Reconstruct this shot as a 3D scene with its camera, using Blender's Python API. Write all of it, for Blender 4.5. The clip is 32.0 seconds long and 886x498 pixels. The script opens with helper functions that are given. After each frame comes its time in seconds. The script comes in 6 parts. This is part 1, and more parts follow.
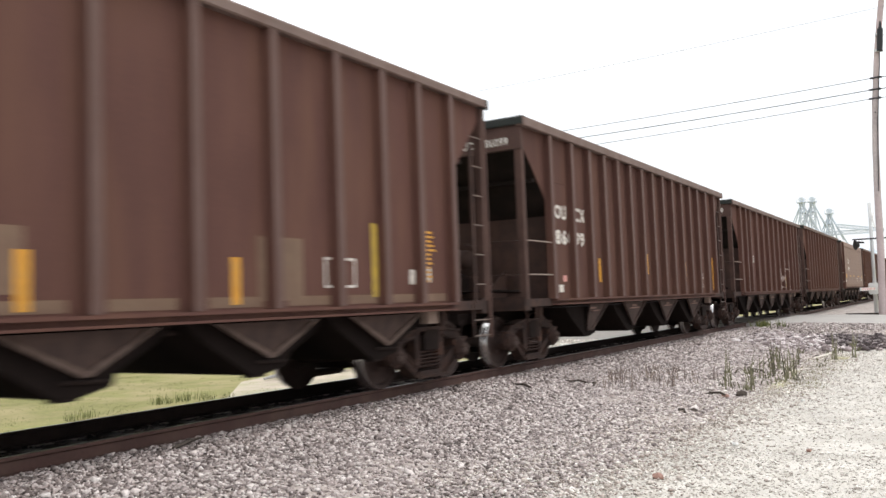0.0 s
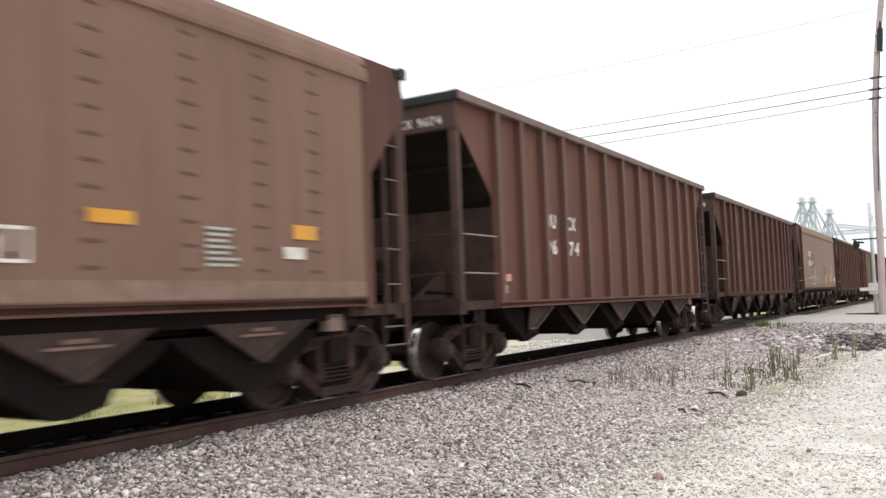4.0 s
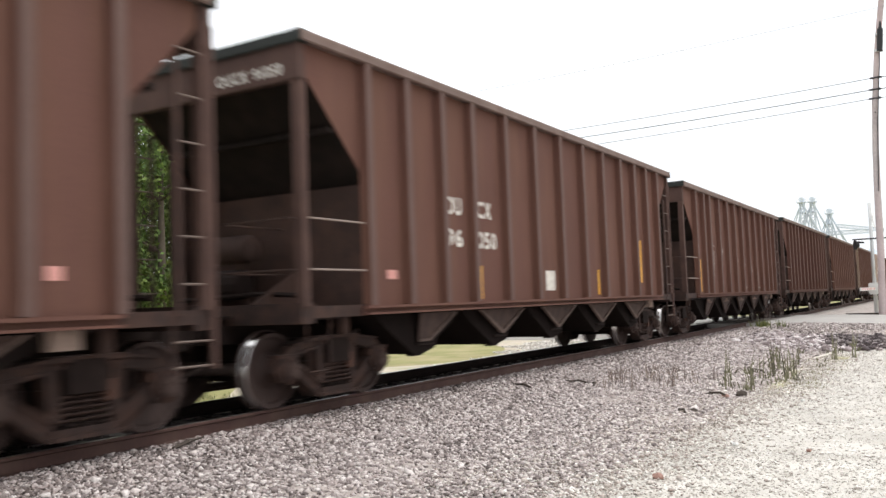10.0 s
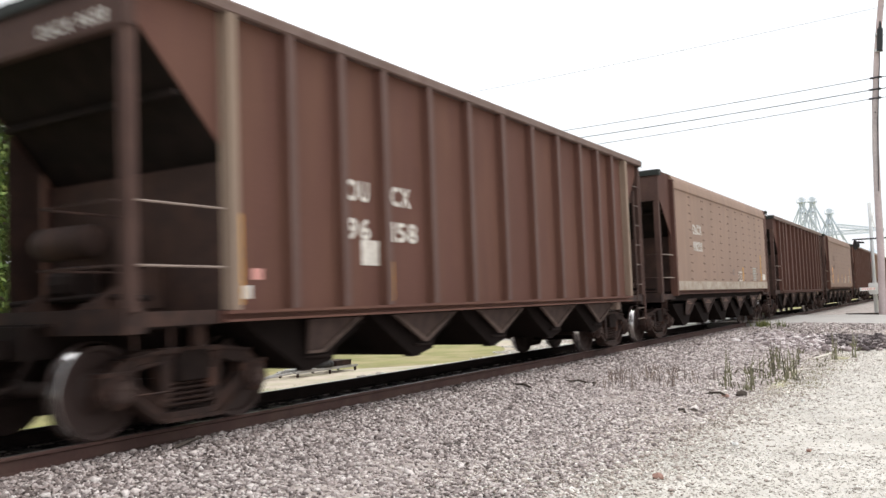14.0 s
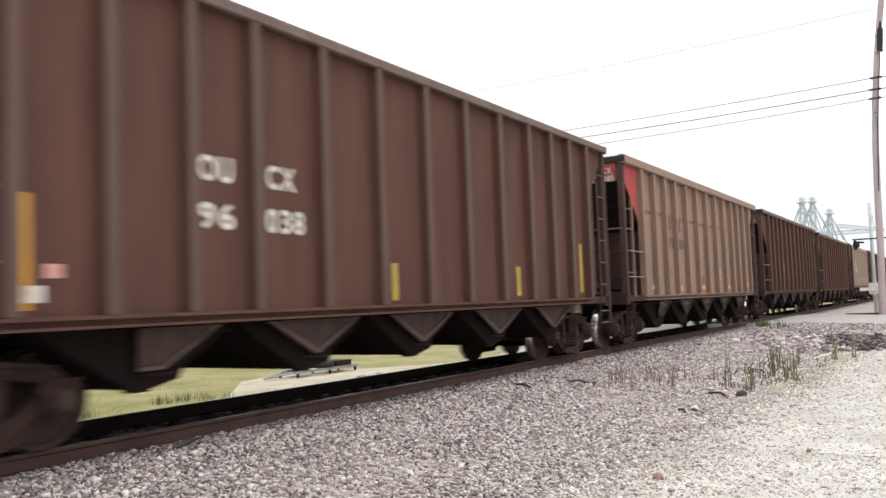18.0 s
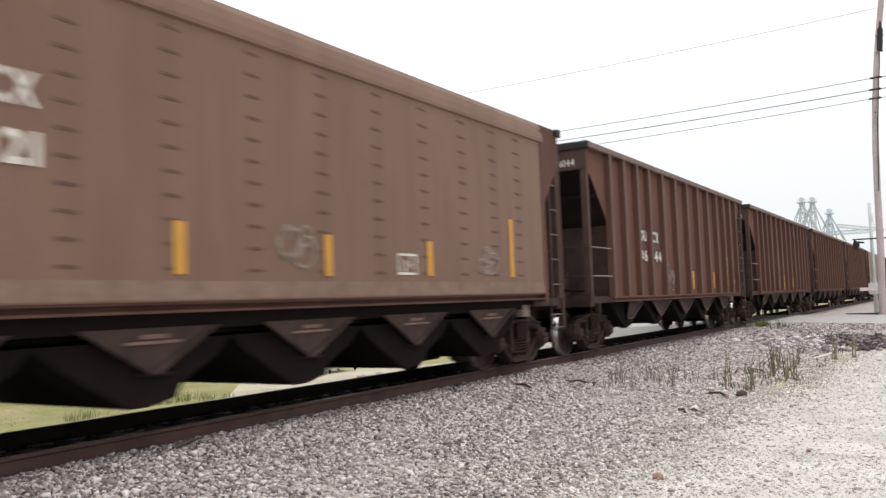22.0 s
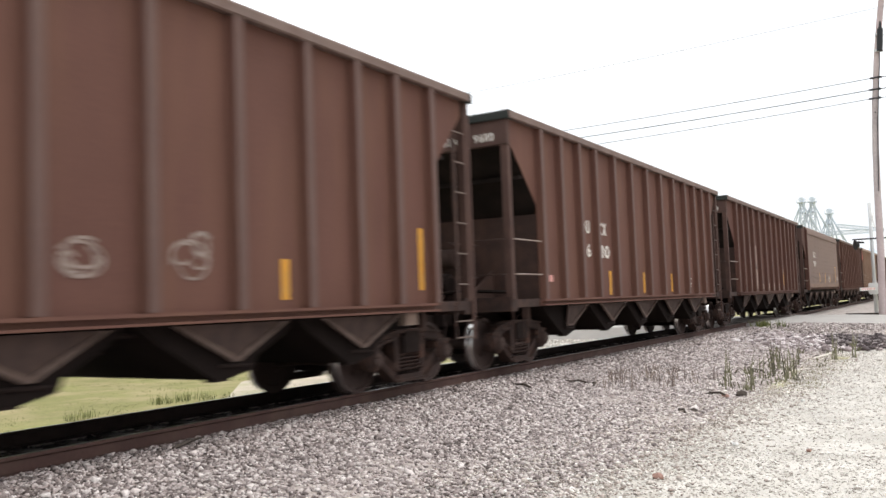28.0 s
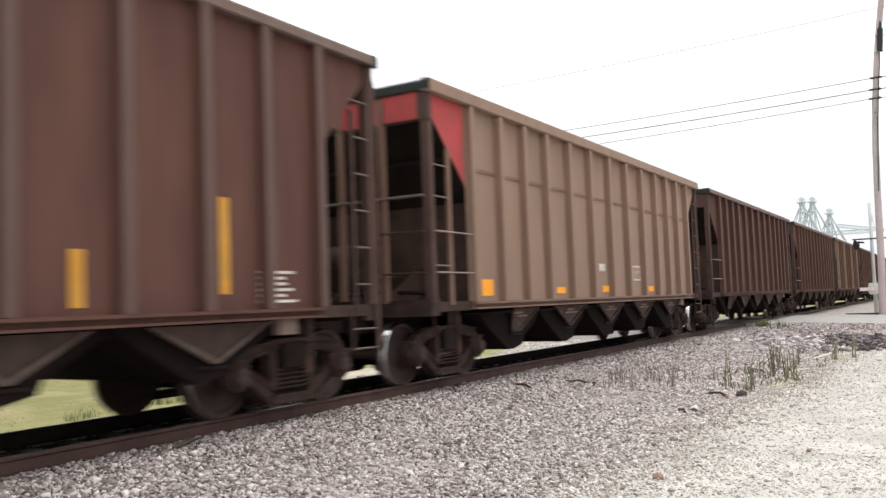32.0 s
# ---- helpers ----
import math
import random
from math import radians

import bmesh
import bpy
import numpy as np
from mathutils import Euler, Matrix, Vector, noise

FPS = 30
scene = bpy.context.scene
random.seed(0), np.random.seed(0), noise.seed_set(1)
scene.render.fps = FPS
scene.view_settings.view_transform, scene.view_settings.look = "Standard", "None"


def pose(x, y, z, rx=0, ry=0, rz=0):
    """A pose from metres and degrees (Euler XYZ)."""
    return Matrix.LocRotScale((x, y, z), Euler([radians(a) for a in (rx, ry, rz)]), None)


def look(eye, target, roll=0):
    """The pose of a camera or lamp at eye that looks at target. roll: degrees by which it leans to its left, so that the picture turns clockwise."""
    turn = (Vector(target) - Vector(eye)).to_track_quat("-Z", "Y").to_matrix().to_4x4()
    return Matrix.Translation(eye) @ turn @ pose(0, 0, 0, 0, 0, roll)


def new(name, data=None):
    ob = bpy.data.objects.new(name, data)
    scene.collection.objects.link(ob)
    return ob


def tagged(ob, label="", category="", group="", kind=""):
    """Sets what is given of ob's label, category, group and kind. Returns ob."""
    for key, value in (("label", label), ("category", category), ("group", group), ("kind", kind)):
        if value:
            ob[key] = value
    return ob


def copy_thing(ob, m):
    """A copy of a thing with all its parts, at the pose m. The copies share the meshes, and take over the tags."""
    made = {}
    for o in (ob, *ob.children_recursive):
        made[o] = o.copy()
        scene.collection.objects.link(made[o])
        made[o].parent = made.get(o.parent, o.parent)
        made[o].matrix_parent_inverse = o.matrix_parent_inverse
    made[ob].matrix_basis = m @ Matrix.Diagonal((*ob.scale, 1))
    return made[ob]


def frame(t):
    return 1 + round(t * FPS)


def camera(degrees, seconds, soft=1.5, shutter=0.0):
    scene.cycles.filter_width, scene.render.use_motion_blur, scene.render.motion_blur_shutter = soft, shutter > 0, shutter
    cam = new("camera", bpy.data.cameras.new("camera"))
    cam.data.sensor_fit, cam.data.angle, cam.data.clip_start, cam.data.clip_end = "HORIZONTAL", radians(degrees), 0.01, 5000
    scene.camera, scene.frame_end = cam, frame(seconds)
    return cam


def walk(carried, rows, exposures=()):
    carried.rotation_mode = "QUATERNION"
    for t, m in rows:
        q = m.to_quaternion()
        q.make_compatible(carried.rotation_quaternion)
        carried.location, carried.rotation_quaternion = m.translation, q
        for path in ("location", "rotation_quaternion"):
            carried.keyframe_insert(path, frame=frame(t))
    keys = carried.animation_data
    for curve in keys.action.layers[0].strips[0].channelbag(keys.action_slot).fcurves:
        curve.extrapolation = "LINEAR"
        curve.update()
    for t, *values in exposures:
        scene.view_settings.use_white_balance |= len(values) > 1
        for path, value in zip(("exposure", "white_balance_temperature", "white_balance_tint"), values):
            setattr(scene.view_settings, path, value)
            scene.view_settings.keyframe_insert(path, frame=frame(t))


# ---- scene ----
# ================= camera =================
cam = camera(55.69, 32.0, soft=1.5, shutter=0.26)
EYE = (7.788, 0.0, 1.184)
VIEW = pose(*EYE, 90 + 3.67, 0, 31.232) @ pose(0, 0, 0, 0, 0, -2.08)
# the clip's camera meters a little darker while the light-coloured cars fill the picture
EXPOSURES = [(0.0, 0.03), (1.0, 0.08), (3.0, 0.03), (6.0, 0.0), (7.0, 0.0), (8.0, 0.07), (10.0, 0.09), (12.0, 0.09), (13.0, 0.05), (16.0, -0.02), (18.0, -0.02), (19.0, -0.17), (20.0, 0.05), (21.0, 0.07), (22.0, -0.13), (23.0, 0.04),
             (24.0, 0.05), (26.5, -0.05), (27.0, -0.18), (28.0, 0.05), (29.0, 0.05), (30.0, -0.07), (31.0, -0.05), (32.0, 0.0)]
walk(cam, [(0.0, VIEW), (32.0, VIEW)], EXPOSURES)

# ================= sky and light =================
world = bpy.data.worlds.new("overcast_sky")
scene.world = world
world.use_nodes = True
wn, wl = world.node_tree.nodes, world.node_tree.links
wn.clear()
w_out = wn.new("ShaderNodeOutputWorld")
w_bg = wn.new("ShaderNodeBackground")
w_sky = wn.new("ShaderNodeTexSky")
w_sky.sky_type = "NISHITA"
w_sky.sun_disc = False
w_sky.sun_elevation, w_sky.sun_rotation = radians(70), radians(61)
w_sky.dust_density, w_sky.air_density = 3.0, 1.0
w_gain = wn.new("ShaderNodeMix")
w_gain.data_type = "RGBA"
w_gain.inputs[0].default_value = 0.9
# overcast cloud layer, brighter overhead than at the horizon
w_tc = wn.new("ShaderNodeTexCoord")
w_sep = wn.new("ShaderNodeSeparateXYZ")
w_lift = wn.new("ShaderNodeMapRange")
w_lift.inputs["From Min"].default_value, w_lift.inputs["From Max"].default_value = 0.0, 1.0
w_lift.inputs["To Min"].default_value, w_lift.inputs["To Max"].default_value = 8.6, 17.5
w_cloud = wn.new("ShaderNodeVectorMath")
w_cloud.operation = "SCALE"
w_cloud.inputs[0].default_value = (0.98, 1.0, 1.025)
wl.new(w_tc.outputs["Generated"], w_sep.inputs[0])
wl.new(w_sep.outputs["Z"], w_lift.inputs["Value"])
wl.new(w_lift.outputs[0], w_cloud.inputs["Scale"])
wl.new(w_cloud.outputs[0], w_gain.inputs[7])
wl.new(w_sky.outputs[0], w_gain.inputs[6])
wl.new(w_gain.outputs[2], w_bg.inputs[0])
w_bg.inputs[1].default_value = 0.12
wl.new(w_bg.outputs[0], w_out.inputs[0])
sun = new("sun", bpy.data.lights.new("sun", "SUN"))
sun.data.energy, sun.data.angle, sun.data.color = 0.9, radians(20), (1.0, 0.97, 0.92)
sun.matrix_world = look((0, 0, 50), (-16, -9, 0))


# ================= mesh helpers =================
class Mesh:
    """Collects vertices and faces for one mesh."""

    def __init__(self):
        self.v, self.f = [], []

    def add(self, verts, faces):
        n = len(self.v)
        self.v += [tuple(p) for p in verts]
        self.f += [tuple(i + n for i in f) for f in faces]
        return self

    def box(self, x0, x1, y0, y1, z0, z1):
        return self.add([(x, y, z) for x in (x0, x1) for y in (y0, y1) for z in (z0, z1)],
                        [(0, 1, 3, 2), (4, 6, 7, 5), (0, 4, 5, 1), (2, 3, 7, 6), (0, 2, 6, 4), (1, 5, 7, 3)])

    def prism(self, outline, axis, a, b):
        """A closed outline of 2D points pushed along an axis from a to b."""
        def put(p, q):
            return {"x": (q, p[0], p[1]), "y": (p[0], q, p[1]), "z": (p[0], p[1], q)}[axis]
        n = len(outline)
        verts = [put(p, a) for p in outline] + [put(p, b) for p in outline]
        faces = [tuple(range(n - 1, -1, -1)), tuple(range(n, 2 * n))]
        faces += [(i, (i + 1) % n, n + (i + 1) % n, n + i) for i in range(n)]
        return self.add(verts, faces)

    def tube(self, points, radius, sides=6):
        """A round bar through points; radius may be one number or one a point."""
        pts = [Vector(p) for p in points]
        rad = radius if isinstance(radius, (list, tuple)) else [radius] * len(pts)
        verts, faces = [], []
        for i, p in enumerate(pts):
            d = (pts[min(i + 1, len(pts) - 1)] - pts[max(i - 1, 0)]).normalized()
            ref = Vector((0, 0, 1)) if abs(d.z) < 0.9 else Vector((1, 0, 0))
            s = d.cross(ref).normalized()
            u = s.cross(d)
            for k in range(sides):
                a = 2 * math.pi * k / sides
                verts.append(p + (s * math.cos(a) + u * math.sin(a)) * rad[i])
        for i in range(len(pts) - 1):
            for k in range(sides):
                k2 = (k + 1) % sides
                faces.append((i * sides + k, i * sides + k2, (i + 1) * sides + k2, (i + 1) * sides + k))
        faces.append(tuple(range(sides - 1, -1, -1)))
        faces.append(tuple(range((len(pts) - 1) * sides, len(pts) * sides)))
        return self.add(verts, faces)

    def lathe_x(self, profile, sides=32, cy=0.0, cz=0.0):
        """A profile of (x, radius) turned about the x axis."""
        verts, faces = [], []
        for x, r in profile:
            for k in range(sides):
                a = 2 * math.pi * k / sides
                verts.append((x, cy + r * math.cos(a), cz + r * math.sin(a)))
        for i in range(len(profile) - 1):
            for k in range(sides):
                k2 = (k + 1) % sides
                faces.append((i * sides + k, i * sides + k2, (i + 1) * sides + k2, (i + 1) * sides + k))
        faces.append(tuple(range(sides)))
        faces.append(tuple(range((len(profile) - 1) * sides, len(profile) * sides))[::-1])
        return self.add(verts, faces)

    def data(self, name, material, smooth=False):
        me = bpy.data.meshes.new(name)
        me.from_pydata(self.v, [], self.f)
        me.update()
        bm = bmesh.new()
        bm.from_mesh(me)
        bmesh.ops.recalc_face_normals(bm, faces=bm.faces)
        bm.to_mesh(me)
        bm.free()
        if smooth:
            me.polygons.foreach_set("use_smooth", [True] * len(me.polygons))
        me.materials.append(material)
        return me


def part(name, mesh, material, parent, label="", smooth=False):
    ob = new(name, mesh.data(name, material, smooth))
    ob.parent = parent
    return tagged(ob, label)


def thing(name, label, category, group="", kind="", at=(0, 0, 0)):
    ob = new(name)
    ob.empty_display_size = 0.2
    ob.location = at
    return tagged(ob, label, category, group, kind)


# ================= stencil characters =================
GLYPHS = {}
for ch in "OUCX0123456789":
    cu = bpy.data.curves.new("glyph", "FONT")
    cu.body, cu.size, cu.extrude, cu.offset, cu.resolution_u = ch, 1 / 0.7, 0.0, 0.045, 3
    tmp = bpy.data.objects.new("glyph", cu)
    scene.collection.objects.link(tmp)
    bpy.context.view_layer.update()
    me = bpy.data.meshes.new_from_object(tmp.evaluated_get(bpy.context.evaluated_depsgraph_get()))
    bpy.data.objects.remove(tmp)
    low = min(v.co.x for v in me.vertices)
    GLYPHS[ch] = ([(v.co.x - low, v.co.y, 0.0) for v in me.vertices], [tuple(f.vertices) for f in me.polygons], max(v.co.x for v in me.vertices) - low)


# ================= materials =================
def material(name, base, rough=0.8, metal=0.0, vary=0.25, fine=60.0, coarse=1.2, bump=0.15, tint=None, tint_amount=0.0, streak=0.0, spec=0.3, coord="Object", sheen=0.0):
    """A worn surface: base colour varied at two scales, optional second tint in patches and upright streaks."""
    m = bpy.data.materials.new(name)
    m.use_nodes = True
    n, l = m.node_tree.nodes, m.node_tree.links
    b = n["Principled BSDF"]
    b.inputs["Metallic"].default_value = metal
    b.inputs["Specular IOR Level"].default_value = spec
    b.inputs["Sheen Weight"].default_value = sheen
    b.inputs["Sheen Tint"].default_value = (1.0, 0.90, 0.85, 1)
    b.inputs["Sheen Roughness"].default_value = 0.4
    tc = n.new("ShaderNodeTexCoord")
    big, small = n.new("ShaderNodeTexNoise"), n.new("ShaderNodeTexNoise")
    big.inputs["Scale"].default_value, big.inputs["Detail"].default_value = coarse, 5
    small.inputs["Scale"].default_value, small.inputs["Detail"].default_value = fine, 3
    l.new(tc.outputs[coord], big.inputs["Vector"])
    l.new(tc.outputs[coord], small.inputs["Vector"])
    mean = n.new("ShaderNodeMath")
    mean.operation = "MULTIPLY_ADD"
    mean.inputs[1].default_value = 0.45
    l.new(small.outputs[0], mean.inputs[0])
    half = n.new("ShaderNodeMath")
    half.operation = "MULTIPLY"
    half.inputs[1].default_value = 0.55
    l.new(big.outputs[0], half.inputs[0])
    l.new(half.outputs[0], mean.inputs[2])
    ramp = n.new("ShaderNodeMapRange")
    ramp.inputs["From Min"].default_value, ramp.inputs["From Max"].default_value = 0.3, 0.7
    ramp.inputs["To Min"].default_value, ramp.inputs["To Max"].default_value = 1 - vary, 1 + vary
    l.new(mean.outputs[0], ramp.inputs["Value"])
    mul = n.new("ShaderNodeVectorMath")
    mul.operation = "SCALE"
    mul.inputs[0].default_value = base
    l.new(ramp.outputs[0], mul.inputs["Scale"])
    colour = mul.outputs[0]
    if tint is not None:
        patch = n.new("ShaderNodeTexNoise")
        patch.inputs["Scale"].default_value, patch.inputs["Detail"].default_value = coarse * 2.3, 6
        mp = n.new("ShaderNodeMapping")
        mp.inputs["Location"].default_value = (7.3, 2.1, 4.4)
        if streak:
            mp.inputs["Scale"].default_value = (1, 1.6, streak)
        l.new(tc.outputs[coord], mp.inputs["Vector"])
        l.new(mp.outputs[0], patch.inputs["Vector"])
        mr = n.new("ShaderNodeMapRange")
        mr.inputs["From Min"].default_value, mr.inputs["From Max"].default_value = 0.42, 0.68
        mr.inputs["To Max"].default_value = tint_amount
        l.new(patch.outputs[0], mr.inputs["Value"])
        mix = n.new("ShaderNodeMix")
        mix.data_type = "RGBA"
        l.new(mr.outputs[0], mix.inputs[0])
        l.new(colour, mix.inputs[6])
        mix.inputs[7].default_value = (*tint, 1)
        colour = mix.outputs[2]
    l.new(colour, b.inputs["Base Color"])
    rr = n.new("ShaderNodeMapRange")
    rr.inputs["To Min"].default_value, rr.inputs["To Max"].default_value = max(0.02, rough - 0.12), min(1, rough + 0.12)
    l.new(small.outputs[0], rr.inputs["Value"])
    l.new(rr.outputs[0], b.inputs["Roughness"])
    if bump:
        bp = n.new("ShaderNodeBump")
        bp.inputs["Strength"].default_value, bp.inputs["Distance"].default_value = bump, 0.02
        l.new(mean.outputs[0], bp.inputs["Height"])
        l.new(bp.outputs[0], b.inputs["Normal"])
    return m


RUST = [
    material("brown_paint", (0.121, 0.0585, 0.0455), 0.72, vary=0.16, fine=25, coarse=0.8, bump=0.06, tint=(0.150, 0.077, 0.053), tint_amount=0.6, streak=0.25, spec=0.14),
    material("dark_brown_paint", (0.090, 0.044, 0.035), 0.72, vary=0.16, fine=25, coarse=0.7, bump=0.06, tint=(0.127, 0.065, 0.046), tint_amount=0.6, streak=0.25, spec=0.14),
    material("plum_brown_paint", (0.100, 0.048, 0.039), 0.72, vary=0.16, fine=25, coarse=0.9, bump=0.06, tint=(0.137, 0.069, 0.048), tint_amount=0.6, streak=0.25, spec=0.14),
]
TAN = material("dusty_tan_paint", (0.262, 0.168, 0.122), 0.75, vary=0.12, fine=25, coarse=0.7, bump=0.06, tint=(0.20, 0.13, 0.095), tint_amount=0.5, streak=0.22, sheen=0.12)
TAUPE = material("dusty_taupe_paint", (0.180, 0.104, 0.074), 0.75, vary=0.12, fine=25, coarse=0.7, bump=0.06, tint=(0.135, 0.075, 0.054), tint_amount=0.55, streak=0.22, sheen=0.12)
UMBER = material("dusty_umber_paint", (0.132, 0.073, 0.054), 0.75, vary=0.12, fine=25, coarse=0.7, bump=0.06, tint=(0.105, 0.058, 0.043), tint_amount=0.55, streak=0.22, sheen=0.12)
FOOT = material("dusty_foot_band", (0.215, 0.140, 0.108), 0.8, vary=0.2, fine=20, coarse=1.2, bump=0.03, tint=(0.15, 0.088, 0.066), tint_amount=0.6, streak=2.0)
WELD = material("weld_mark_rust", (0.102, 0.060, 0.047), 0.8, vary=0.2, bump=0)
VALVE = material("dusty_beige_casting", (0.26, 0.19, 0.155), 0.8, vary=0.3, fine=20, coarse=3, bump=0.1)
PLATE_BAR = material("rusty_plate_bar", (0.20, 0.125, 0.10), 0.8, vary=0.3, fine=25, coarse=2.5, bump=0.05)
RIB_FACE = material("pale_rib_face", (0.138, 0.092, 0.081), 0.68, vary=0.18, fine=25, coarse=0.9, bump=0.06, tint=(0.108, 0.060, 0.048), tint_amount=0.6, streak=0.25, spec=0.16)
GREY_SIDE = material("faded_grey_paint", (0.27, 0.20, 0.15), 0.75, vary=0.12, fine=25, coarse=0.7, bump=0.06, tint=(0.25, 0.18, 0.14), tint_amount=0.5, streak=0.22)
GRIME_SHADE = material("grime_and_shade", (0.018, 0.0115, 0.0100), 0.9, vary=0.3, fine=30, coarse=2.0, bump=0.15, tint=(0.030, 0.020, 0.017), tint_amount=0.5, spec=0.15)
# near-black, almost no gloss: shade under the train is in the colour
SHADE_BLACK = material("shade_black_plate", (0.0150, 0.0110, 0.0100), 0.95, vary=0.3, fine=30, coarse=2.0, bump=0.1, tint=(0.018, 0.013, 0.0115), tint_amount=0.5, spec=0.05)
# darker than the car paint: shade of the end recess is in the colour
END_SHADE = material("end_shade_brown", (0.048, 0.028, 0.023), 0.85, vary=0.25, fine=25, coarse=1.5, bump=0.08, tint=(0.10, 0.052, 0.038), tint_amount=0.5)
END_PAINT = material("dark_end_paint", (0.076, 0.042, 0.034), 0.8, vary=0.25, fine=25, coarse=1.2, bump=0.06, tint=(0.105, 0.058, 0.045), tint_amount=0.6)
POCKET = material("dusty_pocket_plate", (0.056, 0.036, 0.031), 0.85, vary=0.3, fine=25, coarse=1.8, bump=0.08, tint=(0.10, 0.064, 0.052), tint_amount=0.6)
RIM = material("pale_pocket_rim", (0.115, 0.078, 0.064), 0.8, vary=0.35, fine=25, coarse=2.5, bump=0.08, tint=(0.17, 0.125, 0.105), tint_amount=0.6)
TAR = material("tarry_top_edge", (0.020, 0.023, 0.020), 0.7, vary=0.3, bump=0.1)
RUNG = material("dull_rung", (0.15, 0.11, 0.092), 0.6, vary=0.25, bump=0)
WEDGE = material("bare_rusty_wedge", (0.085, 0.042, 0.030), 0.85, vary=0.3, bump=0.1)
FRAME_RUST = material("rusty_casting", (0.032, 0.019, 0.016), 0.85, vary=0.35, fine=40, coarse=2.5, bump=0.25, tint=(0.080, 0.040, 0.028), tint_amount=0.6)
TREAD = material("polished_tread", (0.56, 0.54, 0.53), 0.16, metal=1.0, vary=0.1, bump=0)
# same paint as the car, blackened: shade under the slope is in the colour
SLOPE = material("shaded_slope_sheet", (0.017, 0.013, 0.0115), 0.9, vary=0.25, fine=25, coarse=1.5, bump=0.08, tint=(0.032, 0.021, 0.018), tint_amount=0.5, spec=0.12)
# paler than the side paint: skylight on the top edge is in the colour
CHORD = material("skylit_chord", (0.165, 0.115, 0.098), 0.7, vary=0.2, fine=20, coarse=1.0, bump=0.08, tint=(0.11, 0.062, 0.048), tint_amount=0.6)
WHEEL_FACE = material("wheel_rust", (0.048, 0.030, 0.026), 0.75, vary=0.25, fine=30, coarse=3, bump=0.1)
GRAB = material("worn_grab_iron", (0.26, 0.20, 0.17), 0.6, vary=0.2, bump=0)
ORANGE = material("bright_orange_reflector", (0.92, 0.36, 0.02), 0.45, vary=0.08, fine=30, coarse=3, bump=0)
YELLOW = material("yellow_reflector", (0.60, 0.28, 0.03), 0.5, vary=0.18, fine=30, coarse=3, bump=0, tint=(0.45, 0.28, 0.08), tint_amount=0.45)
DULL_YELLOW = material("faded_yellow_paint", (0.52, 0.36, 0.06), 0.6, vary=0.2, fine=30, coarse=3, bump=0, tint=(0.25, 0.17, 0.08), tint_amount=0.6)
WHITE = material("white_stencil", (0.68, 0.64, 0.58), 0.6, vary=0.2, fine=30, coarse=4, bump=0, tint=(0.30, 0.22, 0.18), tint_amount=0.45)
BLACK = material("black_stencil", (0.05, 0.042, 0.038), 0.7, vary=0.2, bump=0, tint=(0.16, 0.11, 0.085), tint_amount=0.5)
FADED = material("faded_overpaint", (0.155, 0.092, 0.068), 0.8, vary=0.15, fine=20, coarse=2, bump=0, tint=(0.12, 0.066, 0.05), tint_amount=0.6)
DUST = material("olive_overpaint", (0.170, 0.110, 0.074), 0.75, vary=0.15, fine=20, coarse=2, bump=0, tint=(0.14, 0.085, 0.06), tint_amount=0.6)
PATCH = material("light_overpaint", (0.27, 0.190, 0.138), 0.75, vary=0.15, fine=20, coarse=2, bump=0, tint=(0.19, 0.125, 0.095), tint_amount=0.6)
WASH = material("pale_pink_overpaint", (0.33, 0.245, 0.205), 0.8, vary=0.2, fine=20, coarse=2, bump=0, tint=(0.24, 0.165, 0.135), tint_amount=0.6)
DARK_PATCH = material("dark_overpaint", (0.072, 0.042, 0.035), 0.75, vary=0.2, bump=0)
BLUE_PATCH = material("blue_grey_overpaint", (0.055, 0.06, 0.075), 0.7, vary=0.2, bump=0)
PALE = material("pale_dusty_paint", (0.40, 0.34, 0.28), 0.75, vary=0.2, fine=20, coarse=2, bump=0.03, tint=(0.24, 0.17, 0.12), tint_amount=0.7)
GRAFFITI = material("chalky_graffiti", (0.52, 0.47, 0.42), 0.8, vary=0.25, fine=25, coarse=5, bump=0, tint=(0.20, 0.13, 0.10), tint_amount=0.5)
CHALK = material("chalky_spray", (0.41, 0.335, 0.30), 0.85, vary=0.25, fine=25, coarse=5, bump=0, tint=(0.24, 0.165, 0.14), tint_amount=0.6)
SMUDGE = material("blue_black_spray_paint", (0.060, 0.050, 0.055), 0.6, vary=0.2, bump=0)
BAND_WORD = material("worn_grey_lettering", (0.23, 0.20, 0.18), 0.8, vary=0.25, fine=25, coarse=5, bump=0, tint=(0.36, 0.32, 0.28), tint_amount=0.7)
FAINT = material("faint_graffiti", (0.27, 0.215, 0.185), 0.8, vary=0.25, fine=25, coarse=5, bump=0, tint=(0.15, 0.09, 0.075), tint_amount=0.7)
PINK = material("pink_label", (0.62, 0.30, 0.26), 0.6, vary=0.2, bump=0)
ORANGE_TAG = material("orange_tag", (0.60, 0.22, 0.10), 0.6, vary=0.2, bump=0)
RED = material("faded_red_paint", (0.42, 0.055, 0.055), 0.65, vary=0.15, fine=25, coarse=2, bump=0.03, tint=(0.25, 0.07, 0.06), tint_amount=0.5)
TEAL = material("pale_print", (0.36, 0.38, 0.34), 0.6, vary=0.2, bump=0)
BLUE_PLATE = material("blue_plate", (0.15, 0.19, 0.30), 0.5, vary=0.15, bump=0)

# ================= hopper car =================
HALF, W, WS, ZB, ZT = 7.265, 1.47, 1.56, 1.17, 4.38
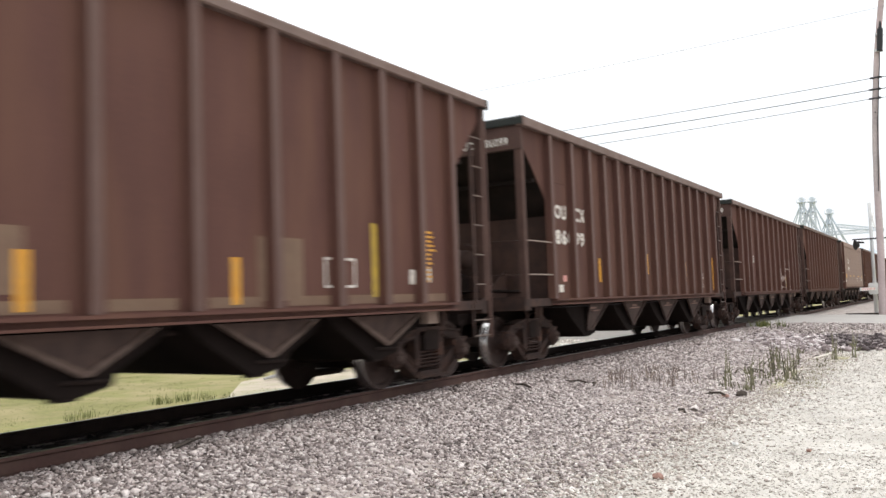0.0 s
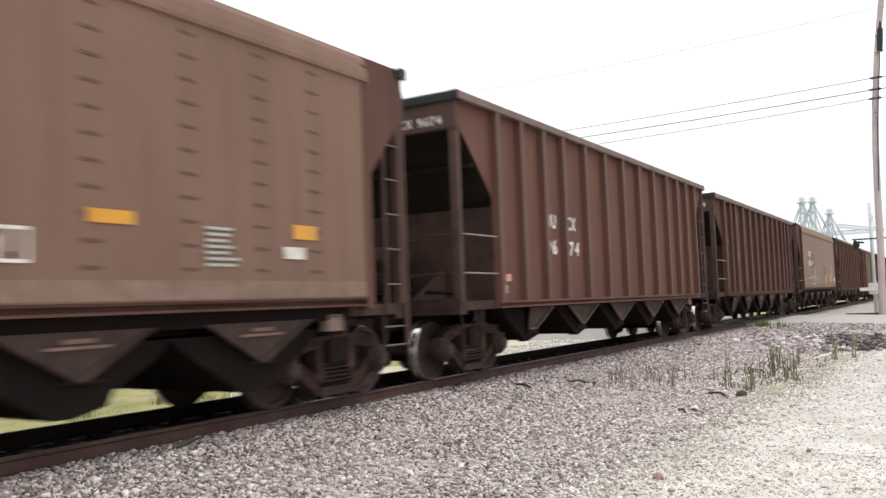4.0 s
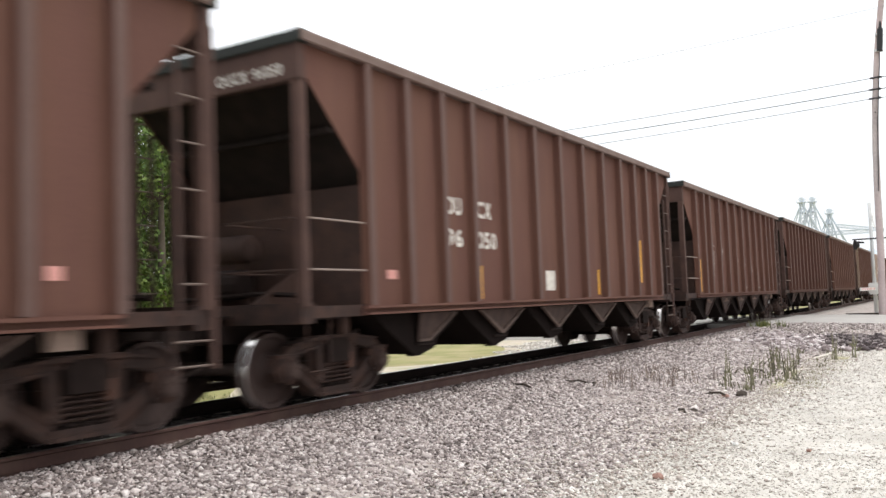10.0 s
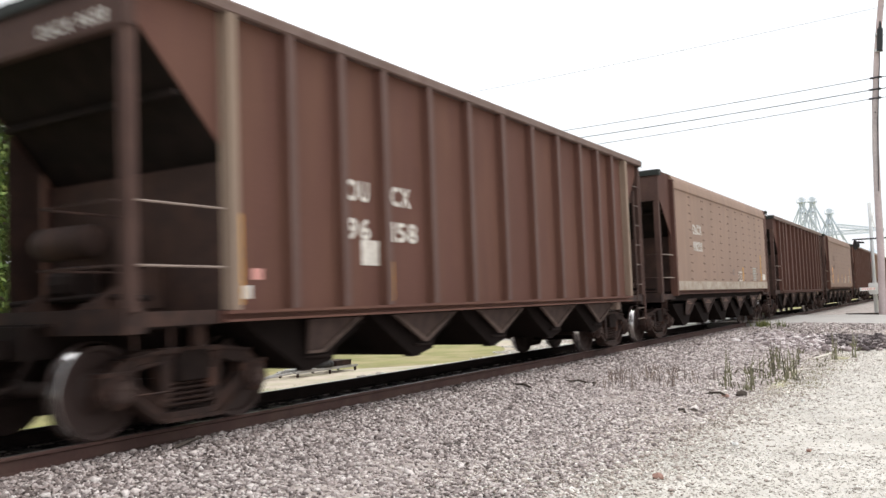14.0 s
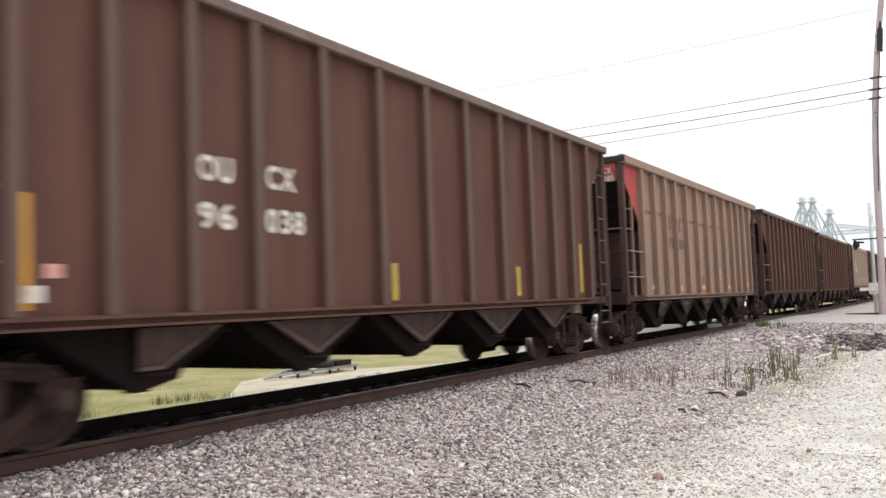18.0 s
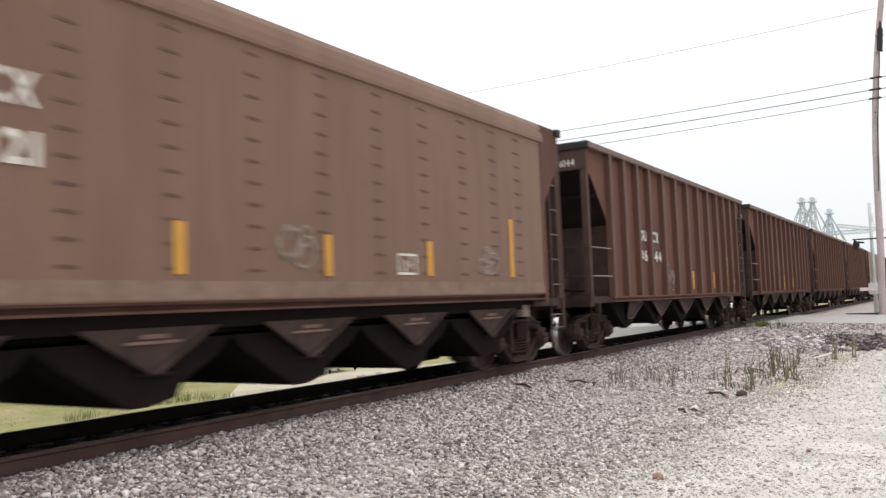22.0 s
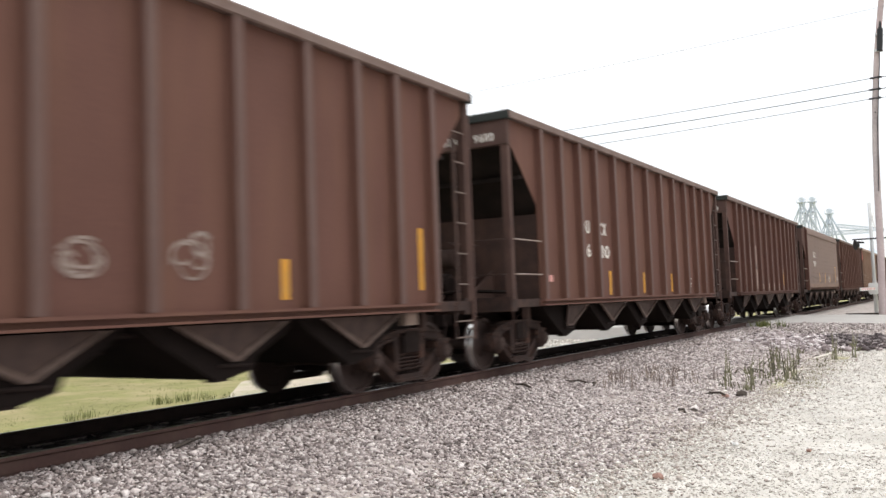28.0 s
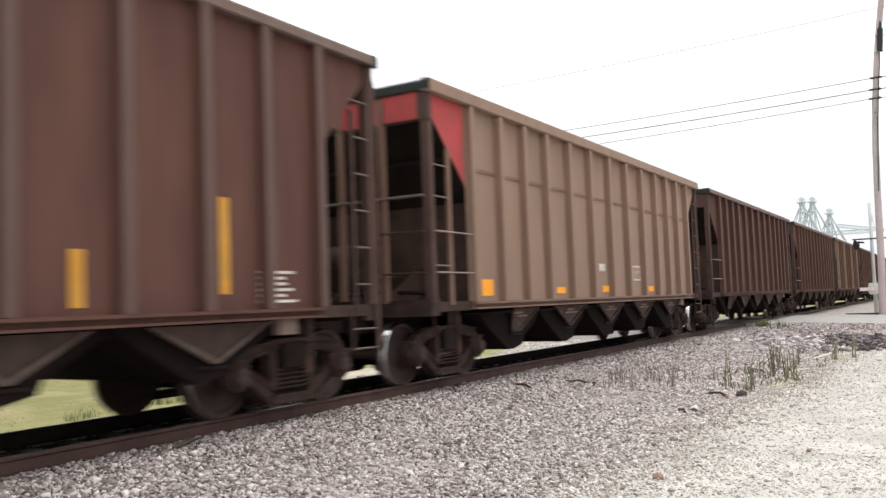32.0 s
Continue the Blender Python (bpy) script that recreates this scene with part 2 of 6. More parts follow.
# builds of car: rib places, pocket middles, height of the top against the usual, foot of the pockets, trim at the rear of the chord, place along the train
BUILDS = {
    "new": dict(ribs=(1.27, 2.17, 3.09, 3.98, 5.11, 6.24, 7.37, 8.50, 9.62, 10.72, 11.67, 12.53, 13.41), pockets=(-4.535, -2.235, 0.065, 2.365, 4.57), rise=0.0, low=0.69, trim=0.09, shift=0.13),
    "old": dict(ribs=(1.22, 2.12, 2.82, 3.99, 5.11, 6.18, 7.27, 8.37, 9.47, 10.57, 11.67, 12.44, 13.33), pockets=(-4.52, -2.22, 0.05, 2.32, 4.56), rise=-0.075, low=0.56, trim=0.07, shift=0.13),
    "quad": dict(ribs=(1.13, 2.15, 3.08, 3.93, 4.77, 5.61, 6.45, 7.28, 8.11, 8.95, 9.80, 10.63, 11.48, 12.42, 13.43), pockets=(-3.95, -1.32, 1.33, 3.93), rise=-0.01, low=0.55, trim=0.0, shift=0.0),
    "smooth": dict(ribs=(), pockets=(-4.44, -2.24, 0.0, 2.22, 4.44), rise=-0.02, low=0.65, trim=0.0, shift=0.17),
    "tan": dict(ribs=(1.20, 2.17, 3.08, 4.01, 5.08, 6.17, 7.265, 8.36, 9.45, 10.52, 11.45, 12.36, 13.33), pockets=(-4.40, -2.12, 0.13, 2.37, 4.60), rise=0.0, low=0.69, trim=0.0, shift=0.0),
}
BUILD = ["new"]
TRUCK, AXLE, RADIUS = 6.14, 0.889, 0.457


def spot(a):
    """Along the car from its leading end, a metres."""
    return a - HALF


def build_truck(car, y):
    truck = new("truck")
    truck.parent, truck.location = car, (0, y, 0)
    return fill_truck(truck)


SHARED = {}


def shared(name, make, mat, parent, at=(0, 0, 0), label="", smooth=False):
    """A part on a mesh that all alike parts share."""
    key = (name, mat.name, label, BUILD[0])
    if key not in SHARED:
        m = Mesh()
        make(m)
        SHARED[key] = m.data(name, mat, smooth)
    ob = new(name, SHARED[key])
    ob.parent, ob.location = parent, at
    return tagged(ob, label)


def side_frame(m):
    # arched casting with two windows, raised flanges and the spring opening
    for sgn in (1, -1):
        m.prism([(sgn * 0.70, 0.62), (sgn * 1.08, 0.60), (sgn * 1.10, 0.44), (sgn * 1.04, 0.33), (sgn * 0.74, 0.33), (sgn * 0.69, 0.45)], "x", -0.09, 0.05)
        m.prism([(sgn * 0.72, 0.62), (sgn * 1.02, 0.60), (sgn * 0.84, 0.74), (sgn * 0.35, 0.80), (sgn * 0.35, 0.69)], "x", -0.07, 0.07)
        m.prism([(sgn * 0.80, 0.745), (sgn * 0.84, 0.765), (sgn * 0.35, 0.825), (sgn * 0.35, 0.79)], "x", -0.10, 0.12)
        m.prism([(sgn * 0.70, 0.66), (sgn * 0.70, 0.685), (sgn * 0.36, 0.715), (sgn * 0.36, 0.69)], "x", -0.07, 0.10)
        m.prism([(sgn * 0.72, 0.52), (sgn * 0.72, 0.36), (sgn * 0.40, 0.14), (sgn * 0.30, 0.14), (sgn * 0.30, 0.28)], "x", -0.07, 0.05)
        m.prism([(sgn * 0.745, 0.36), (sgn * 0.72, 0.34), (sgn * 0.40, 0.105), (sgn * 0.38, 0.14)], "x", -0.10, 0.11)
        m.prism([(sgn * 0.70, 0.52), (sgn * 0.70, 0.49), (sgn * 0.31, 0.25), (sgn * 0.30, 0.28)], "x", -0.07, 0.09)
        m.prism([(sgn * 0.28, 0.76), (sgn * 0.40, 0.76), (sgn * 0.36, 0.26), (sgn * 0.26, 0.26)], "x", -0.08, 0.08)
        m.box(-0.09, 0.10, sgn * 0.889 - 0.19, sgn * 0.889 + 0.19, 0.605, 0.645)
    m.box(-0.10, 0.12, -0.40, 0.40, 0.78, 0.83)
    m.box(-0.08, 0.06, -0.36, 0.36, 0.72, 0.79)
    m.box(-0.10, 0.12, -0.36, 0.36, 0.10, 0.14)
    m.box(-0.09, 0.09, -0.33, 0.33, 0.14, 0.20)


def adapter(m):
    # saddle over the bearing in the pedestal jaw
    m.prism([(-0.17, 0.62), (0.17, 0.62), (0.19, 0.55), (0.15, 0.50), (-0.15, 0.50), (-0.19, 0.55)], "x", -0.06, 0.075)


def end_cap(m):
    # cap with its three screws
    m.lathe_x([(0.165, 0.105), (0.185, 0.095), (0.19, 0.02)], 14)
    for k in range(3):
        a = k * 2.094 + 0.5
        m.lathe_x([(0.18, 0.02), (0.205, 0.02), (0.207, 0.005)], 6, 0.06 * math.cos(a), 0.06 * math.sin(a))


def bearing(m):
    m.lathe_x([(-0.06, 0.17), (0.10, 0.17), (0.12, 0.14), (0.15, 0.12), (0.17, 0.05)], 16)


def springs(m):
    pts = [(0.06 * math.cos(a), 0.072 * math.sin(a), 0.22 + 0.26 * a / (2 * math.pi * 5)) for a in np.linspace(0, 2 * math.pi * 5, 41)]
    m.tube(pts, 0.016, 5)


def spring_group(m):
    for y in (-0.17, 0.0, 0.17):
        m.tube([(0.06 * math.cos(a), y + 0.072 * math.sin(a), 0.22 + 0.26 * a / (2 * math.pi * 5)) for a in np.linspace(0, 2 * math.pi * 5, 36)], 0.016, 4)


WHEEL_HALF = [(1.0, 0.08), (0.86, 0.09), (0.85, 0.13), (0.80, 0.15), (0.75, 0.22), (0.775, 0.375), (0.822, 0.40), (0.8225, 0.445), (0.814, 0.4545), (0.735, 0.4585), (0.724, 0.4635),
              (0.715, 0.484), (0.685, 0.482), (0.685, 0.40), (0.705, 0.36), (0.70, 0.20), (0.66, 0.16), (0.655, 0.10)]


def wheelset(m):
    # two wheels pressed on one axle, turned in one piece
    m.lathe_x([(-x, r) for x, r in WHEEL_HALF] + [(0.0, 0.075)] + WHEEL_HALF[::-1], 28)


def fill_truck(truck):
    for s in (1, -1):
        shared("side_frame", side_frame, FRAME_RUST, truck, (s * 1.0, 0, 0))
        if s > 0:
            for k in (-0.17, 0.0, 0.17):
                shared("coil_spring", springs, FRAME_RUST, truck, (1.03, k, 0), smooth=True)
        else:
            shared("spring_group", spring_group, FRAME_RUST, truck, (-1.03, 0, 0), smooth=True)["kind"] = "stuff"
        if s > 0:
            shared("friction_wedge", lambda m: m.prism([(-0.05, 0.70), (0.04, 0.70), (0.055, 0.52), (-0.045, 0.50)], "x", -0.05, 0.10), WEDGE, truck, (1.02, 0.245, -0.10), label="bare rusty wedge")
            for k in (-1, 1):
                shared("bearing_adapter", adapter, WEDGE if k > 0 else FRAME_RUST, truck, (1.0, k * AXLE, 0), label="" if k < 0 else "reddish bearing adapter")
                shared("end_cap", end_cap, POCKET, truck, (1.0, k * AXLE, 0.46))
        for a in (1, -1):
            b = shared("bearing_cap", bearing if s > 0 else (lambda m: m.lathe_x([(0.06, 0.17), (-0.10, 0.17), (-0.12, 0.14), (-0.15, 0.12), (-0.17, 0.05)], 16)),
                       FRAME_RUST if s > 0 else GRIME_SHADE, truck, (s * 1.0, a * AXLE, 0.46))
    shared("bolster", lambda m: m.prism([(-0.2, 0.5), (0.2, 0.5), (0.22, 0.72), (0.16, 0.80), (-0.16, 0.80), (-0.22, 0.72)], "x", -1.13, 1.13).box(-0.9, 0.9, -0.27, 0.27, 0.24, 0.52), GRIME_SHADE, truck)
    for a in (-0.415, 0.415):
        shared("brake_beam", lambda m: m.box(-0.75, 0.75, -0.035, 0.035, 0.30, 0.38), GRIME_SHADE, truck, (0, a, 0))
    for a in (1, -1):
        ws = shared("wheelset", wheelset, WHEEL_FACE, truck, (0, a * AXLE, RADIUS), smooth=False)
        polish(ws)
    return truck


def polish(ws):
    """The running band of both wheels is worn bright."""
    me = ws.data
    if len(me.materials) == 1:
        me.materials.append(TREAD)
        for f in me.polygons:
            r = math.hypot(f.center.y, f.center.z)
            f.material_index = 1 if r > 0.445 and abs(f.center.x) > 0.722 else 0
            f.use_smooth = r > 0.445


def rib_shape(m, top=4.21):
    # hat section, its foot on the side sheet at x = 0, from the sill to the top chord
    m.prism([(0.0, -0.085), (0.012, -0.085), (0.016, -0.068), (0.128, -0.062), (0.138, -0.052), (0.138, 0.052), (0.128, 0.062), (0.016, 0.068), (0.012, 0.085), (0.0, 0.085)], "z", ZB + 0.02, top)


W0, P_TOP, TIP = 0.77, 1.05, 0.09


def lean(m):
    """The pocket's side leans inward towards its foot."""
    m.v = [(x - (P_TOP - z) * 0.2, y, z) for x, y, z in m.v]


def pocket_shape(m, lead, P_LOW):
    # V-shaped side plate of a discharge pocket
    m.prism([(-0.16 if lead else -W0, P_TOP), (W0, P_TOP), (TIP + 0.04, P_LOW), (-0.12 if lead else TIP - 0.04, P_LOW)], "x", -0.012, 0.012)
    lean(m)


def rim_shape(m, lead, P_LOW):
    # folded rim that follows the two sloping edges
    if lead:
        m.prism([(W0 - 0.02, P_TOP), (W0 + 0.03, P_TOP), (TIP + 0.05, P_LOW - 0.035), (-0.13, P_LOW - 0.035), (-0.13, P_LOW), (TIP + 0.03, P_LOW)], "x", 0.014, 0.05)
    else:
        m.prism([(-W0 - 0.03, P_TOP), (-W0 + 0.02, P_TOP), (TIP, P_LOW + 0.012), (W0 - 0.02, P_TOP), (W0 + 0.03, P_TOP), (TIP + 0.04, P_LOW - 0.035), (TIP - 0.04, P_LOW - 0.035)], "x", 0.014, 0.05)
    lean(m)


def doors_shape(m):
    # sloping chute plates that close on the discharge door, across the car
    m.prism([(-1.11, 1.10), (1.11, 1.10), (0.92, 0.90), (0.47, 0.68), (0.41, 0.55), (0.08, 0.48), (-0.14, 0.48), (-0.20, 0.51), (-0.86, 0.90)], "x", -1.29, 1.29)


def common_frame(car, paint, heavy=False):
    """Centre sill, end platforms, slope sheets, ladders, couplers and trucks that every car has."""
    kind = BUILDS[BUILD[0]]
    rise = kind["rise"]
    if heavy:
        # added black plate that blocks the view through the gap above the pockets
        shared("body_floor", lambda m: m.box(-1.42, 1.42, spot(1.15), spot(13.4), 1.02, 1.27), SHADE_BLACK, car)
    shared("center_sill", lambda m: (m.box(-0.30, 0.30, -7.5, 7.5, 0.78, 1.10), m.box(-0.42, 0.42, -7.4, 7.4, 1.08, 1.12)), GRIME_SHADE, car)
    shared("pipe_run", lambda m: (m.tube([(1.05, -5.0, 0.98), (1.05, 5.0, 0.98)], 0.03), m.tube([(-0.9, -5.0, 0.9), (-0.9, 5.0, 0.9)], 0.03)), GRIME_SHADE, car)
    for s in (-1, 1):
        e = s * HALF - s * ((0.08 if s < 0 else 0.16) if heavy else 0.0)
        f = lambda a: e - s * a
        tag = "front" if s < 0 else "rear"
        shared("end_sill", lambda m: (m.box(-1.5, 1.5, min(f(0), f(0.22)), max(f(0), f(0.22)), 1.0, 1.24), m.box(-1.5, -1.32, min(f(0.1), f(1.2)), max(f(0.1), f(1.2)), 1.06, 1.20),
               m.box(1.32, 1.5, min(f(0.1), f(1.2)), max(f(0.1), f(1.2)), 1.06, 1.20)), FRAME_RUST, car, label="" if s < 0 else "sill across the rear end")
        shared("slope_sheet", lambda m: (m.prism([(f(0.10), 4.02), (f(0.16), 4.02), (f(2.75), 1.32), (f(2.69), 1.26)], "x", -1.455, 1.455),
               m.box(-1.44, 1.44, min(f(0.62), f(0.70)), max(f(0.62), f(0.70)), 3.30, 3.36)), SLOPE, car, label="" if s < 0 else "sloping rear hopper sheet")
        shared("bulkhead", lambda m: m.box(-1.455, 1.455, min(f(1.24), f(1.28)), max(f(1.24), f(1.28)), 1.20, 2.72), END_SHADE, car, label="" if s < 0 else "upright plate under the rear slope")
        for x in (0.52, -0.52):
            shared("gusset", lambda m: m.prism([(f(0.20), 1.24), (f(1.22), 1.24), (f(1.22), 1.75), (f(0.95), 1.62)], "x", -0.015, 0.015), END_SHADE, car, (x, 0, 0), label="" if s < 0 else "gusset of the rear platform")
        shared("reservoir", lambda m: m.lathe_x([(-1.0, 0.05), (-0.96, 0.16), (-0.88, 0.19), (-0.08, 0.19), (0.0, 0.16), (0.04, 0.05)], 14, f(0.82), 1.98), END_SHADE, car, label="" if s < 0 else "air reservoir of the rear end", smooth=True)
        shared("end_platform", lambda m: (m.box(-1.3, 1.3, min(f(0.22), f(0.62)), max(f(0.22), f(0.62)), 1.10, 1.13), m.box(-0.8, 0.8, min(f(0.62), f(1.75)), max(f(0.62), f(1.75)), 1.02, 1.06)), GRIME_SHADE, car, label="" if s < 0 else "grimy platform of the rear end")
        shared("end_beam", lambda m: (m.box(-1.54, 1.54, min(f(0.0), f(0.10)), max(f(0.0), f(0.10)), (3.60 if heavy else 3.82) + rise, 4.24 + rise),),
               END_PAINT, car, label="" if s < 0 else "top beam across the rear end")
        shared("top_lip", lambda m: m.prism([(f(a), z + rise) for a, z in ((-0.05, 4.242), (0.13, 4.242), (0.13, 4.36), (0.09, 4.385), (-0.03, 4.385), (-0.05, 4.36))], "x", -1.60, 1.60), TAR, car, label="tarry black lip of the end" if s < 0 else "black lip of the rear end")
        for x in (1.46, -1.46):
            shared("end_post", lambda m: m.prism([(-0.065, f(0.02)), (0.065, f(0.02)), (0.065, f(0.13)), (-0.065, f(0.13))], "z", 1.2, 4.1), END_PAINT, car, (x, 0, 0), label="" if s < 0 else "post of the rear end")
        # grab irons along one corner and across the end
        for z in (1.62, 2.21):
            shared("grab_iron", lambda m: m.tube([(0, f(0.12), 0), (-s * 0.03, f(0.12), 0), (-s * 0.03, f(1.15), 0), (0, f(1.15), 0)], 0.013, 5), GRAB, car, (-s * 1.53, 0, z), label="" if s < 0 else "grab iron of the rear corner")
            shared("end_iron", lambda m: m.tube([(-s * 1.42, f(0.0), 0), (-s * 1.40, f(-0.05), 0), (-s * 0.35, f(-0.05), 0), (-s * 0.33, f(1.0), 0)], 0.013, 5), END_SHADE, car, (0, 0, z), label="" if s < 0 else "grab iron across the rear end")
        # ladder in the plane of the side at the other corner
        lad = new("ladder")
        lad.parent = car
        x0 = s * 1.50
        mark = "" if s < 0 else " of the rear ladder"
        shared("stile", lambda m: m.box(-0.02, 0.02, min(f(0.40), f(0.46)), max(f(0.40), f(0.46)), 1.15, 3.62), END_SHADE, lad, (x0, 0, 0), label=mark and "inner stile" + mark)
        shared("stile", lambda m: m.box(-0.02, 0.02, min(f(-0.02), f(0.035)), max(f(-0.02), f(0.035)), 0.62, 4.05), END_PAINT, lad, (x0 + s * 0.025, 0, 0), label=mark and "outer stile" + mark)
        shared("stile", lambda m: m.box(-0.015, 0.015, min(f(0.49), f(0.52)), max(f(0.49), f(0.52)), 0.64, 1.15), FRAME_RUST, lad, (x0, 0, 0), label=mark and "lower stile" + mark)
        for z in (0.66, 0.90, 1.45, 1.91, 2.37, 2.83, 3.29, 3.75):
            shared("rung", lambda m: m.tube([(0.0, f(0.50 if z < 1 else 0.43), 0), (0.012, f(0.48 if z < 1 else 0.40), 0), (0.012, f(0.0), 0)], 0.0125, 5), RUNG, lad, (x0, 0, z), label=mark and ("step rung" if z < 1 else "rung") + mark)
        shared("coupler", lambda m: (m.box(-0.09, 0.09, min(f(-0.55), f(0.3)), max(f(-0.55), f(0.3)), 0.80, 0.98),
               m.prism([(-0.17, f(-0.45)), (0.17, f(-0.45)), (0.20, f(-0.70)), (0.06, f(-0.78)), (-0.14, f(-0.70))], "z", 0.74, 1.02),
               m.tube([(0.3, f(-0.1), 0.85), (0.32, f(-0.3), 0.55), (0.25, f(-0.6), 0.45)], 0.03)), GRIME_SHADE, car, label="" if s < 0 else "rear coupler with its air hose")
        shared("brake_gear", lambda m: (m.lathe_x([(-0.55, 0.16), (-0.5, 0.2), (-0.15, 0.2), (-0.1, 0.16)], 14, f(0.75), 1.52) if s < 0 else m.box(0.2, 0.75, min(f(0.6), f(0.95)), max(f(0.6), f(0.95)), 1.35, 1.62),
               m.tube([(-1.2, f(0.55), 1.33), (0.2, f(0.65), 1.38), (1.2, f(0.5), 1.33)], 0.035)), GRIME_SHADE, car, label="" if s < 0 else "brake valve at the rear end")
        if s > 0:
            shared("valve_box", lambda m: m.box(-0.06, 0.06, -0.14, 0.14, -0.10, 0.10).box(-0.03, 0.03, -0.04, 0.04, 0.10, 0.17).box(0.06, 0.075, -0.10, 0.10, -0.06, 0.06), VALVE, car, (1.36, spot(12.98), 0.995), label="dusty beige valve box under the rear sill")
        build_truck(car, s * TRUCK)
        # step under the side sill beside the truck
        if s < 0:
            shared("corner_sheet", lambda m: m.box(-1.498, -1.486, f(0.72), f(1.16), 1.22, 3.30), END_SHADE, car, label="upright sheet at the far front corner")
            shared("sill_step", lambda m: (m.tube([(0, f(0.12), 1.05), (0, f(0.14), 0.45), (0, f(0.52), 0.45), (0, f(0.54), 1.05)], 0.018, 5),), FRAME_RUST, car, (1.46, 0, 0), label="" if s < 0 else "step of the rear corner")
        shared("truck_hanger", lambda m: m.box(-0.05, 0.05, min(f(1.0), f(1.12)), max(f(1.0), f(1.12)), 0.84, 1.12), FRAME_RUST, car, (1.25, 0, 0), label="" if s < 0 else "hanger of the rear truck")
    for i, y in enumerate(kind["pockets"]):
        for x in (1.42, -1.42):
            for nm, make in (("pocket_plate", pocket_shape), ("pocket_rim", rim_shape)):
                o = shared(nm if i else "end_" + nm, (lambda m, lead=(i == 0), make=make: make(m, lead, kind["low"])), RIM if make is rim_shape and BUILD[0] == "new" else POCKET, car, (x, y, 0))
                o.rotation_euler.z = 0 if x > 0 else math.pi
        if BUILD[0] != "new":
            shared("pocket_bar", lambda m: m.box(-0.012, 0.03, -0.33 if i else -0.05, 0.30, 0.0, 0.028).box(-0.012, 0.02, -0.15, 0.15, 0.05, 0.15), PLATE_BAR, car, (1.40, y + 0.04, 0.90), label="rusty bar across the pocket plate" if i else "short rusty bar on the pocket plate")
        # chutes coloured near-black for the shade between the pockets
        shared("chute", doors_shape, SHADE_BLACK, car, (0, y, {"smooth": -0.17, "tan": -0.12, "old": -0.09, "quad": -0.09}.get(BUILD[0], 0.0)))
        shared("door_edge", lambda m: (m.box(1.15, 1.28, -0.15, 0.08, 0.455, 0.48), m.tube([(1.31, -0.10, 0.62), (1.31, 0.34, 0.60)], 0.022)), GRIME_SHADE, car, (0, y, 0))
    shared("side_sill", lambda m: (m.prism([(-0.03, 1.07), (0.145, 1.07), (0.145, 1.095), (0.06, 1.095), (0.06, 1.15), (0.145, 1.15), (0.145, 1.185), (-0.03, 1.185)], "y", spot(1.12), spot(13.41)),), paint, car, (1.47, 0, 0.11 if heavy else 0))
    shared("side_sill", lambda m: (m.prism([(0.03, 1.07), (-0.145, 1.07), (-0.145, 1.095), (-0.06, 1.095), (-0.06, 1.15), (-0.145, 1.15), (-0.145, 1.185), (0.03, 1.185)], "y", spot(1.12), spot(13.41)),), paint, car, (-1.47, 0, 0.11 if heavy else 0), label="far side sill")


def side_sheet(m):
    # side plate with the sloping cut at both ends
    m.prism([(spot(0.05), 4.30), (spot(0.05), 4.02), (spot(1.20), 2.86), (spot(1.20), 1.17), (spot(13.33), 1.17), (spot(13.33), 2.86), (spot(14.40), 4.02), (spot(14.40), 4.30)], "x", -0.008, 0.008)


def top_chord(m):
    # heavy angle along the top of the side, its outer flange standing proud of the ribs
    kind = BUILDS[BUILD[0]]
    lo = {"new": 4.245, "old": 4.155, "quad": 4.20, "tan": 4.20}[BUILD[0]]
    hi = 4.39 + kind["rise"] + (0.015 if BUILD[0] == "tan" else 0.0)
    m.prism([(-0.02, lo + 0.02), (0.13, lo), (0.150, lo + 0.015), (0.150, hi - 0.035), (0.11, hi), (-0.02, hi)], "y", -HALF - 0.03, HALF + 0.03 - kind["trim"])


def far_chord(m):
    top_chord(m)
    m.v = [(-x, y, z) for x, y, z in m.v]


def add_ribs(car, paint, face_paint):
    for s in (1, -1):
        for a in BUILDS[BUILD[0]]["ribs"]:
            r = shared("rib", lambda m: rib_shape(m, 4.25 if BUILD[0] == "new" else 4.19), paint, car, (s * W, spot(a), 0))
            r.rotation_euler = (0, 0, 0 if s > 0 else math.pi)
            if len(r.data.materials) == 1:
                # the flat front of the rib is paler and greyer than its flanks
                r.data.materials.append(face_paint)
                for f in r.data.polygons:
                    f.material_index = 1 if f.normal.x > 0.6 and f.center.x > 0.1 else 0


def ribbed_car(paint, build):
    BUILD[0] = build
    car = thing("hopper_car", "x", "rail car", "coal train")
    for s in (1, -1):
        shared("side_sheet", side_sheet, paint, car, (s * W, 0, 0))
        shared("top_chord", top_chord if s > 0 else far_chord, CHORD, car, (s * W, 0, 0), label="" if s > 0 else "top angle of the far side")
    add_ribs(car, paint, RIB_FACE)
    common_frame(car, paint)
    return car


def smooth_side(m):
    # flat side with a rounded shoulder under the top chord
    out = [(-0.03, 1.285), (0.07, 1.285), (0.07, 3.965), (0.10, 3.985), (0.102, 4.03), (0.085, 4.14), (0.055, 4.25), (0.0, 4.335), (-0.05, 4.355), (-0.05, 4.25), (0.0, 4.2), (0.02, 3.98), (0.02, 1.35), (-0.03, 1.35)]
    m.prism(out, "y", spot(1.10), spot(13.45))


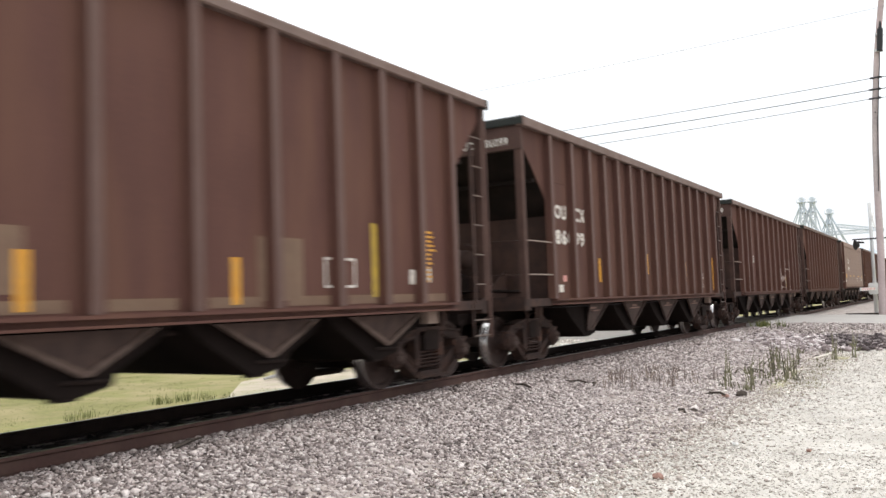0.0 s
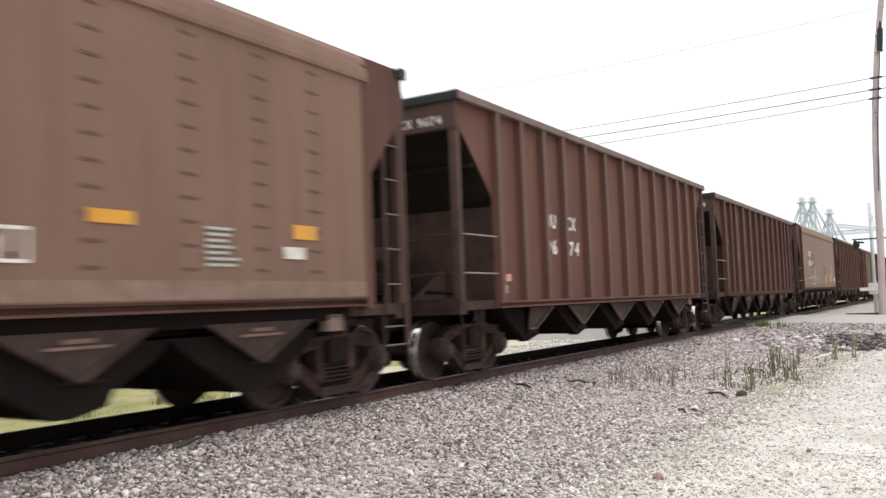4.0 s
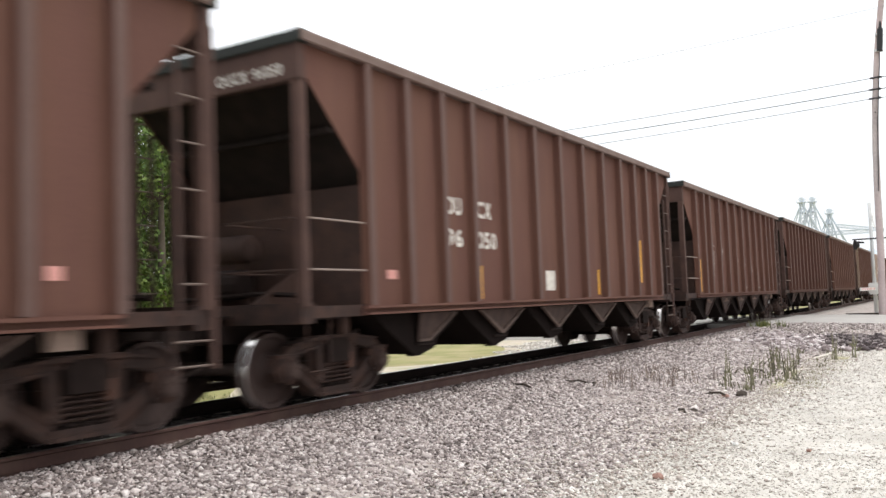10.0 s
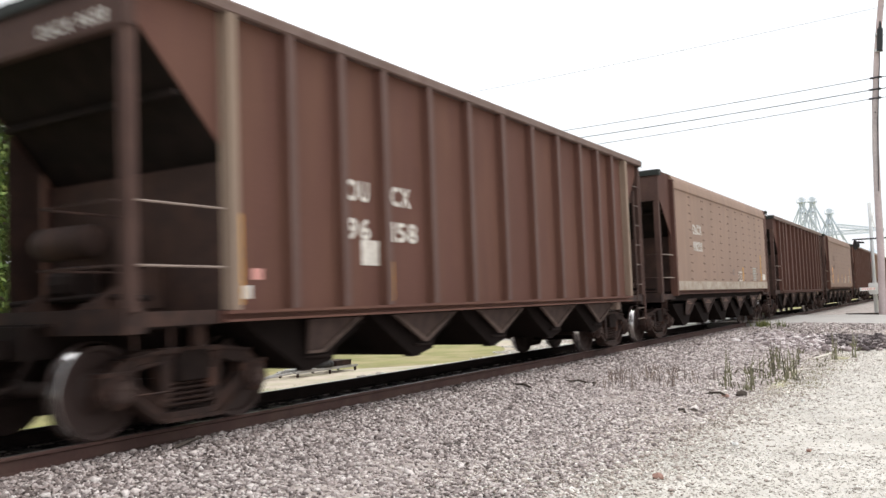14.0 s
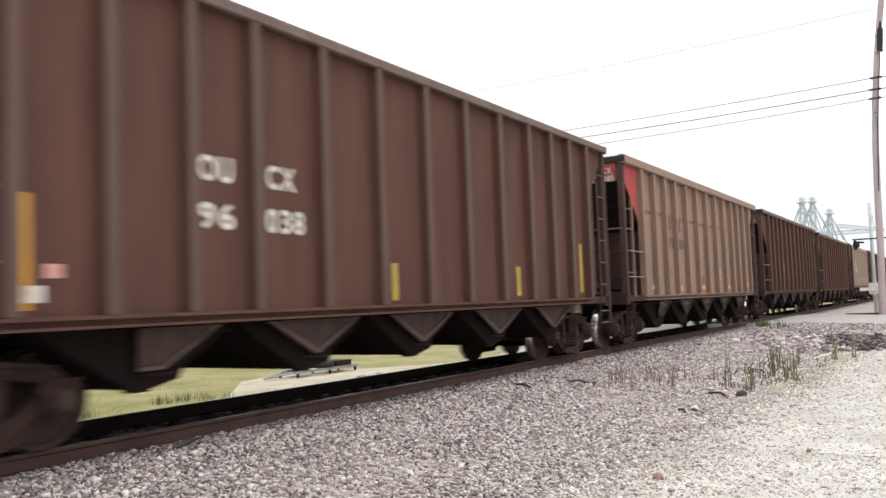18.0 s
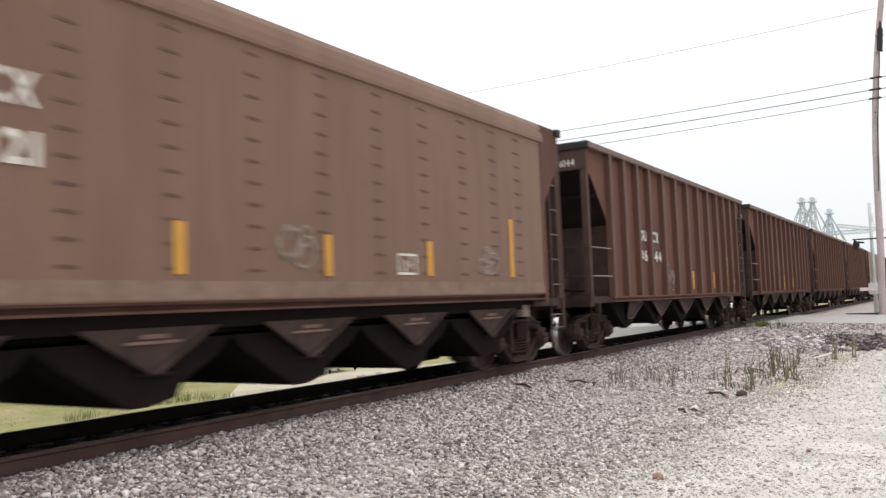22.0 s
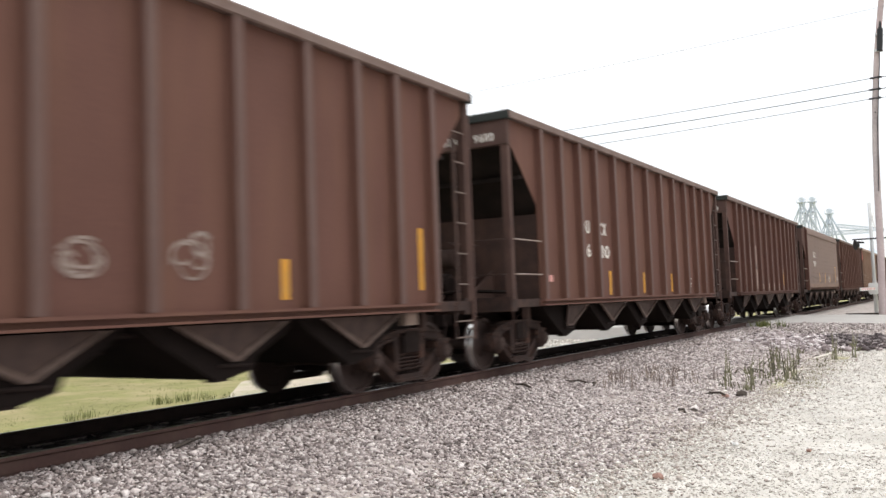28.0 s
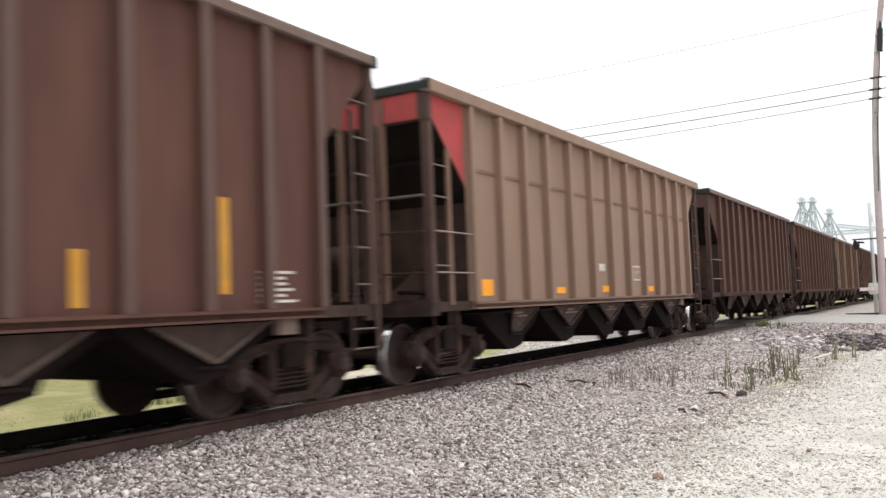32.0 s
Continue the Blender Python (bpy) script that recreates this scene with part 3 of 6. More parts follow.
def smooth_corner(m, rear):
    # end piece of the side, cut along the slope, dark paint
    out = [(0.22 if rear else 0.14, 4.28), (0.22 if rear else 0.14, 3.64), (1.04, 2.70), (1.06, 1.2), (1.16, 1.2), (1.16, 4.16), (0.80, 4.27)]
    m.prism([(spot(2 * HALF - a) if rear else spot(a), z) for a, z in out], "x", -0.01, 0.012)


def weld_marks(m):
    for k in range(11):
        m.prism([(-0.11, 1.575 + k * 0.228), (0.09, 1.57 + k * 0.228), (0.11, 1.595 + k * 0.228), (-0.09, 1.61 + k * 0.228)], "x", 0.0, 0.005)


def smooth_car(side, frame_paint, stripe=None):
    BUILD[0] = "smooth"
    car = thing("hopper_car", "x", "rail car", "coal train")
    for s in (1, -1):
        o = shared("side_panel", smooth_side, side, car, (s * WS, 0, 0), label="smooth side panel with a rounded shoulder")
        o.rotation_euler = (0, 0, 0 if s > 0 else math.pi)
        for rear in (False, True):
            shared("corner_plate", lambda m: smooth_corner(m, rear), frame_paint, car, (s * 1.53, 0, 0), label="rear corner plate" if rear else "")
        for a in (1.13, 13.42):
            shared("corner_post", lambda m: m.prism([(-0.09, -0.07), (0.09, -0.07), (0.09, 0.07), (-0.09, 0.07)], "z", 1.15, 4.20), frame_paint, car, (s * 1.55, spot(a), 0))
        shared("top_rail", lambda m: m.prism([(-0.06, 4.24), (0.06, 4.24), (0.06, 4.37), (-0.06, 4.37)], "y", -HALF + 0.05, HALF - 0.14), frame_paint, car, (s * 1.47, 0, -0.02))
        for a in (2.62, 4.02, 5.11, 6.19, 7.30, 8.40, 9.49, 10.56, 11.53, 12.40):
            if s > 0:
                shared("weld_column", weld_marks, WELD, car, (WS + 0.07, spot(float(a)), 0), label="column of short weld marks")["kind"] = "stuff"
    if not stripe:
        shared("foot_band", lambda m: m.box(0, 0.004, spot(1.22), spot(13.34), 1.30, 1.48), FOOT, car, (WS + 0.071, 0, 0), label="dusty strip along the foot of the side")
    if stripe:
        shared("lower_band", lambda m: m.box(0, 0.006, spot(1.22), spot(13.34), 1.295, 1.53), stripe, car, (WS + 0.071, 0, 0), label="pale band along the foot of the side")
    common_frame(car, frame_paint, True)
    return car


def tan_car():
    BUILD[0] = "tan"
    car = thing("hopper_car", "x", "rail car", "coal train")
    for s in (1, -1):
        shared("side_sheet", side_sheet, TAN, car, (s * W, 0, 0))
        shared("top_chord", top_chord if s > 0 else far_chord, TAN, car, (s * W, 0, 0), label="" if s > 0 else "top angle of the far side")
    add_ribs(car, TAN, TAN)
    shared("seam", lambda m: m.box(0, 0.02, spot(1.2), spot(13.33), 3.22, 3.27), TAUPE, car, (W + 0.008, 0, 0), label="lapped seam along the side")
    common_frame(car, TAUPE)
    for x in (0.72, -0.05, -0.8):
        shared("cage_post", lambda m: m.prism([(-0.05, -HALF - 0.03), (0.05, -HALF - 0.03), (0.05, -HALF + 0.04), (-0.05, -HALF + 0.04)], "z", 1.2, 4.2), TAUPE, car, (x, 0, 0), label="upright post across the end")
    shared("cage_rail", lambda m: m.tube([(-1.45, -HALF - 0.05, 2.72), (1.45, -HALF - 0.05, 2.72)], 0.022, 6), RUNG, car)
    corner = new("corner_ladder")
    corner.parent = car
    shared("stile", lambda m: m.box(-0.025, 0.025, spot(0.52), spot(0.60), 1.15, 3.45), TAUPE, corner, (1.50, 0, 0), label="stile of the corner ladder")
    for z in (1.72, 2.22, 2.72, 3.18):
        shared("rung", lambda m: m.tube([(0.0, spot(0.08), 0), (0.0, spot(0.55), 0)], 0.014, 5), RUNG, corner, (1.51, 0, z), label="rung of the corner ladder")
    shared("corner_panel", lambda m: m.prism([(spot(0.06), 4.2), (spot(0.06), 4.0), (spot(1.08), 2.98), (spot(1.08), 4.2)], "x", 0, 0.006), RED, car, (W + 0.009, 0, 0), label="faded red corner panel")
    shared("end_panel", lambda m: m.box(-1.36, 1.36, -0.008, 0, 3.84, 4.22), RED, car, (0, -HALF - 0.001, 0), label="faded red panel of the end beam")
    return car

# ================= ground =================
BALLAST = material("ballast_bed", (0.38, 0.33, 0.30), 0.9, vary=0.4, fine=45, coarse=3, bump=0.6)
STONE = None
LOT = material("pale_gravel", (0.565, 0.53, 0.482), 0.95, vary=0.32, fine=60, coarse=1.1, bump=0.6, tint=(0.47, 0.43, 0.375), tint_amount=0.55)
EARTH = material("dry_earth", (0.51, 0.435, 0.35), 0.95, vary=0.25, fine=40, coarse=0.6, bump=0.3, tint=(0.26, 0.29, 0.12), tint_amount=0.4)
GRASS = material("mown_grass", (0.25, 0.238, 0.092), 0.95, vary=0.35, fine=14, coarse=0.4, bump=0.5, tint=(0.37, 0.305, 0.165), tint_amount=0.85)
ASPHALT = material("worn_asphalt", (0.40, 0.375, 0.35), 0.9, vary=0.15, fine=60, coarse=0.8, bump=0.3, tint=(0.36, 0.34, 0.32), tint_amount=0.5)
RAIL_RUST = material("rail_rust", (0.070, 0.036, 0.030), 0.8, vary=0.25, fine=25, coarse=1.5, bump=0.15, tint=(0.11, 0.068, 0.052), tint_amount=0.5)
RAIL_TOP = material("worn_rail_head", (0.36, 0.33, 0.32), 0.35, metal=0.9, vary=0.15, bump=0)
TIE = material("creosoted_tie", (0.055, 0.046, 0.040), 0.9, vary=0.35, fine=30, coarse=3, bump=0.4)

g = Mesh()
g.add([(-1500, -1200, -0.62), (1500, -1200, -0.62), (1500, 2600, -0.62), (-1500, 2600, -0.62)], [(0, 1, 2, 3)])
tagged(new("ground", g.data("ground", GRASS)), "mown yellow-green grass field", "ground", kind="structure")
g = Mesh()
prof = [(-3.6, -0.63), (-2.9, -0.55), (-1.9, -0.24), (-1.2, -0.20), (-0.86, -0.175), (-0.6, -0.20), (0.6, -0.20), (0.84, -0.165), (1.35, -0.165), (2.0, -0.24), (3.2, -0.42), (4.6, -0.50), (5.0, -0.53), (5.2, -0.63)]
ys = [-580, -20] + [round(-19.4 + 0.6 * k, 1) for k in range(132)] + [60, 700]


def uneven(x, y):
    """The shoulder rises and falls a little along the track."""
    return (0.012 * math.sin(y * 0.83 + x) + 0.010 * math.sin(y * 2.1 + 2 * x) + 0.007 * math.sin(y * 4.7)) * (1 if 2.5 < x < 5.1 else 0)


g.add([(x, y, z + uneven(x, y)) for y in ys for x, z in prof], [(j * len(prof) + i, j * len(prof) + i + 1, (j + 1) * len(prof) + i + 1, (j + 1) * len(prof) + i) for j in range(len(ys) - 1) for i in range(len(prof) - 1)])
tagged(new("ballast_bed", g.data("ballast_bed", BALLAST)), "grey crushed-stone track bed", "ballast", kind="structure")
g = Mesh()
g.add([(4.7, -120, -0.505), (60, -120, -0.50), (60, 33, -0.50), (14, 33, -0.50), (4.7, 30, -0.505)], [(0, 1, 2, 3, 4)])
tagged(new("gravel_lot", g.data("gravel_lot", LOT)), "pale dusty gravel lot", "ground", kind="structure")

# ================= track =================
track = tagged(new("track"), "rusty steel rails on dark wooden ties", "railway track", kind="structure")
RAILP = [(-0.07, -0.17), (0.07, -0.17), (0.07, -0.158), (0.012, -0.14), (0.009, -0.045), (0.035, -0.032), (0.036, -0.012), (0.028, 0.0), (-0.028, 0.0), (-0.036, -0.012), (-0.035, -0.032), (-0.009, -0.045), (-0.012, -0.14), (-0.07, -0.158)]
for s in (1, -1):
    rail = part("rail", Mesh().prism(RAILP, "y", -580, 700), RAIL_RUST, track, "rusty steel rail")
    rail.location.x = s * 0.7535
    rail.data.materials.append(RAIL_TOP)
    # near-black for the inner rail faces, painting in the shade under the train
    rail.data.materials.append(GRIME_SHADE)
    for f in rail.data.polygons:
        if f.normal.z > 0.9 and f.center.z > -0.005:
            f.material_index = 1
        elif f.normal.x * s < 0:
            f.material_index = 2
tie_mesh = Mesh().prism([(-0.11, -0.36), (0.11, -0.36), (0.11, -0.185), (0.10, -0.178), (-0.10, -0.178), (-0.11, -0.185)], "x", -1.3, 1.3).data("tie", TIE)
for i in range(125):
    t = new("tie", tie_mesh)
    t.parent, t.location = track, (random.uniform(-0.04, 0.04), -8 + 0.53 * i, random.uniform(-0.012, 0.004))
g = Mesh()
for i in range(125, 230):
    g.box(-1.3, 1.3, -8.11 + 0.53 * i, -7.89 + 0.53 * i, -0.36, -0.178)
part("far_ties", g, TIE, track, "dark wooden ties far along the track")["kind"] = "stuff"

# ================= train =================
SPEED, PITCH, FIRST = 16.45, 0.96415, 0.711
KINDS = {4: "smooth", 7: "smooth", 16: "band", 18: "smooth", 20: "tan", 23: "smooth", 28: "band", 32: "smooth", 34: "tan", 39: "smooth"}


OLD = {2, 6, 9, 12, 17, 22}
# how far some cars run from their even place, for slack in the couplers
SLACK = {0: -0.12, 3: -0.12, 33: -0.13}


def build_of(n):
    return {"smooth": "smooth", "band": "smooth", "tan": "tan"}.get(KINDS.get(n), "quad" if n == 1 else "old" if n in OLD else "new")


def middle(n, t):
    """Where along the track the middle of car n stands at t seconds."""
    return SPEED * (FIRST + PITCH * n - t) - HALF + BUILDS[build_of(n)]["shift"] + SLACK.get(n, 0.0)


MODELS = {}


def model(kind, i, build):
    key = (kind, i, build)
    if key in MODELS:
        o = copy_thing(MODELS[key], Matrix())
    else:
        o = MODELS[key] = {"ribbed": lambda: ribbed_car(RUST[i], build), "smooth": lambda: smooth_car((TAUPE, TAUPE, UMBER)[i], RUST[1]), "band": lambda: smooth_car((TAN, TAUPE, TAN)[i], RUST[1], PALE), "tan": tan_car}[kind]()
    return o


TRAIN = []
for n in range(41):
    kind = KINDS.get(n, "ribbed")
    i = (1 if n in (1, 6, 9, 35, 38) else 2 if n in (0, 2, 8, 13, 17, 19, 21, 22, 31, 33, 36) else 0) if kind == "ribbed" else {16: 0, 32: 2}.get(n, 1)
    TRAIN.append(model(kind, 0 if kind == "tan" else i, build_of(n)))
    TRAIN[-1]["label"] = {"ribbed": "dark brown ribbed open-top coal hopper car on the rails", "smooth": "dusty taupe smooth-sided coal hopper car on the rails",
                          "band": "dusty smooth-sided coal hopper car with a pale lower band", "tan": "dusty tan ribbed coal hopper car with red end panels"}[kind]
for n in (1, 2, 12, 17, 22, 26, 31):
    BUILD[0] = build_of(n)
    shared("seam", lambda m: m.box(0, 0.007, spot(1.2), spot(13.33), 3.37, 3.385), RUST[2], TRAIN[n], (W + 0.008, 0, 0), label="lapped seam along the side")

# ================= markings on the cars =================
SMOOTH = {4, 7, 16, 18, 23, 28, 32, 39}
SIDE_X, SMOOTH_X = W + 0.0095, WS + 0.0775


def face(n):
    return SMOOTH_X if n in SMOOTH else SIDE_X


def mark(n, a):
    """Along the side of car n, in its own space, for a mark a metres from the leading end of a usual car."""
    if build_of(n) in ("new", "old", "quad"):
        a += {1: 0.13, 6: -0.15}.get(n, 0.0)
        a += float(np.interp(a, (0, 4, 7, 10, 12, 13.1, 14.5), (-0.03, -0.02, 0.05, 0.15, 0.13, 0.07, 0.0)))
    elif build_of(n) == "smooth":
        a -= BUILDS["smooth"]["shift"]
    return spot(a)


def bars(n, mat, *rects):
    """Flat painted or stuck-on plates on the side: leading edge, foot, width, height."""
    name = {YELLOW.name: "reflector_strip", ORANGE.name: "orange_reflector", DULL_YELLOW.name: "yellow_strip", PATCH.name: "overpainted_patch", FADED.name: "faded_patch", DUST.name: "overpainted_patch", WASH.name: "overpainted_patch", PALE.name: "pale_label", WHITE.name: "white_label",
            PINK.name: "pink_label", BLUE_PATCH.name: "overpainted_patch", FADED.name: "faded_patch", DUST.name: "overpainted_patch", PALE.name: "pale_label", DARK_PATCH.name: "dark_backing", ORANGE_TAG.name: "orange_label", BLUE_PLATE.name: "blue_plate"}[mat.name]
    lift = {PATCH.name: 0.0, WASH.name: 0.0, FADED.name: 0.0, DUST.name: 0.0, DARK_PATCH.name: 0.001, BLUE_PATCH.name: 0.0}.get(mat.name, 0.003)
    for a, z, w, h in rects:
        if mat in (YELLOW, DULL_YELLOW) and w < 0.25 < h:
            a, w = a + (w - 0.125) / 2, 0.125
            if a < 1.6 and h > 0.8 and build_of(n) in ("new", "old"):
                if build_of(n) == "new":
                    part(name, Mesh().box(SIDE_X + 0.003, SIDE_X + 0.0045, spot(1.365), spot(1.475), z, z + h), mat, TRAIN[n], "tall yellow strip beside the corner rib")
                    continue
                a = 1.76
        part(name, Mesh().box(face(n) + lift, face(n) + lift + 0.0015, mark(n, a), mark(n, a) + w, z, z + h), mat, TRAIN[n])


def print_block(n, mat, *rects):
    """Small print that cannot be read: rows of short bars."""
    for a, z, w, h in rects:
        m, rng = Mesh(), random.Random(int(a * 100 + n))
        rows = max(3, int(h / 0.06))
        for k in range(rows):
            z0 = z + h * k / rows
            m.box(face(n) + 0.004, face(n) + 0.0055, mark(n, a), mark(n, a) + w * rng.uniform(0.6, 1.0), z0, z0 + h / rows * 0.5)
        tagged(part("small_print", m, mat, TRAIN[n], "rows of small print"), kind="stuff")


def data_box(n, *rects):
    """White outlined box with print inside."""
    for a, z, w, h in rects:
        m, x0, x1, e = Mesh(), face(n) + 0.003, face(n) + 0.0045, 0.03
        m.box(x0, x1, mark(n, a), (mark(n, a) + w), z, z + e).box(x0, x1, mark(n, a), (mark(n, a) + w), z + h - e, z + h)
        m.box(x0, x1, mark(n, a), (mark(n, a) + e), z + e, z + h - e).box(x0, x1, (mark(n, a) + w - e), (mark(n, a) + w), z + e, z + h - e)
        m.box(x0, x1, (mark(n, a) + w * 0.35), (mark(n, a) + w * 0.42), z + e, z + h * 0.7).box(x0, x1, (mark(n, a) + w * 0.6), (mark(n, a) + w * 0.66), z + h * 0.3, z + h - e)
        part("data_box", m, WHITE, TRAIN[n], "white outlined data box")


def cross_mark(n, *rects):
    for a, z, w, h in rects:
        x0, x1 = face(n) + 0.003, face(n) + 0.0045
        part("chalk_cross", Mesh().box(x0, x1, mark(n, a), (mark(n, a) + w), z + h * 0.55, z + h * 0.62).box(x0 + 0.002, x1 + 0.002, (mark(n, a) + w * 0.45), (mark(n, a) + w * 0.55), z, z + h), GRAFFITI, TRAIN[n], "white chalk cross")


def ribbon(m, x, pts, width):
    """A flat brush stroke through points (along, up), smoothed."""
    p = np.array([pts[0]] + list(pts) + [pts[-1]], float)
    curve = []
    for i in range(1, len(p) - 2):
        for t in np.linspace(0, 1, 6, endpoint=False):
            curve.append(0.5 * (2 * p[i] + (p[i + 1] - p[i - 1]) * t + (2 * p[i - 1] - 5 * p[i] + 4 * p[i + 1] - p[i + 2]) * t * t + (3 * p[i] - p[i - 1] - 3 * p[i + 1] + p[i + 2]) * t ** 3))
    curve.append(p[-2])
    c = np.array(curve)
    d = np.gradient(c, axis=0)
    d /= np.linalg.norm(d, axis=1)[:, None] + 1e-9
    nrm = np.stack([-d[:, 1], d[:, 0]], 1) * width / 2
    k = len(c)
    verts = [(x, *(c[i] + nrm[i])) for i in range(k)] + [(x, *(c[i] - nrm[i])) for i in range(k)]
    m.add(verts, [(i, i + 1, k + i + 1, k + i) for i in range(k - 1)])


def scrawl(n, mat, *rects):
    """Looping unreadable spray strokes inside a box."""
    for a, z, w, h in rects:
        m, rng = Mesh(), random.Random(int(a * 37 + z * 11 + n))
        for k in range(4 if mat is GRAFFITI else 5):
            cx, cz = rng.uniform(0.25, 0.75), rng.uniform(0.25, 0.75)
            a0, turn = rng.uniform(0, 6.3), rng.choice((-1, 1)) * rng.uniform(3.5, 6.5)
            rx, rz = rng.uniform(0.15, 0.42), rng.uniform(0.15, 0.42)
            pts = [(mark(n, a) + w * min(1, max(0, cx + rx * math.cos(a0 + turn * t) + 0.15 * (t - 0.5))), z + h * min(1, max(0, cz + rz * math.sin(a0 + turn * t)))) for t in np.linspace(0, 1, 9)]
            ribbon(m, face(n) + 0.006 + 0.0006 * k, pts, 0.045 if mat is GRAFFITI else 0.03)
        part("graffiti", m, mat, TRAIN[n], "sprayed looping strokes" if mat is GRAFFITI else "faint chalky strokes")


def letters(n, text, mat, place, height, width=0.0, on="side"):
    """Stencilled characters of a given cap height; place is (along, foot) on the side or (across, foot) on the leading end."""
    runs, x = [], 0.0
    for ch in text:
        if ch == " ":
            x += 0.7
            continue
        v, f, wide = GLYPHS[ch]
        runs.append((ch, [(x + p[0], p[1], p[2]) for p in v], f))
        x += wide + 0.17
    k = (width if width else height * 0.8 * len(text)) / (x - 0.17)
    if on == "end":
        # small characters on the end stay one piece
        verts, faces = [], []
        for ch, v, f in runs:
            faces += [tuple(i + len(verts) for i in q) for q in f]
            verts += v
        runs = [(text, verts, faces)]
    for ch, v, f in runs:
        me = bpy.data.meshes.new("character")
        me.from_pydata([(p[0] * k, p[1] * height, p[2]) for p in v], [], f)
        me.materials.append(mat)
        ob = new("character" if on == "side" else "lettering", me)
        ob.parent = TRAIN[n]
        if on == "side":
            ob.matrix_basis = pose(face(n) + 0.0055, mark(n, place[0]), place[1], 90, 0, 90)
            tagged(ob, "stencilled character " + ch)
        else:
            ob.matrix_basis = pose(place[0], -HALF - (0.012 if n in (20, 34) else 0.004), place[1], 90, 0, 0)
            tagged(ob, "small stencilled characters " + ch, kind="stuff")


def number(n, left, right, at=(3.27, 2.5, 2.02), mat=None, backing=False):
    """Owner's mark over the car's number, in two halves on neighbouring panels."""
    a, z1, z2 = at
    mat = mat or WHITE
    if backing:
        bars(n, DARK_PATCH, (a + 0.9, z1 - 0.06, 0.74, 0.38), (a + 0.9, z2 - 0.06, 0.74, 0.38), (a - 0.06, z1 - 0.06, 0.72, 0.38), (a - 0.06, z2 - 0.06, 0.72, 0.38))
    k = 1.0 if backing or build_of(n) in ("old", "quad") else 0.88
    gap = 0.82 if build_of(n) == "old" else 0.96
    letters(n, "OU", mat, (a, z1), 0.25, 0.53 * k)
    letters(n, "CX", mat, (a + gap, z1), 0.25, 0.52 * k)
    letters(n, left, mat, (a, z2), 0.25, 0.27 * len(left) * k)
    letters(n, right, mat, (a + gap - 0.02, z2), 0.25, 0.235 * len(right) * k)


def one_mark(n, digits, mat=WHITE):
    letters(n, "OUCX", mat, (3.0, 2.86), 0.27, 0.93)
    letters(n, digits, mat, (3.0, 2.39), 0.26, 0.95)


def end_number(n, digits, two=False):
    if two:
        letters(n, "OUCX", WHITE, (0.80, 4.0), 0.13, 0.48, "end")
        letters(n, digits, WHITE, (0.78, 3.82), 0.13, 0.55, "end")
    else:
        letters(n, "OUCX " + digits, WHITE, (0.24, 3.90), 0.13, 1.05, "end")


def usual(n, *which):
    """The strips and labels that most ribbed cars carry at the leading end."""
    if "front" in which:
        bars(n, YELLOW, (1.31, 1.24, 0.13, 0.95))
    if "label" in which:
        bars(n, PINK, (1.62, 1.50, 0.17, 0.12))
        bars(n, WHITE, (1.42, 1.30, 0.2, 0.14))
    if "set" in which:
        bars(n, YELLOW, (4.12, 1.24, 0.13, 0.5), (6.3, 1.24, 0.13, 0.5), (8.5, 1.24, 0.13, 0.5), (12.55, 1.4, 0.13, 0.95))


TALL = (2.18, 2.76, 2.27)
number(1, "860", "99", (1.35, 2.70, 2.22))
number(2, "91", "058", TALL)
number(5, "96", "174")
number(6, "91", "074", TALL)
number(8, "96", "086", backing=True)
number(9, "91", "022", TALL)
number(10, "96", "118", (3.33, 2.5, 2.02))
number(11, "96", "050")
number(13, "96", "171")
number(14, "96", "106", (3.34, 2.5, 2.02))
number(15, "96", "158")
number(17, "91", "055", TALL)
number(19, "96", "038")
number(20, "270", "005", (3.3, 2.9, 2.42), BLACK)
number(21, "96", "052", backing=True)
bars(21, YELLOW, (4.22, 1.36, 0.125, 0.5))
number(22, "91", "084", (2.32, 2.72, 2.25), FAINT)
number(24, "96", "144", (3.40, 2.5, 2.02), backing=True)
number(26, "96", "068")
number(27, "96", "027")
number(29, "96", "103")
number(30, "96", "110")
number(31, "96", "153", mat=BLACK)
bars(31, WASH, (3.14, 1.3, 0.72, 1.6), (4.10, 1.3, 0.78, 1.6))
number(33, "96", "105", (3.31, 2.5, 2.02))
one_mark(4, "21011")
one_mark(7, "98016")
one_mark(16, "98020")
one_mark(18, "20006", WELD)
one_mark(23, "21021")
one_mark(28, "23014", UMBER)
one_mark(32, "98004")
for n, digits in ((1, "86099"), (2, "91058"), (3, "96062"), (5, "96174"), (6, "91074"), (8, "96086"), (9, "91022"), (10, "96118"), (11, "96050"), (13, "96171"), (14, "96106"), (15, "96158"),
                  (17, "91055"), (19, "96038"), (21, "96052"), (22, "91084"), (24, "96144"), (25, "96011"), (26, "96068"), (29, "96103"), (30, "96110"), (31, "96153"), (33, "96105")):
    end_number(n, digits)
for n, digits in ((4, "21011"), (7, "98016"), (18, "20006"), (20, "270005"), (23, "21021"), (28, "23014"), (32, "98004")):
    end_number(n, digits, True)
for n in (1, 6):
    usual(n, "label")
for n in (2, 8, 9, 10, 12, 17, 19, 21, 22, 25, 29, 30, 31, 33):
    usual(n, "front", "label")
for n in (5, 15, 26, 27, 35, 36, 38, 40):
    usual(n, "front", "label", "set")
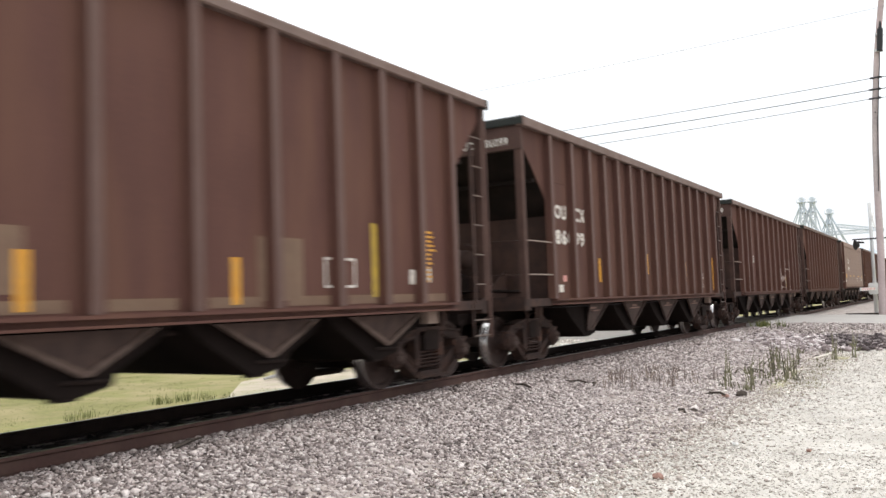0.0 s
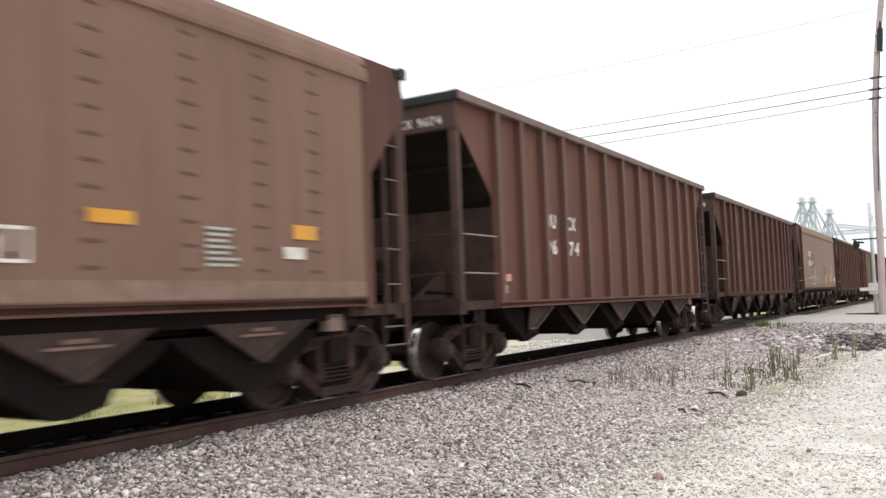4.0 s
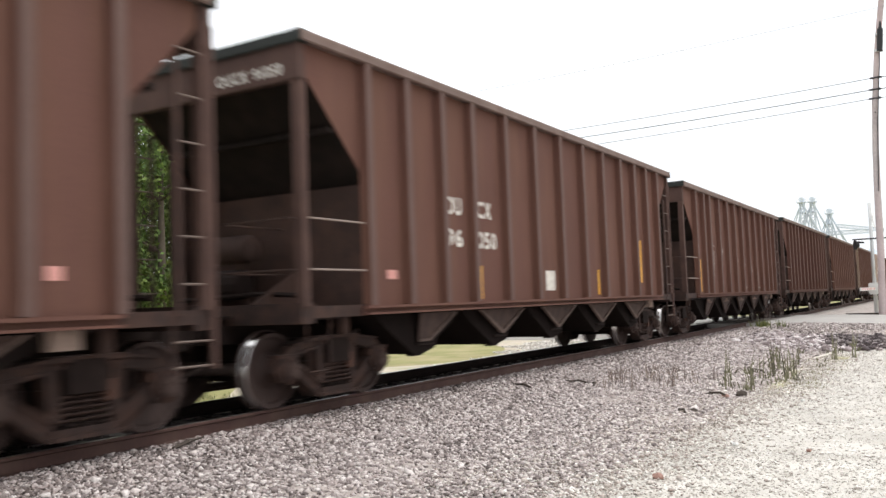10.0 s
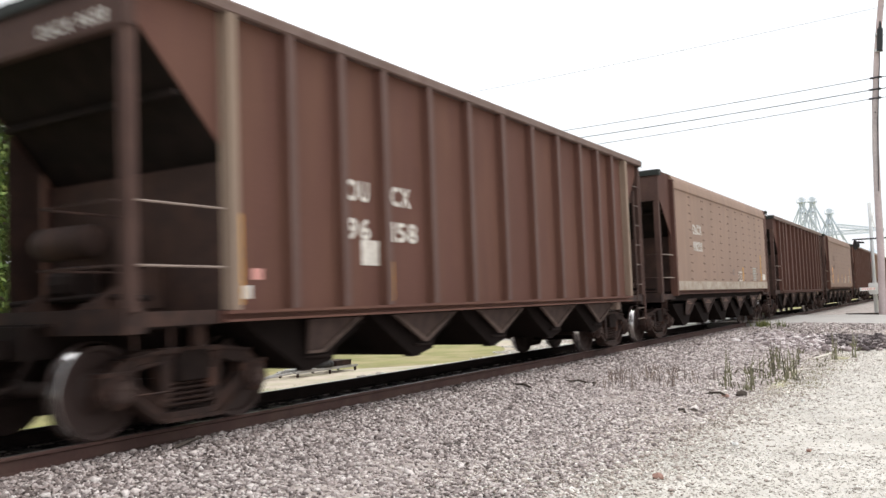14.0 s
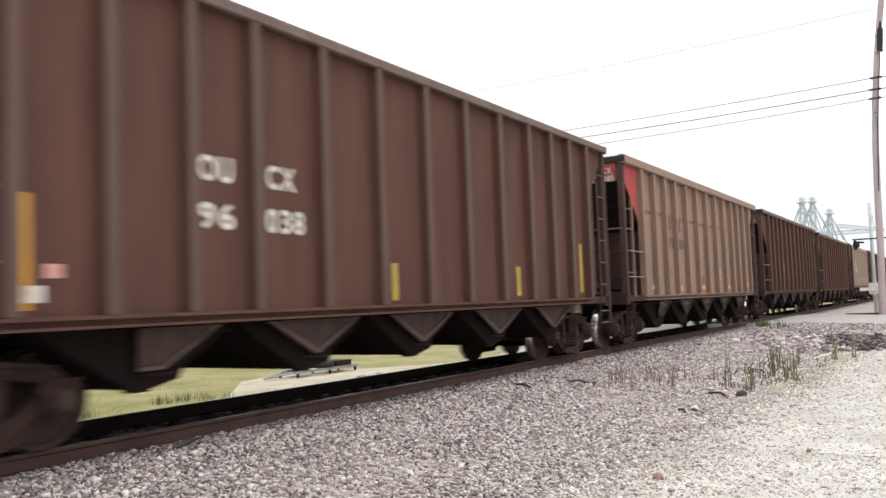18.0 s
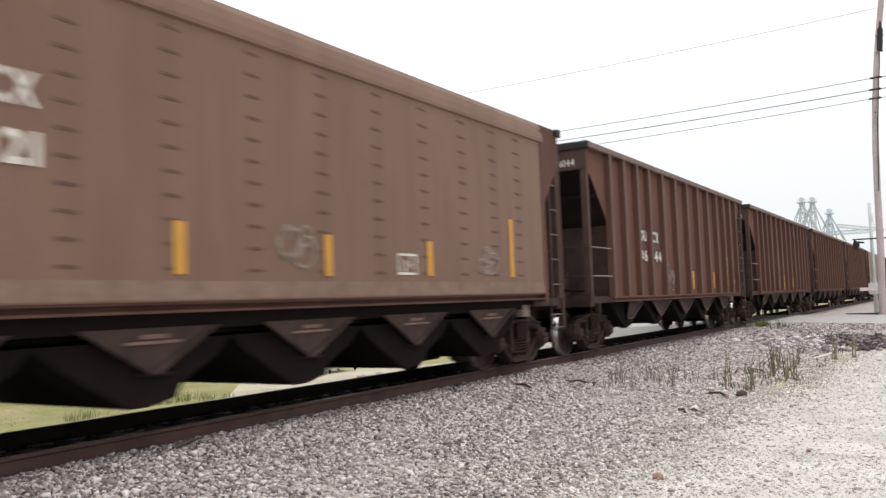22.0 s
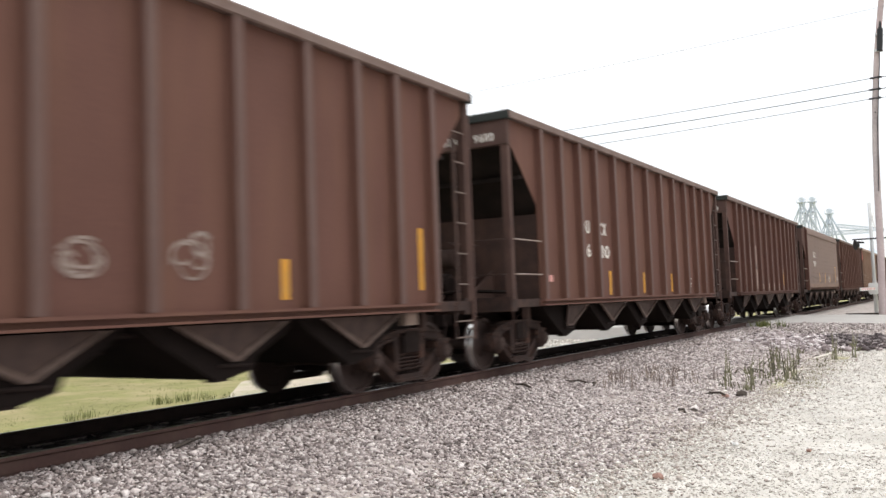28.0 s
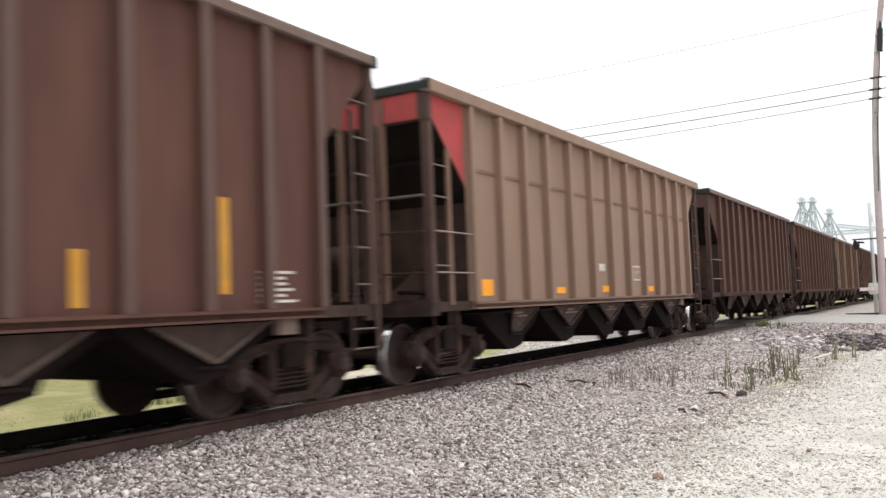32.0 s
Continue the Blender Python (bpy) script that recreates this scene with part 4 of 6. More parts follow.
# pale ribs of three cars
for n, ribs in ((9, (4, 5, 6, 7, 9, 11)), (15, (0, 12)), (37, (0, 4, 8, 12))):
    kids = [c for c in TRAIN[n].children if c.name.startswith("rib") and c.location.x > 0]
    kids.sort(key=lambda c: c.location.y)
    for k in ribs:
        for slot in kids[k].material_slots:
            slot.link = "OBJECT"
            slot.material = GREY_SIDE
        kids[k]["label"] = "pale overpainted rib"
# sprayed loops on the third car, over sheet and ribs
tag = Mesh()
for width, pts in ((0.11, ((8.49, 1.83), (8.53, 2.01), (8.7, 2.15), (8.94, 2.21), (9.2, 2.17), (9.29, 2.04), (9.17, 1.91), (8.94, 1.89), (8.75, 1.82), (8.74, 1.68), (8.93, 1.55), (9.14, 1.63), (9.43, 1.75))), (0.07, ((9.19, 1.25), (9.39, 1.31), (9.59, 1.36))), (0.075, ((9.72, 1.85), (9.51, 1.76), (9.58, 1.54), (9.79, 1.51), (9.89, 1.68), (9.72, 1.85))), (0.07, ((9.59, 2.01), (9.78, 2.05), (10.0, 1.95), (10.07, 1.7), (10.05, 1.47), (9.93, 1.35))), (0.05, ((10.06, 1.92), (10.22, 2.05), (10.5, 2.13)))):
    ribbon(tag, SIDE_X + 0.006, [(spot(a - 0.13), z) for a, z in pts], width)
for width, pts in ((0.06, ((9.58, 2.37), (9.71, 2.47), (9.88, 2.5), (10.13, 2.34))), (0.1, ((9.58, 2.3), (10.09, 2.17))), (0.05, ((10.09, 2.3), (10.49, 2.44))), (0.04, ((10.09, 2.25), (10.49, 2.24))), (0.05, ((10.41, 1.87), (10.25, 1.75), (10.27, 1.47), (10.38, 1.37))), (0.1, ((10.75, 2.45), (10.75, 2.02), (10.79, 1.69), (10.98, 1.34))), (0.09, ((10.73, 2.48), (10.9, 2.44), (11.03, 1.85), (11.14, 1.32))), (0.05, ((10.5, 2.13), (10.67, 2.1), (10.75, 2.01))), (0.055, ((9.63, 1.27), (9.91, 1.27), (10.18, 1.33), (10.5, 1.28))), (0.06, ((10.71, 1.35), (11.02, 1.25), (11.65, 1.22))), (0.07, ((8.5, 1.4), (8.62, 1.28), (8.72, 1.22)))):
    ribbon(tag, SIDE_X + 0.0075, [(spot(a - 0.13), z) for a, z in pts], width)
tag.v = [(x + 0.138 if min(abs(y - spot(r)) for r in BUILDS["old"]["ribs"]) < 0.064 else x, y, z) for x, y, z in tag.v]
part("graffiti", tag, CHALK, TRAIN[2], "chalky looping graffiti letters")
tag = Mesh()
for width, pts in ((0.05, ((2.75, 1.82), (3.1, 1.75), (3.6, 1.78), (4.1, 1.82), (4.3, 1.92))), (0.05, ((4.35, 2.6), (4.6, 2.5), (4.72, 2.66), (4.4, 2.45), (4.55, 2.66), (4.62, 2.36))),
                   (0.06, ((4.55, 2.35), (4.6, 1.8), (4.55, 1.5))), (0.06, ((4.7, 2.2), (4.95, 2.3), (5.0, 2.1), (4.75, 1.95), (5.05, 1.6))), (0.06, ((5.15, 2.4), (5.18, 1.9), (5.3, 1.75), (5.42, 2.4), (5.40, 1.5))),
                   (0.05, ((4.3, 1.7), (4.15, 1.5), (4.5, 1.45), (4.9, 1.5), (5.2, 1.45))), (0.045, ((5.4, 1.85), (5.8, 1.8), (6.3, 1.62))), (0.05, ((4.7, 1.9), (4.85, 1.6), (5.0, 1.9), (5.05, 1.6)))):
    ribbon(tag, SMOOTH_X + 0.006, [(mark(7, a - 0.15), z) for a, z in pts], width)
part("graffiti", tag, GRAFFITI, TRAIN[7], "white scrawled graffiti")
# large faint sprayed capitals, one to a panel, over the strips of one car
tag = Mesh()
for width, pts in ((0.07, ((4.05, 2.62), (4.25, 2.2), (4.33, 2.08))), (0.09, ((4.72, 2.6), (4.55, 2.42), (4.34, 2.08))), (0.09, ((4.33, 2.08), (4.33, 1.9))),
                   (0.045, ((5.55, 2.36), (5.3, 2.38), (5.28, 1.9), (5.26, 1.42), (5.66, 1.44))), (0.04, ((5.29, 1.92), (5.55, 1.92))),
                   (0.06, ((6.42, 2.22), (6.55, 2.05), (6.72, 2.2), (6.82, 2.3))), (0.06, ((7.9, 2.16), (7.66, 2.1), (7.58, 1.75), (7.66, 1.36), (7.98, 1.36))),
                   (0.06, ((8.82, 1.98), (8.95, 2.06), (9.04, 1.9))), (0.05, ((9.86, 1.86), (9.98, 1.96), (10.06, 1.62), (10.0, 1.38))), (0.05, ((9.8, 1.32), (10.1, 1.34), (10.32, 1.32)))):
    ribbon(tag, SIDE_X + 0.0085, [(mark(12, a), z) for a, z in pts], width)
part("graffiti", tag, FAINT, TRAIN[12], "large faint sprayed capitals")
scrawl(12, FAINT, (2.28, 1.45, 0.42, 1.1), (3.15, 1.75, 0.55, 0.9))
scrawl(9, FAINT, (2.3, 1.35, 0.4, 0.65))
# a wavy dark hose mark along one smooth car
tag = Mesh()
ribbon(tag, SMOOTH_X + 0.004, [(mark(32, 1.6 + 0.6 * k), 1.72 + 0.14 * math.sin(k * 0.75) + 0.05 * math.sin(k * 1.7)) for k in range(18)], 0.03)
part("dark_streak", tag, BLACK, TRAIN[32], "long wavy dark streak")
# dusty foot of the panels
for n in (0, 14):
    at = BUILDS[build_of(n)]["ribs"]
    for i in range(4, 12):
        bars(n, DUST, (at[i] + 0.12, 1.21, at[i + 1] - at[i] - 0.36, 0.11))
bars(0, YELLOW, (6.64, 1.23, 0.18, 0.5), (8.89, 1.24, 0.18, 0.49))
bars(0, DUST, (6.43, 1.37, 0.32, 0.55), (9.29, 1.27, 0.73, 0.7))
data_box(0, (10.38, 1.41, 0.59, 0.36))
bars(0, DULL_YELLOW, (11.34, 1.29, 0.1, 0.94))
print_block(0, YELLOW, (12.37, 1.48, 0.53, 0.75))
bars(0, WHITE, (12.21, 1.45, 0.24, 0.2), (12.53, 1.48, 0.23, 0.21), (11.59, 1.93, 0.15, 0.12))
bars(1, YELLOW, (3.49, 1.5, 0.15, 0.49), (6.62, 1.69, 0.17, 0.49), (9.91, 1.55, 0.15, 0.49), (13.02, 1.28, 0.16, 0.99))
print_block(1, WHITE, (11.46, 1.37, 0.43, 0.5))
bars(2, YELLOW, (6.45, 1.37, 0.15, 0.5), (12.93, 1.38, 0.14, 0.98))
bars(2, YELLOW, (8.33, 1.36, 0.16, 0.50))
bars(2, DULL_YELLOW, (10.06, 1.34, 0.2, 0.51))
bars(2, WHITE, (11.79, 2.01, 0.24, 0.19))
bars(2, PINK, (12.56, 1.54, 0.15, 0.14))
bars(3, YELLOW, (4.49, 1.35, 0.18, 0.5), (6.47, 1.3, 0.17, 0.51), (8.71, 1.32, 0.14, 0.48), (11.74, 1.38, 0.16, 0.98))
bars(3, BLUE_PATCH, (5.06, 1.47, 0.81, 0.51))
bars(3, PINK, (12.60, 1.47, 0.16, 0.12))
print_block(3, WHITE, (10.65, 1.43, 0.26, 0.33))
bars(4, YELLOW, (1.64, 1.9, 0.51, 0.24), (4.26, 1.97, 0.46, 0.1), (6.32, 1.97, 0.5, 0.11), (9.62, 1.97, 0.47, 0.12), (12.18, 1.94, 0.4, 0.16))
bars(4, WHITE, (1.55, 1.68, 0.26, 0.09), (1.24, 1.59, 0.22, 0.18), (12.02, 1.72, 0.35, 0.13))
data_box(4, (8.66, 1.61, 0.44, 0.29))
print_block(4, TEAL, (10.92, 1.62, 0.46, 0.42))
scrawl(4, FAINT, (5.31, 1.74, 0.5, 0.38), (2.7, 1.81, 0.68, 0.48))
bars(6, YELLOW, (4.51, 1.35, 0.16, 0.52), (7.81, 1.59, 0.19, 0.5), (9.99, 1.75, 0.14, 0.5), (11.94, 1.33, 0.2, 1.0))
bars(6, WHITE, (12.96, 2.16, 0.35, 0.25), (9.39, 3.85, 0.14, 0.26))
bars(7, DUST, (4.23, 2.0, 0.91, 1.01), (8.53, 1.81, 0.92, 0.62))
bars(7, YELLOW, (6.37, 1.53, 0.12, 0.49), (9.45, 1.59, 0.18, 0.45), (12.04, 1.6, 0.14, 0.94))
data_box(7, (8.82, 1.59, 0.42, 0.29))
bars(7, ORANGE_TAG, (11.03, 1.58, 0.66, 0.46))
bars(7, WHITE, (12.88, 1.56, 0.4, 0.29))
bars(7, PINK, (1.66, 1.60, 0.2, 0.13))
bars(7, DULL_YELLOW, (2.81, 1.94, 0.15, 0.47))
bars(8, YELLOW, (6.95, 1.3, 0.16, 0.51), (10.26, 1.33, 0.16, 0.54), (11.87, 1.38, 0.22, 0.98))
bars(8, WHITE, (12.80, 1.44, 0.22, 0.04))
bars(8, PINK, (12.88, 1.56, 0.15, 0.13))
bars(9, PATCH, (1.36, 1.23, 0.68, 0.48), (2.25, 1.23, 0.5, 0.85), (2.95, 1.23, 0.96, 0.78), (7.38, 1.23, 0.92, 0.34), (8.42, 1.23, 0.9, 0.46), (9.45, 1.23, 0.86, 0.60), (4.1, 1.6, 0.82, 1.3), (4.1, 1.23, 0.8, 0.35), (5.19, 1.35, 0.87, 0.36), (6.37, 1.23, 0.79, 0.76), (10.51, 1.28, 0.99, 0.72), (11.55, 1.2, 0.70, 0.92), (12.47, 1.2, 0.76, 1.13))
bars(9, YELLOW, (6.62, 1.38, 0.19, 0.5), (13.37, 1.36, 0.17, 1.03))
bars(9, DULL_YELLOW, (10.29, 1.38, 0.21, 0.58))
bars(9, WHITE, (7.7, 1.45, 0.3, 0.17), (12.74, 1.42, 0.39, 0.18))
data_box(9, (9.78, 1.47, 0.56, 0.3))
bars(9, BLUE_PLATE, (12.64, 1.64, 0.56, 0.48))
print_block(9, WHITE, (12.66, 1.72, 0.5, 0.38))
bars(9, DARK_PATCH, (12.95, 2.16, 0.24, 0.12))
bars(10, YELLOW, (4.15, 1.24, 0.07, 0.49))
bars(10, DULL_YELLOW, (7.38, 1.32, 0.13, 0.48), (10.18, 1.31, 0.17, 0.48), (11.88, 1.43, 0.21, 0.99))
bars(10, PINK, (12.66, 1.48, 0.15, 0.12))
scrawl(10, FAINT, (9.61, 1.32, 0.63, 0.64))
bars(11, YELLOW, (6.29, 1.23, 0.16, 0.49), (9.14, 1.24, 0.16, 0.51), (11.95, 1.49, 0.17, 1.0))
bars(11, WHITE, (6.66, 1.34, 0.4, 0.36))
bars(11, YELLOW, (1.34, 1.23, 0.16, 0.98), (4.16, 1.22, 0.2, 0.52))
bars(11, PINK, (1.74, 1.52, 0.23, 0.12))
bars(12, YELLOW, (4.38, 1.4, 0.19, 0.51), (6.56, 1.37, 0.21, 0.51), (8.71, 1.38, 0.19, 0.5), (11.76, 1.56, 0.22, 1.01))
bars(13, YELLOW, (4.65, 1.22, 0.18, 0.51), (7.95, 1.25, 0.14, 0.49), (10.17, 1.26, 0.13, 0.47), (13.05, 1.27, 0.2, 0.94))
bars(13, DULL_YELLOW, (1.31, 1.27, 0.13, 0.85))
bars(13, WHITE, (1.55, 1.63, 0.21, 0.10), (12.68, 1.48, 0.29, 0.26), (11.9, 2.02, 0.21, 0.18))
bars(14, DUST, (3.27, 1.27, 0.52, 1.75), (4.03, 1.25, 0.87, 1.76), (5.22, 1.92, 0.8, 0.8), (9.79, 1.31, 0.61, 0.74))
bars(14, YELLOW, (6.61, 1.24, 0.14, 0.49))
bars(14, DULL_YELLOW, (10.21, 1.26, 0.17, 0.49), (13.07, 1.27, 0.25, 1.08))
data_box(14, (10.82, 1.43, 0.46, 0.34))
bars(14, YELLOW, (1.38, 1.26, 0.16, 0.96))
bars(14, DUST, (1.55, 1.22, 0.4, 0.33))
bars(14, WHITE, (1.58, 1.45, 0.2, 0.09))
bars(15, WHITE, (3.55, 1.69, 0.4, 0.32))
data_box(16, (8.6, 1.55, 0.51, 0.32))
bars(16, YELLOW, (9.2, 1.56, 0.15, 0.46), (12.33, 1.55, 0.18, 0.97))
print_block(16, TEAL, (10.93, 1.58, 0.63, 0.48))
bars(16, WHITE, (12.67, 1.6, 0.49, 0.22))
scrawl(16, FAINT, (7.72, 1.76, 0.31, 0.21))
bars(17, YELLOW, (6.46, 1.34, 0.19, 0.47), (8.8, 1.35, 0.16, 0.49), (11.72, 1.38, 0.21, 0.95))
bars(17, DUST, (7.37, 1.43, 0.54, 0.26))
bars(17, WHITE, (12.62, 1.45, 0.39, 0.2))
data_box(17, (9.52, 1.45, 0.58, 0.31))
print_block(17, WHITE, (12.54, 1.72, 0.55, 0.42), (7.5, 1.47, 0.33, 0.14))
bars(18, ORANGE, (2.52, 1.54, 0.13, 1.02))
bars(18, PALE, (1.44, 1.58, 0.22, 0.30))
bars(18, DARK_PATCH, (1.42, 1.97, 0.28, 0.07), (1.42, 2.10, 0.28, 0.07))
bars(18, WHITE, (2.33, 1.46, 0.16, 0.08))
bars(18, YELLOW, (5.01, 1.55, 0.18, 0.49), (7.19, 1.55, 0.16, 0.5), (9.38, 1.57, 0.14, 0.48), (11.89, 1.53, 0.17, 1.0))
scrawl(18, FAINT, (6.62, 1.59, 0.25, 0.09))
data_box(18, (8.65, 1.58, 0.48, 0.29))
print_block(18, TEAL, (10.99, 1.59, 0.53, 0.45))
bars(19, DULL_YELLOW, (6.49, 1.24, 0.16, 0.49), (10.08, 1.26, 0.14, 0.49), (12.95, 1.29, 0.18, 0.96))
bars(19, WHITE, (7.24, 1.46, 0.31, 0.25))
bars(20, ORANGE, (4.23, 1.28, 0.42, 0.12), (6.69, 1.3, 0.39, 0.12), (9.80, 1.3, 0.41, 0.13), (12.87, 1.33, 0.29, 0.21))
bars(20, WHITE, (6.41, 1.74, 0.33, 0.14))
data_box(20, (8.58, 1.6, 0.45, 0.3))
print_block(20, TEAL, (10.7, 1.58, 0.52, 0.47))
print_block(20, BLACK, (2.04, 1.56, 0.62, 0.38), (3.35, 1.65, 0.44, 0.25), (6.56, 1.48, 0.49, 0.21))
bars(20, WHITE, (1.99, 1.34, 0.64, 0.08))
bars(21, DULL_YELLOW, (7.28, 1.3, 0.1, 0.46), (10.14, 1.33, 0.13, 0.55), (11.8, 1.4, 0.19, 0.98))
cross_mark(21, (8.65, 1.91, 0.49, 0.39))
bars(21, WHITE, (12.57, 1.48, 0.25, 0.22))
bars(22, YELLOW, (4.22, 1.37, 0.17, 0.5), (7.12, 1.37, 0.17, 0.5), (11.89, 1.36, 0.2, 0.95))
scrawl(22, FAINT, (5.29, 1.28, 0.6, 0.64), (5.89, 1.27, 0.76, 0.69), (7.54, 1.25, 0.83, 0.82), (8.77, 1.33, 0.77, 0.96), (9.56, 1.32, 1.2, 1.34), (10.76, 1.56, 0.82, 1.19))
bars(23, YELLOW, (5.27, 1.54, 0.16, 0.5), (7.45, 1.54, 0.17, 0.48), (9.67, 1.56, 0.13, 0.48), (12.17, 1.56, 0.16, 0.95))
scrawl(23, FAINT, (6.69, 1.6, 0.6, 0.54), (11.01, 1.6, 0.79, 0.42))
data_box(23, (8.95, 1.57, 0.45, 0.28))
bars(24, YELLOW, (4.21, 1.32, 0.19, 0.49), (7.85, 1.32, 0.17, 0.51), (10.17, 1.33, 0.17, 0.5), (12.05, 1.4, 0.15, 0.98))
scrawl(24, FAINT, (5.3, 1.32, 0.41, 0.69), (5.67, 1.31, 0.44, 0.57))
bars(24, PINK, (12.96, 1.48, 0.16, 0.13))
bars(25, FADED, (5.19, 1.28, 0.98, 1.74))
bars(25, PALE, (6.58, 1.54, 0.52, 0.31))
bars(25, YELLOW, (6.98, 1.25, 0.14, 0.57), (9.21, 1.3, 0.14, 0.47), (11.97, 1.38, 0.2, 0.96))
print_block(25, WHITE, (10.9, 1.42, 0.46, 0.31))
bars(25, DULL_YELLOW, (12.82, 1.51, 0.42, 0.67))
bars(26, DULL_YELLOW, (2.06, 1.38, 0.17, 0.94))
bars(26, YELLOW, (5.09, 1.39, 0.15, 0.51), (10.21, 1.46, 0.25, 0.42))
bars(28, ORANGE, (2.33, 1.55, 0.80, 0.12), (4.46, 1.55, 0.47, 0.12), (7.24, 1.55, 0.45, 0.12), (9.82, 1.56, 0.44, 0.11), (11.75, 1.56, 0.85, 0.11))
data_box(28, (8.8, 1.6, 0.49, 0.29))
print_block(28, TEAL, (11.16, 1.6, 0.52, 0.43))
bars(28, WHITE, (13.01, 1.69, 0.27, 0.34))
bars(28, WHITE, (2.02, 1.33, 1.05, 0.18), (4.37, 1.325, 0.57, 0.165))
for a, w in ((2.16, 0.66), (4.52, 0.37), (7.09, 0.20), (9.87, 0.40), (12.08, 0.56)):
    part("reflector_strip", Mesh().box(face(28) + 0.006, face(28) + 0.0075, mark(28, a), mark(28, a) + w, 1.345, 1.445), DULL_YELLOW, TRAIN[28], "scuffed yellow strip on the pale band")
# spray-paint smudges run over the strips
for a, w, turn in ((4.28, 0.28, 0.0), (6.84, 0.30, 0.02), (9.66, 0.30, -0.02), (11.77, 0.36, 0.0)):
    e = [(0.0, 0.01), (0.18, 0.0), (0.8, 0.015), (1.0, 0.05), (0.96, 0.10), (0.6, 0.115), (0.3, 0.12 + turn), (0.1, 0.08)]
    part("overpainted_patch", Mesh().prism([(mark(28, a + w * u), 1.33 + v) for u, v in e], "x", face(28) + 0.008, face(28) + 0.0095), SMUDGE, TRAIN[28], "dark smudge of spray paint")
for a, w in ((6.28, 0.12), (6.62, 0.30), (6.50, 0.10)):
    e = [(0.0, 0.02), (0.3, 0.0), (0.9, 0.03), (1.0, 0.07), (0.7, 0.11), (0.2, 0.09)]
    part("overpainted_patch", Mesh().prism([(mark(28, a + w * u), 1.34 + v) for u, v in e], "x", face(28) + 0.004, face(28) + 0.0055), WHITE, TRAIN[28], "white dab of spray paint")
scrawl(28, BAND_WORD, (7.72, 1.35, 0.40, 0.10), (8.26, 1.36, 0.62, 0.10), (9.25, 1.37, 0.3, 0.05))
bars(29, YELLOW, (6.70, 1.26, 0.17, 0.46), (10.15, 1.28, 0.15, 0.45), (12.98, 1.37, 0.2, 0.86))
scrawl(29, FAINT, (7.5, 1.5, 0.51, 0.36), (8.69, 1.5, 0.58, 0.48))
bars(30, YELLOW, (4.72, 1.23, 0.16, 0.51), (6.97, 1.25, 0.15, 0.48), (9.19, 1.26, 0.15, 0.47), (11.83, 1.28, 0.17, 0.92))
print_block(30, WHITE, (10.8, 1.38, 0.41, 0.35))
bars(31, DULL_YELLOW, (5.03, 1.37, 0.2, 0.48), (7.32, 1.37, 0.13, 0.46), (11.72, 1.50, 0.13, 1.05))
bars(31, WASH, (5.03, 1.26, 0.95, 0.22), (6.21, 1.23, 0.92, 0.25), (7.38, 1.23, 0.83, 0.25), (8.49, 1.22, 0.82, 0.26), (9.60, 1.23, 0.80, 0.88), (10.70, 1.23, 0.62, 0.56), (11.80, 1.23, 0.50, 0.62), (12.62, 1.20, 0.56, 0.45))
bars(31, PALE, (8.75, 1.27, 0.42, 0.04), (9.85, 1.27, 0.38, 0.05), (11.86, 1.25, 0.34, 0.04))
bars(31, YELLOW, (10.26, 1.42, 0.13, 0.52), (12.66, 1.66, 0.50, 0.56))
bars(31, WHITE, (12.66, 1.48, 0.16, 0.11))
bars(31, BLUE_PATCH, (12.90, 2.28, 0.20, 0.13))
print_block(31, BLACK, (9.66, 1.62, 0.52, 0.34))
print_block(31, WASH, (12.70, 1.70, 0.40, 0.48))
print_block(31, WHITE, (12.96, 1.36, 0.18, 0.22), (11.84, 1.36, 0.22, 0.16))
data_box(31, (10.72, 1.42, 0.55, 0.36))
bars(32, YELLOW, (4.99, 1.55, 0.2, 0.49), (7.2, 1.54, 0.16, 0.51), (9.37, 1.56, 0.16, 0.5), (11.92, 1.56, 0.17, 0.98))
data_box(32, (8.67, 1.58, 0.48, 0.3))
bars(32, FADED, (10.92, 1.64, 0.65, 0.4))
bars(32, WHITE, (12.7, 1.7, 0.28, 0.14))
bars(33, YELLOW, (10.04, 1.25, 0.18, 0.5), (11.73, 1.35, 0.2, 0.99))
print_block(33, WHITE, (12.33, 1.25, 0.61, 0.38))
bars(34, ORANGE, (1.52, 1.27, 0.38, 0.26), (4.41, 1.28, 0.42, 0.12), (6.80, 1.29, 0.42, 0.13), (9.85, 1.28, 0.45, 0.13))
bars(34, WHITE, (6.64, 1.73, 0.34, 0.15))
data_box(34, (8.79, 1.54, 0.53, 0.34))
bars(9, WHITE, (1.5, 1.35, 0.3, 0.12))

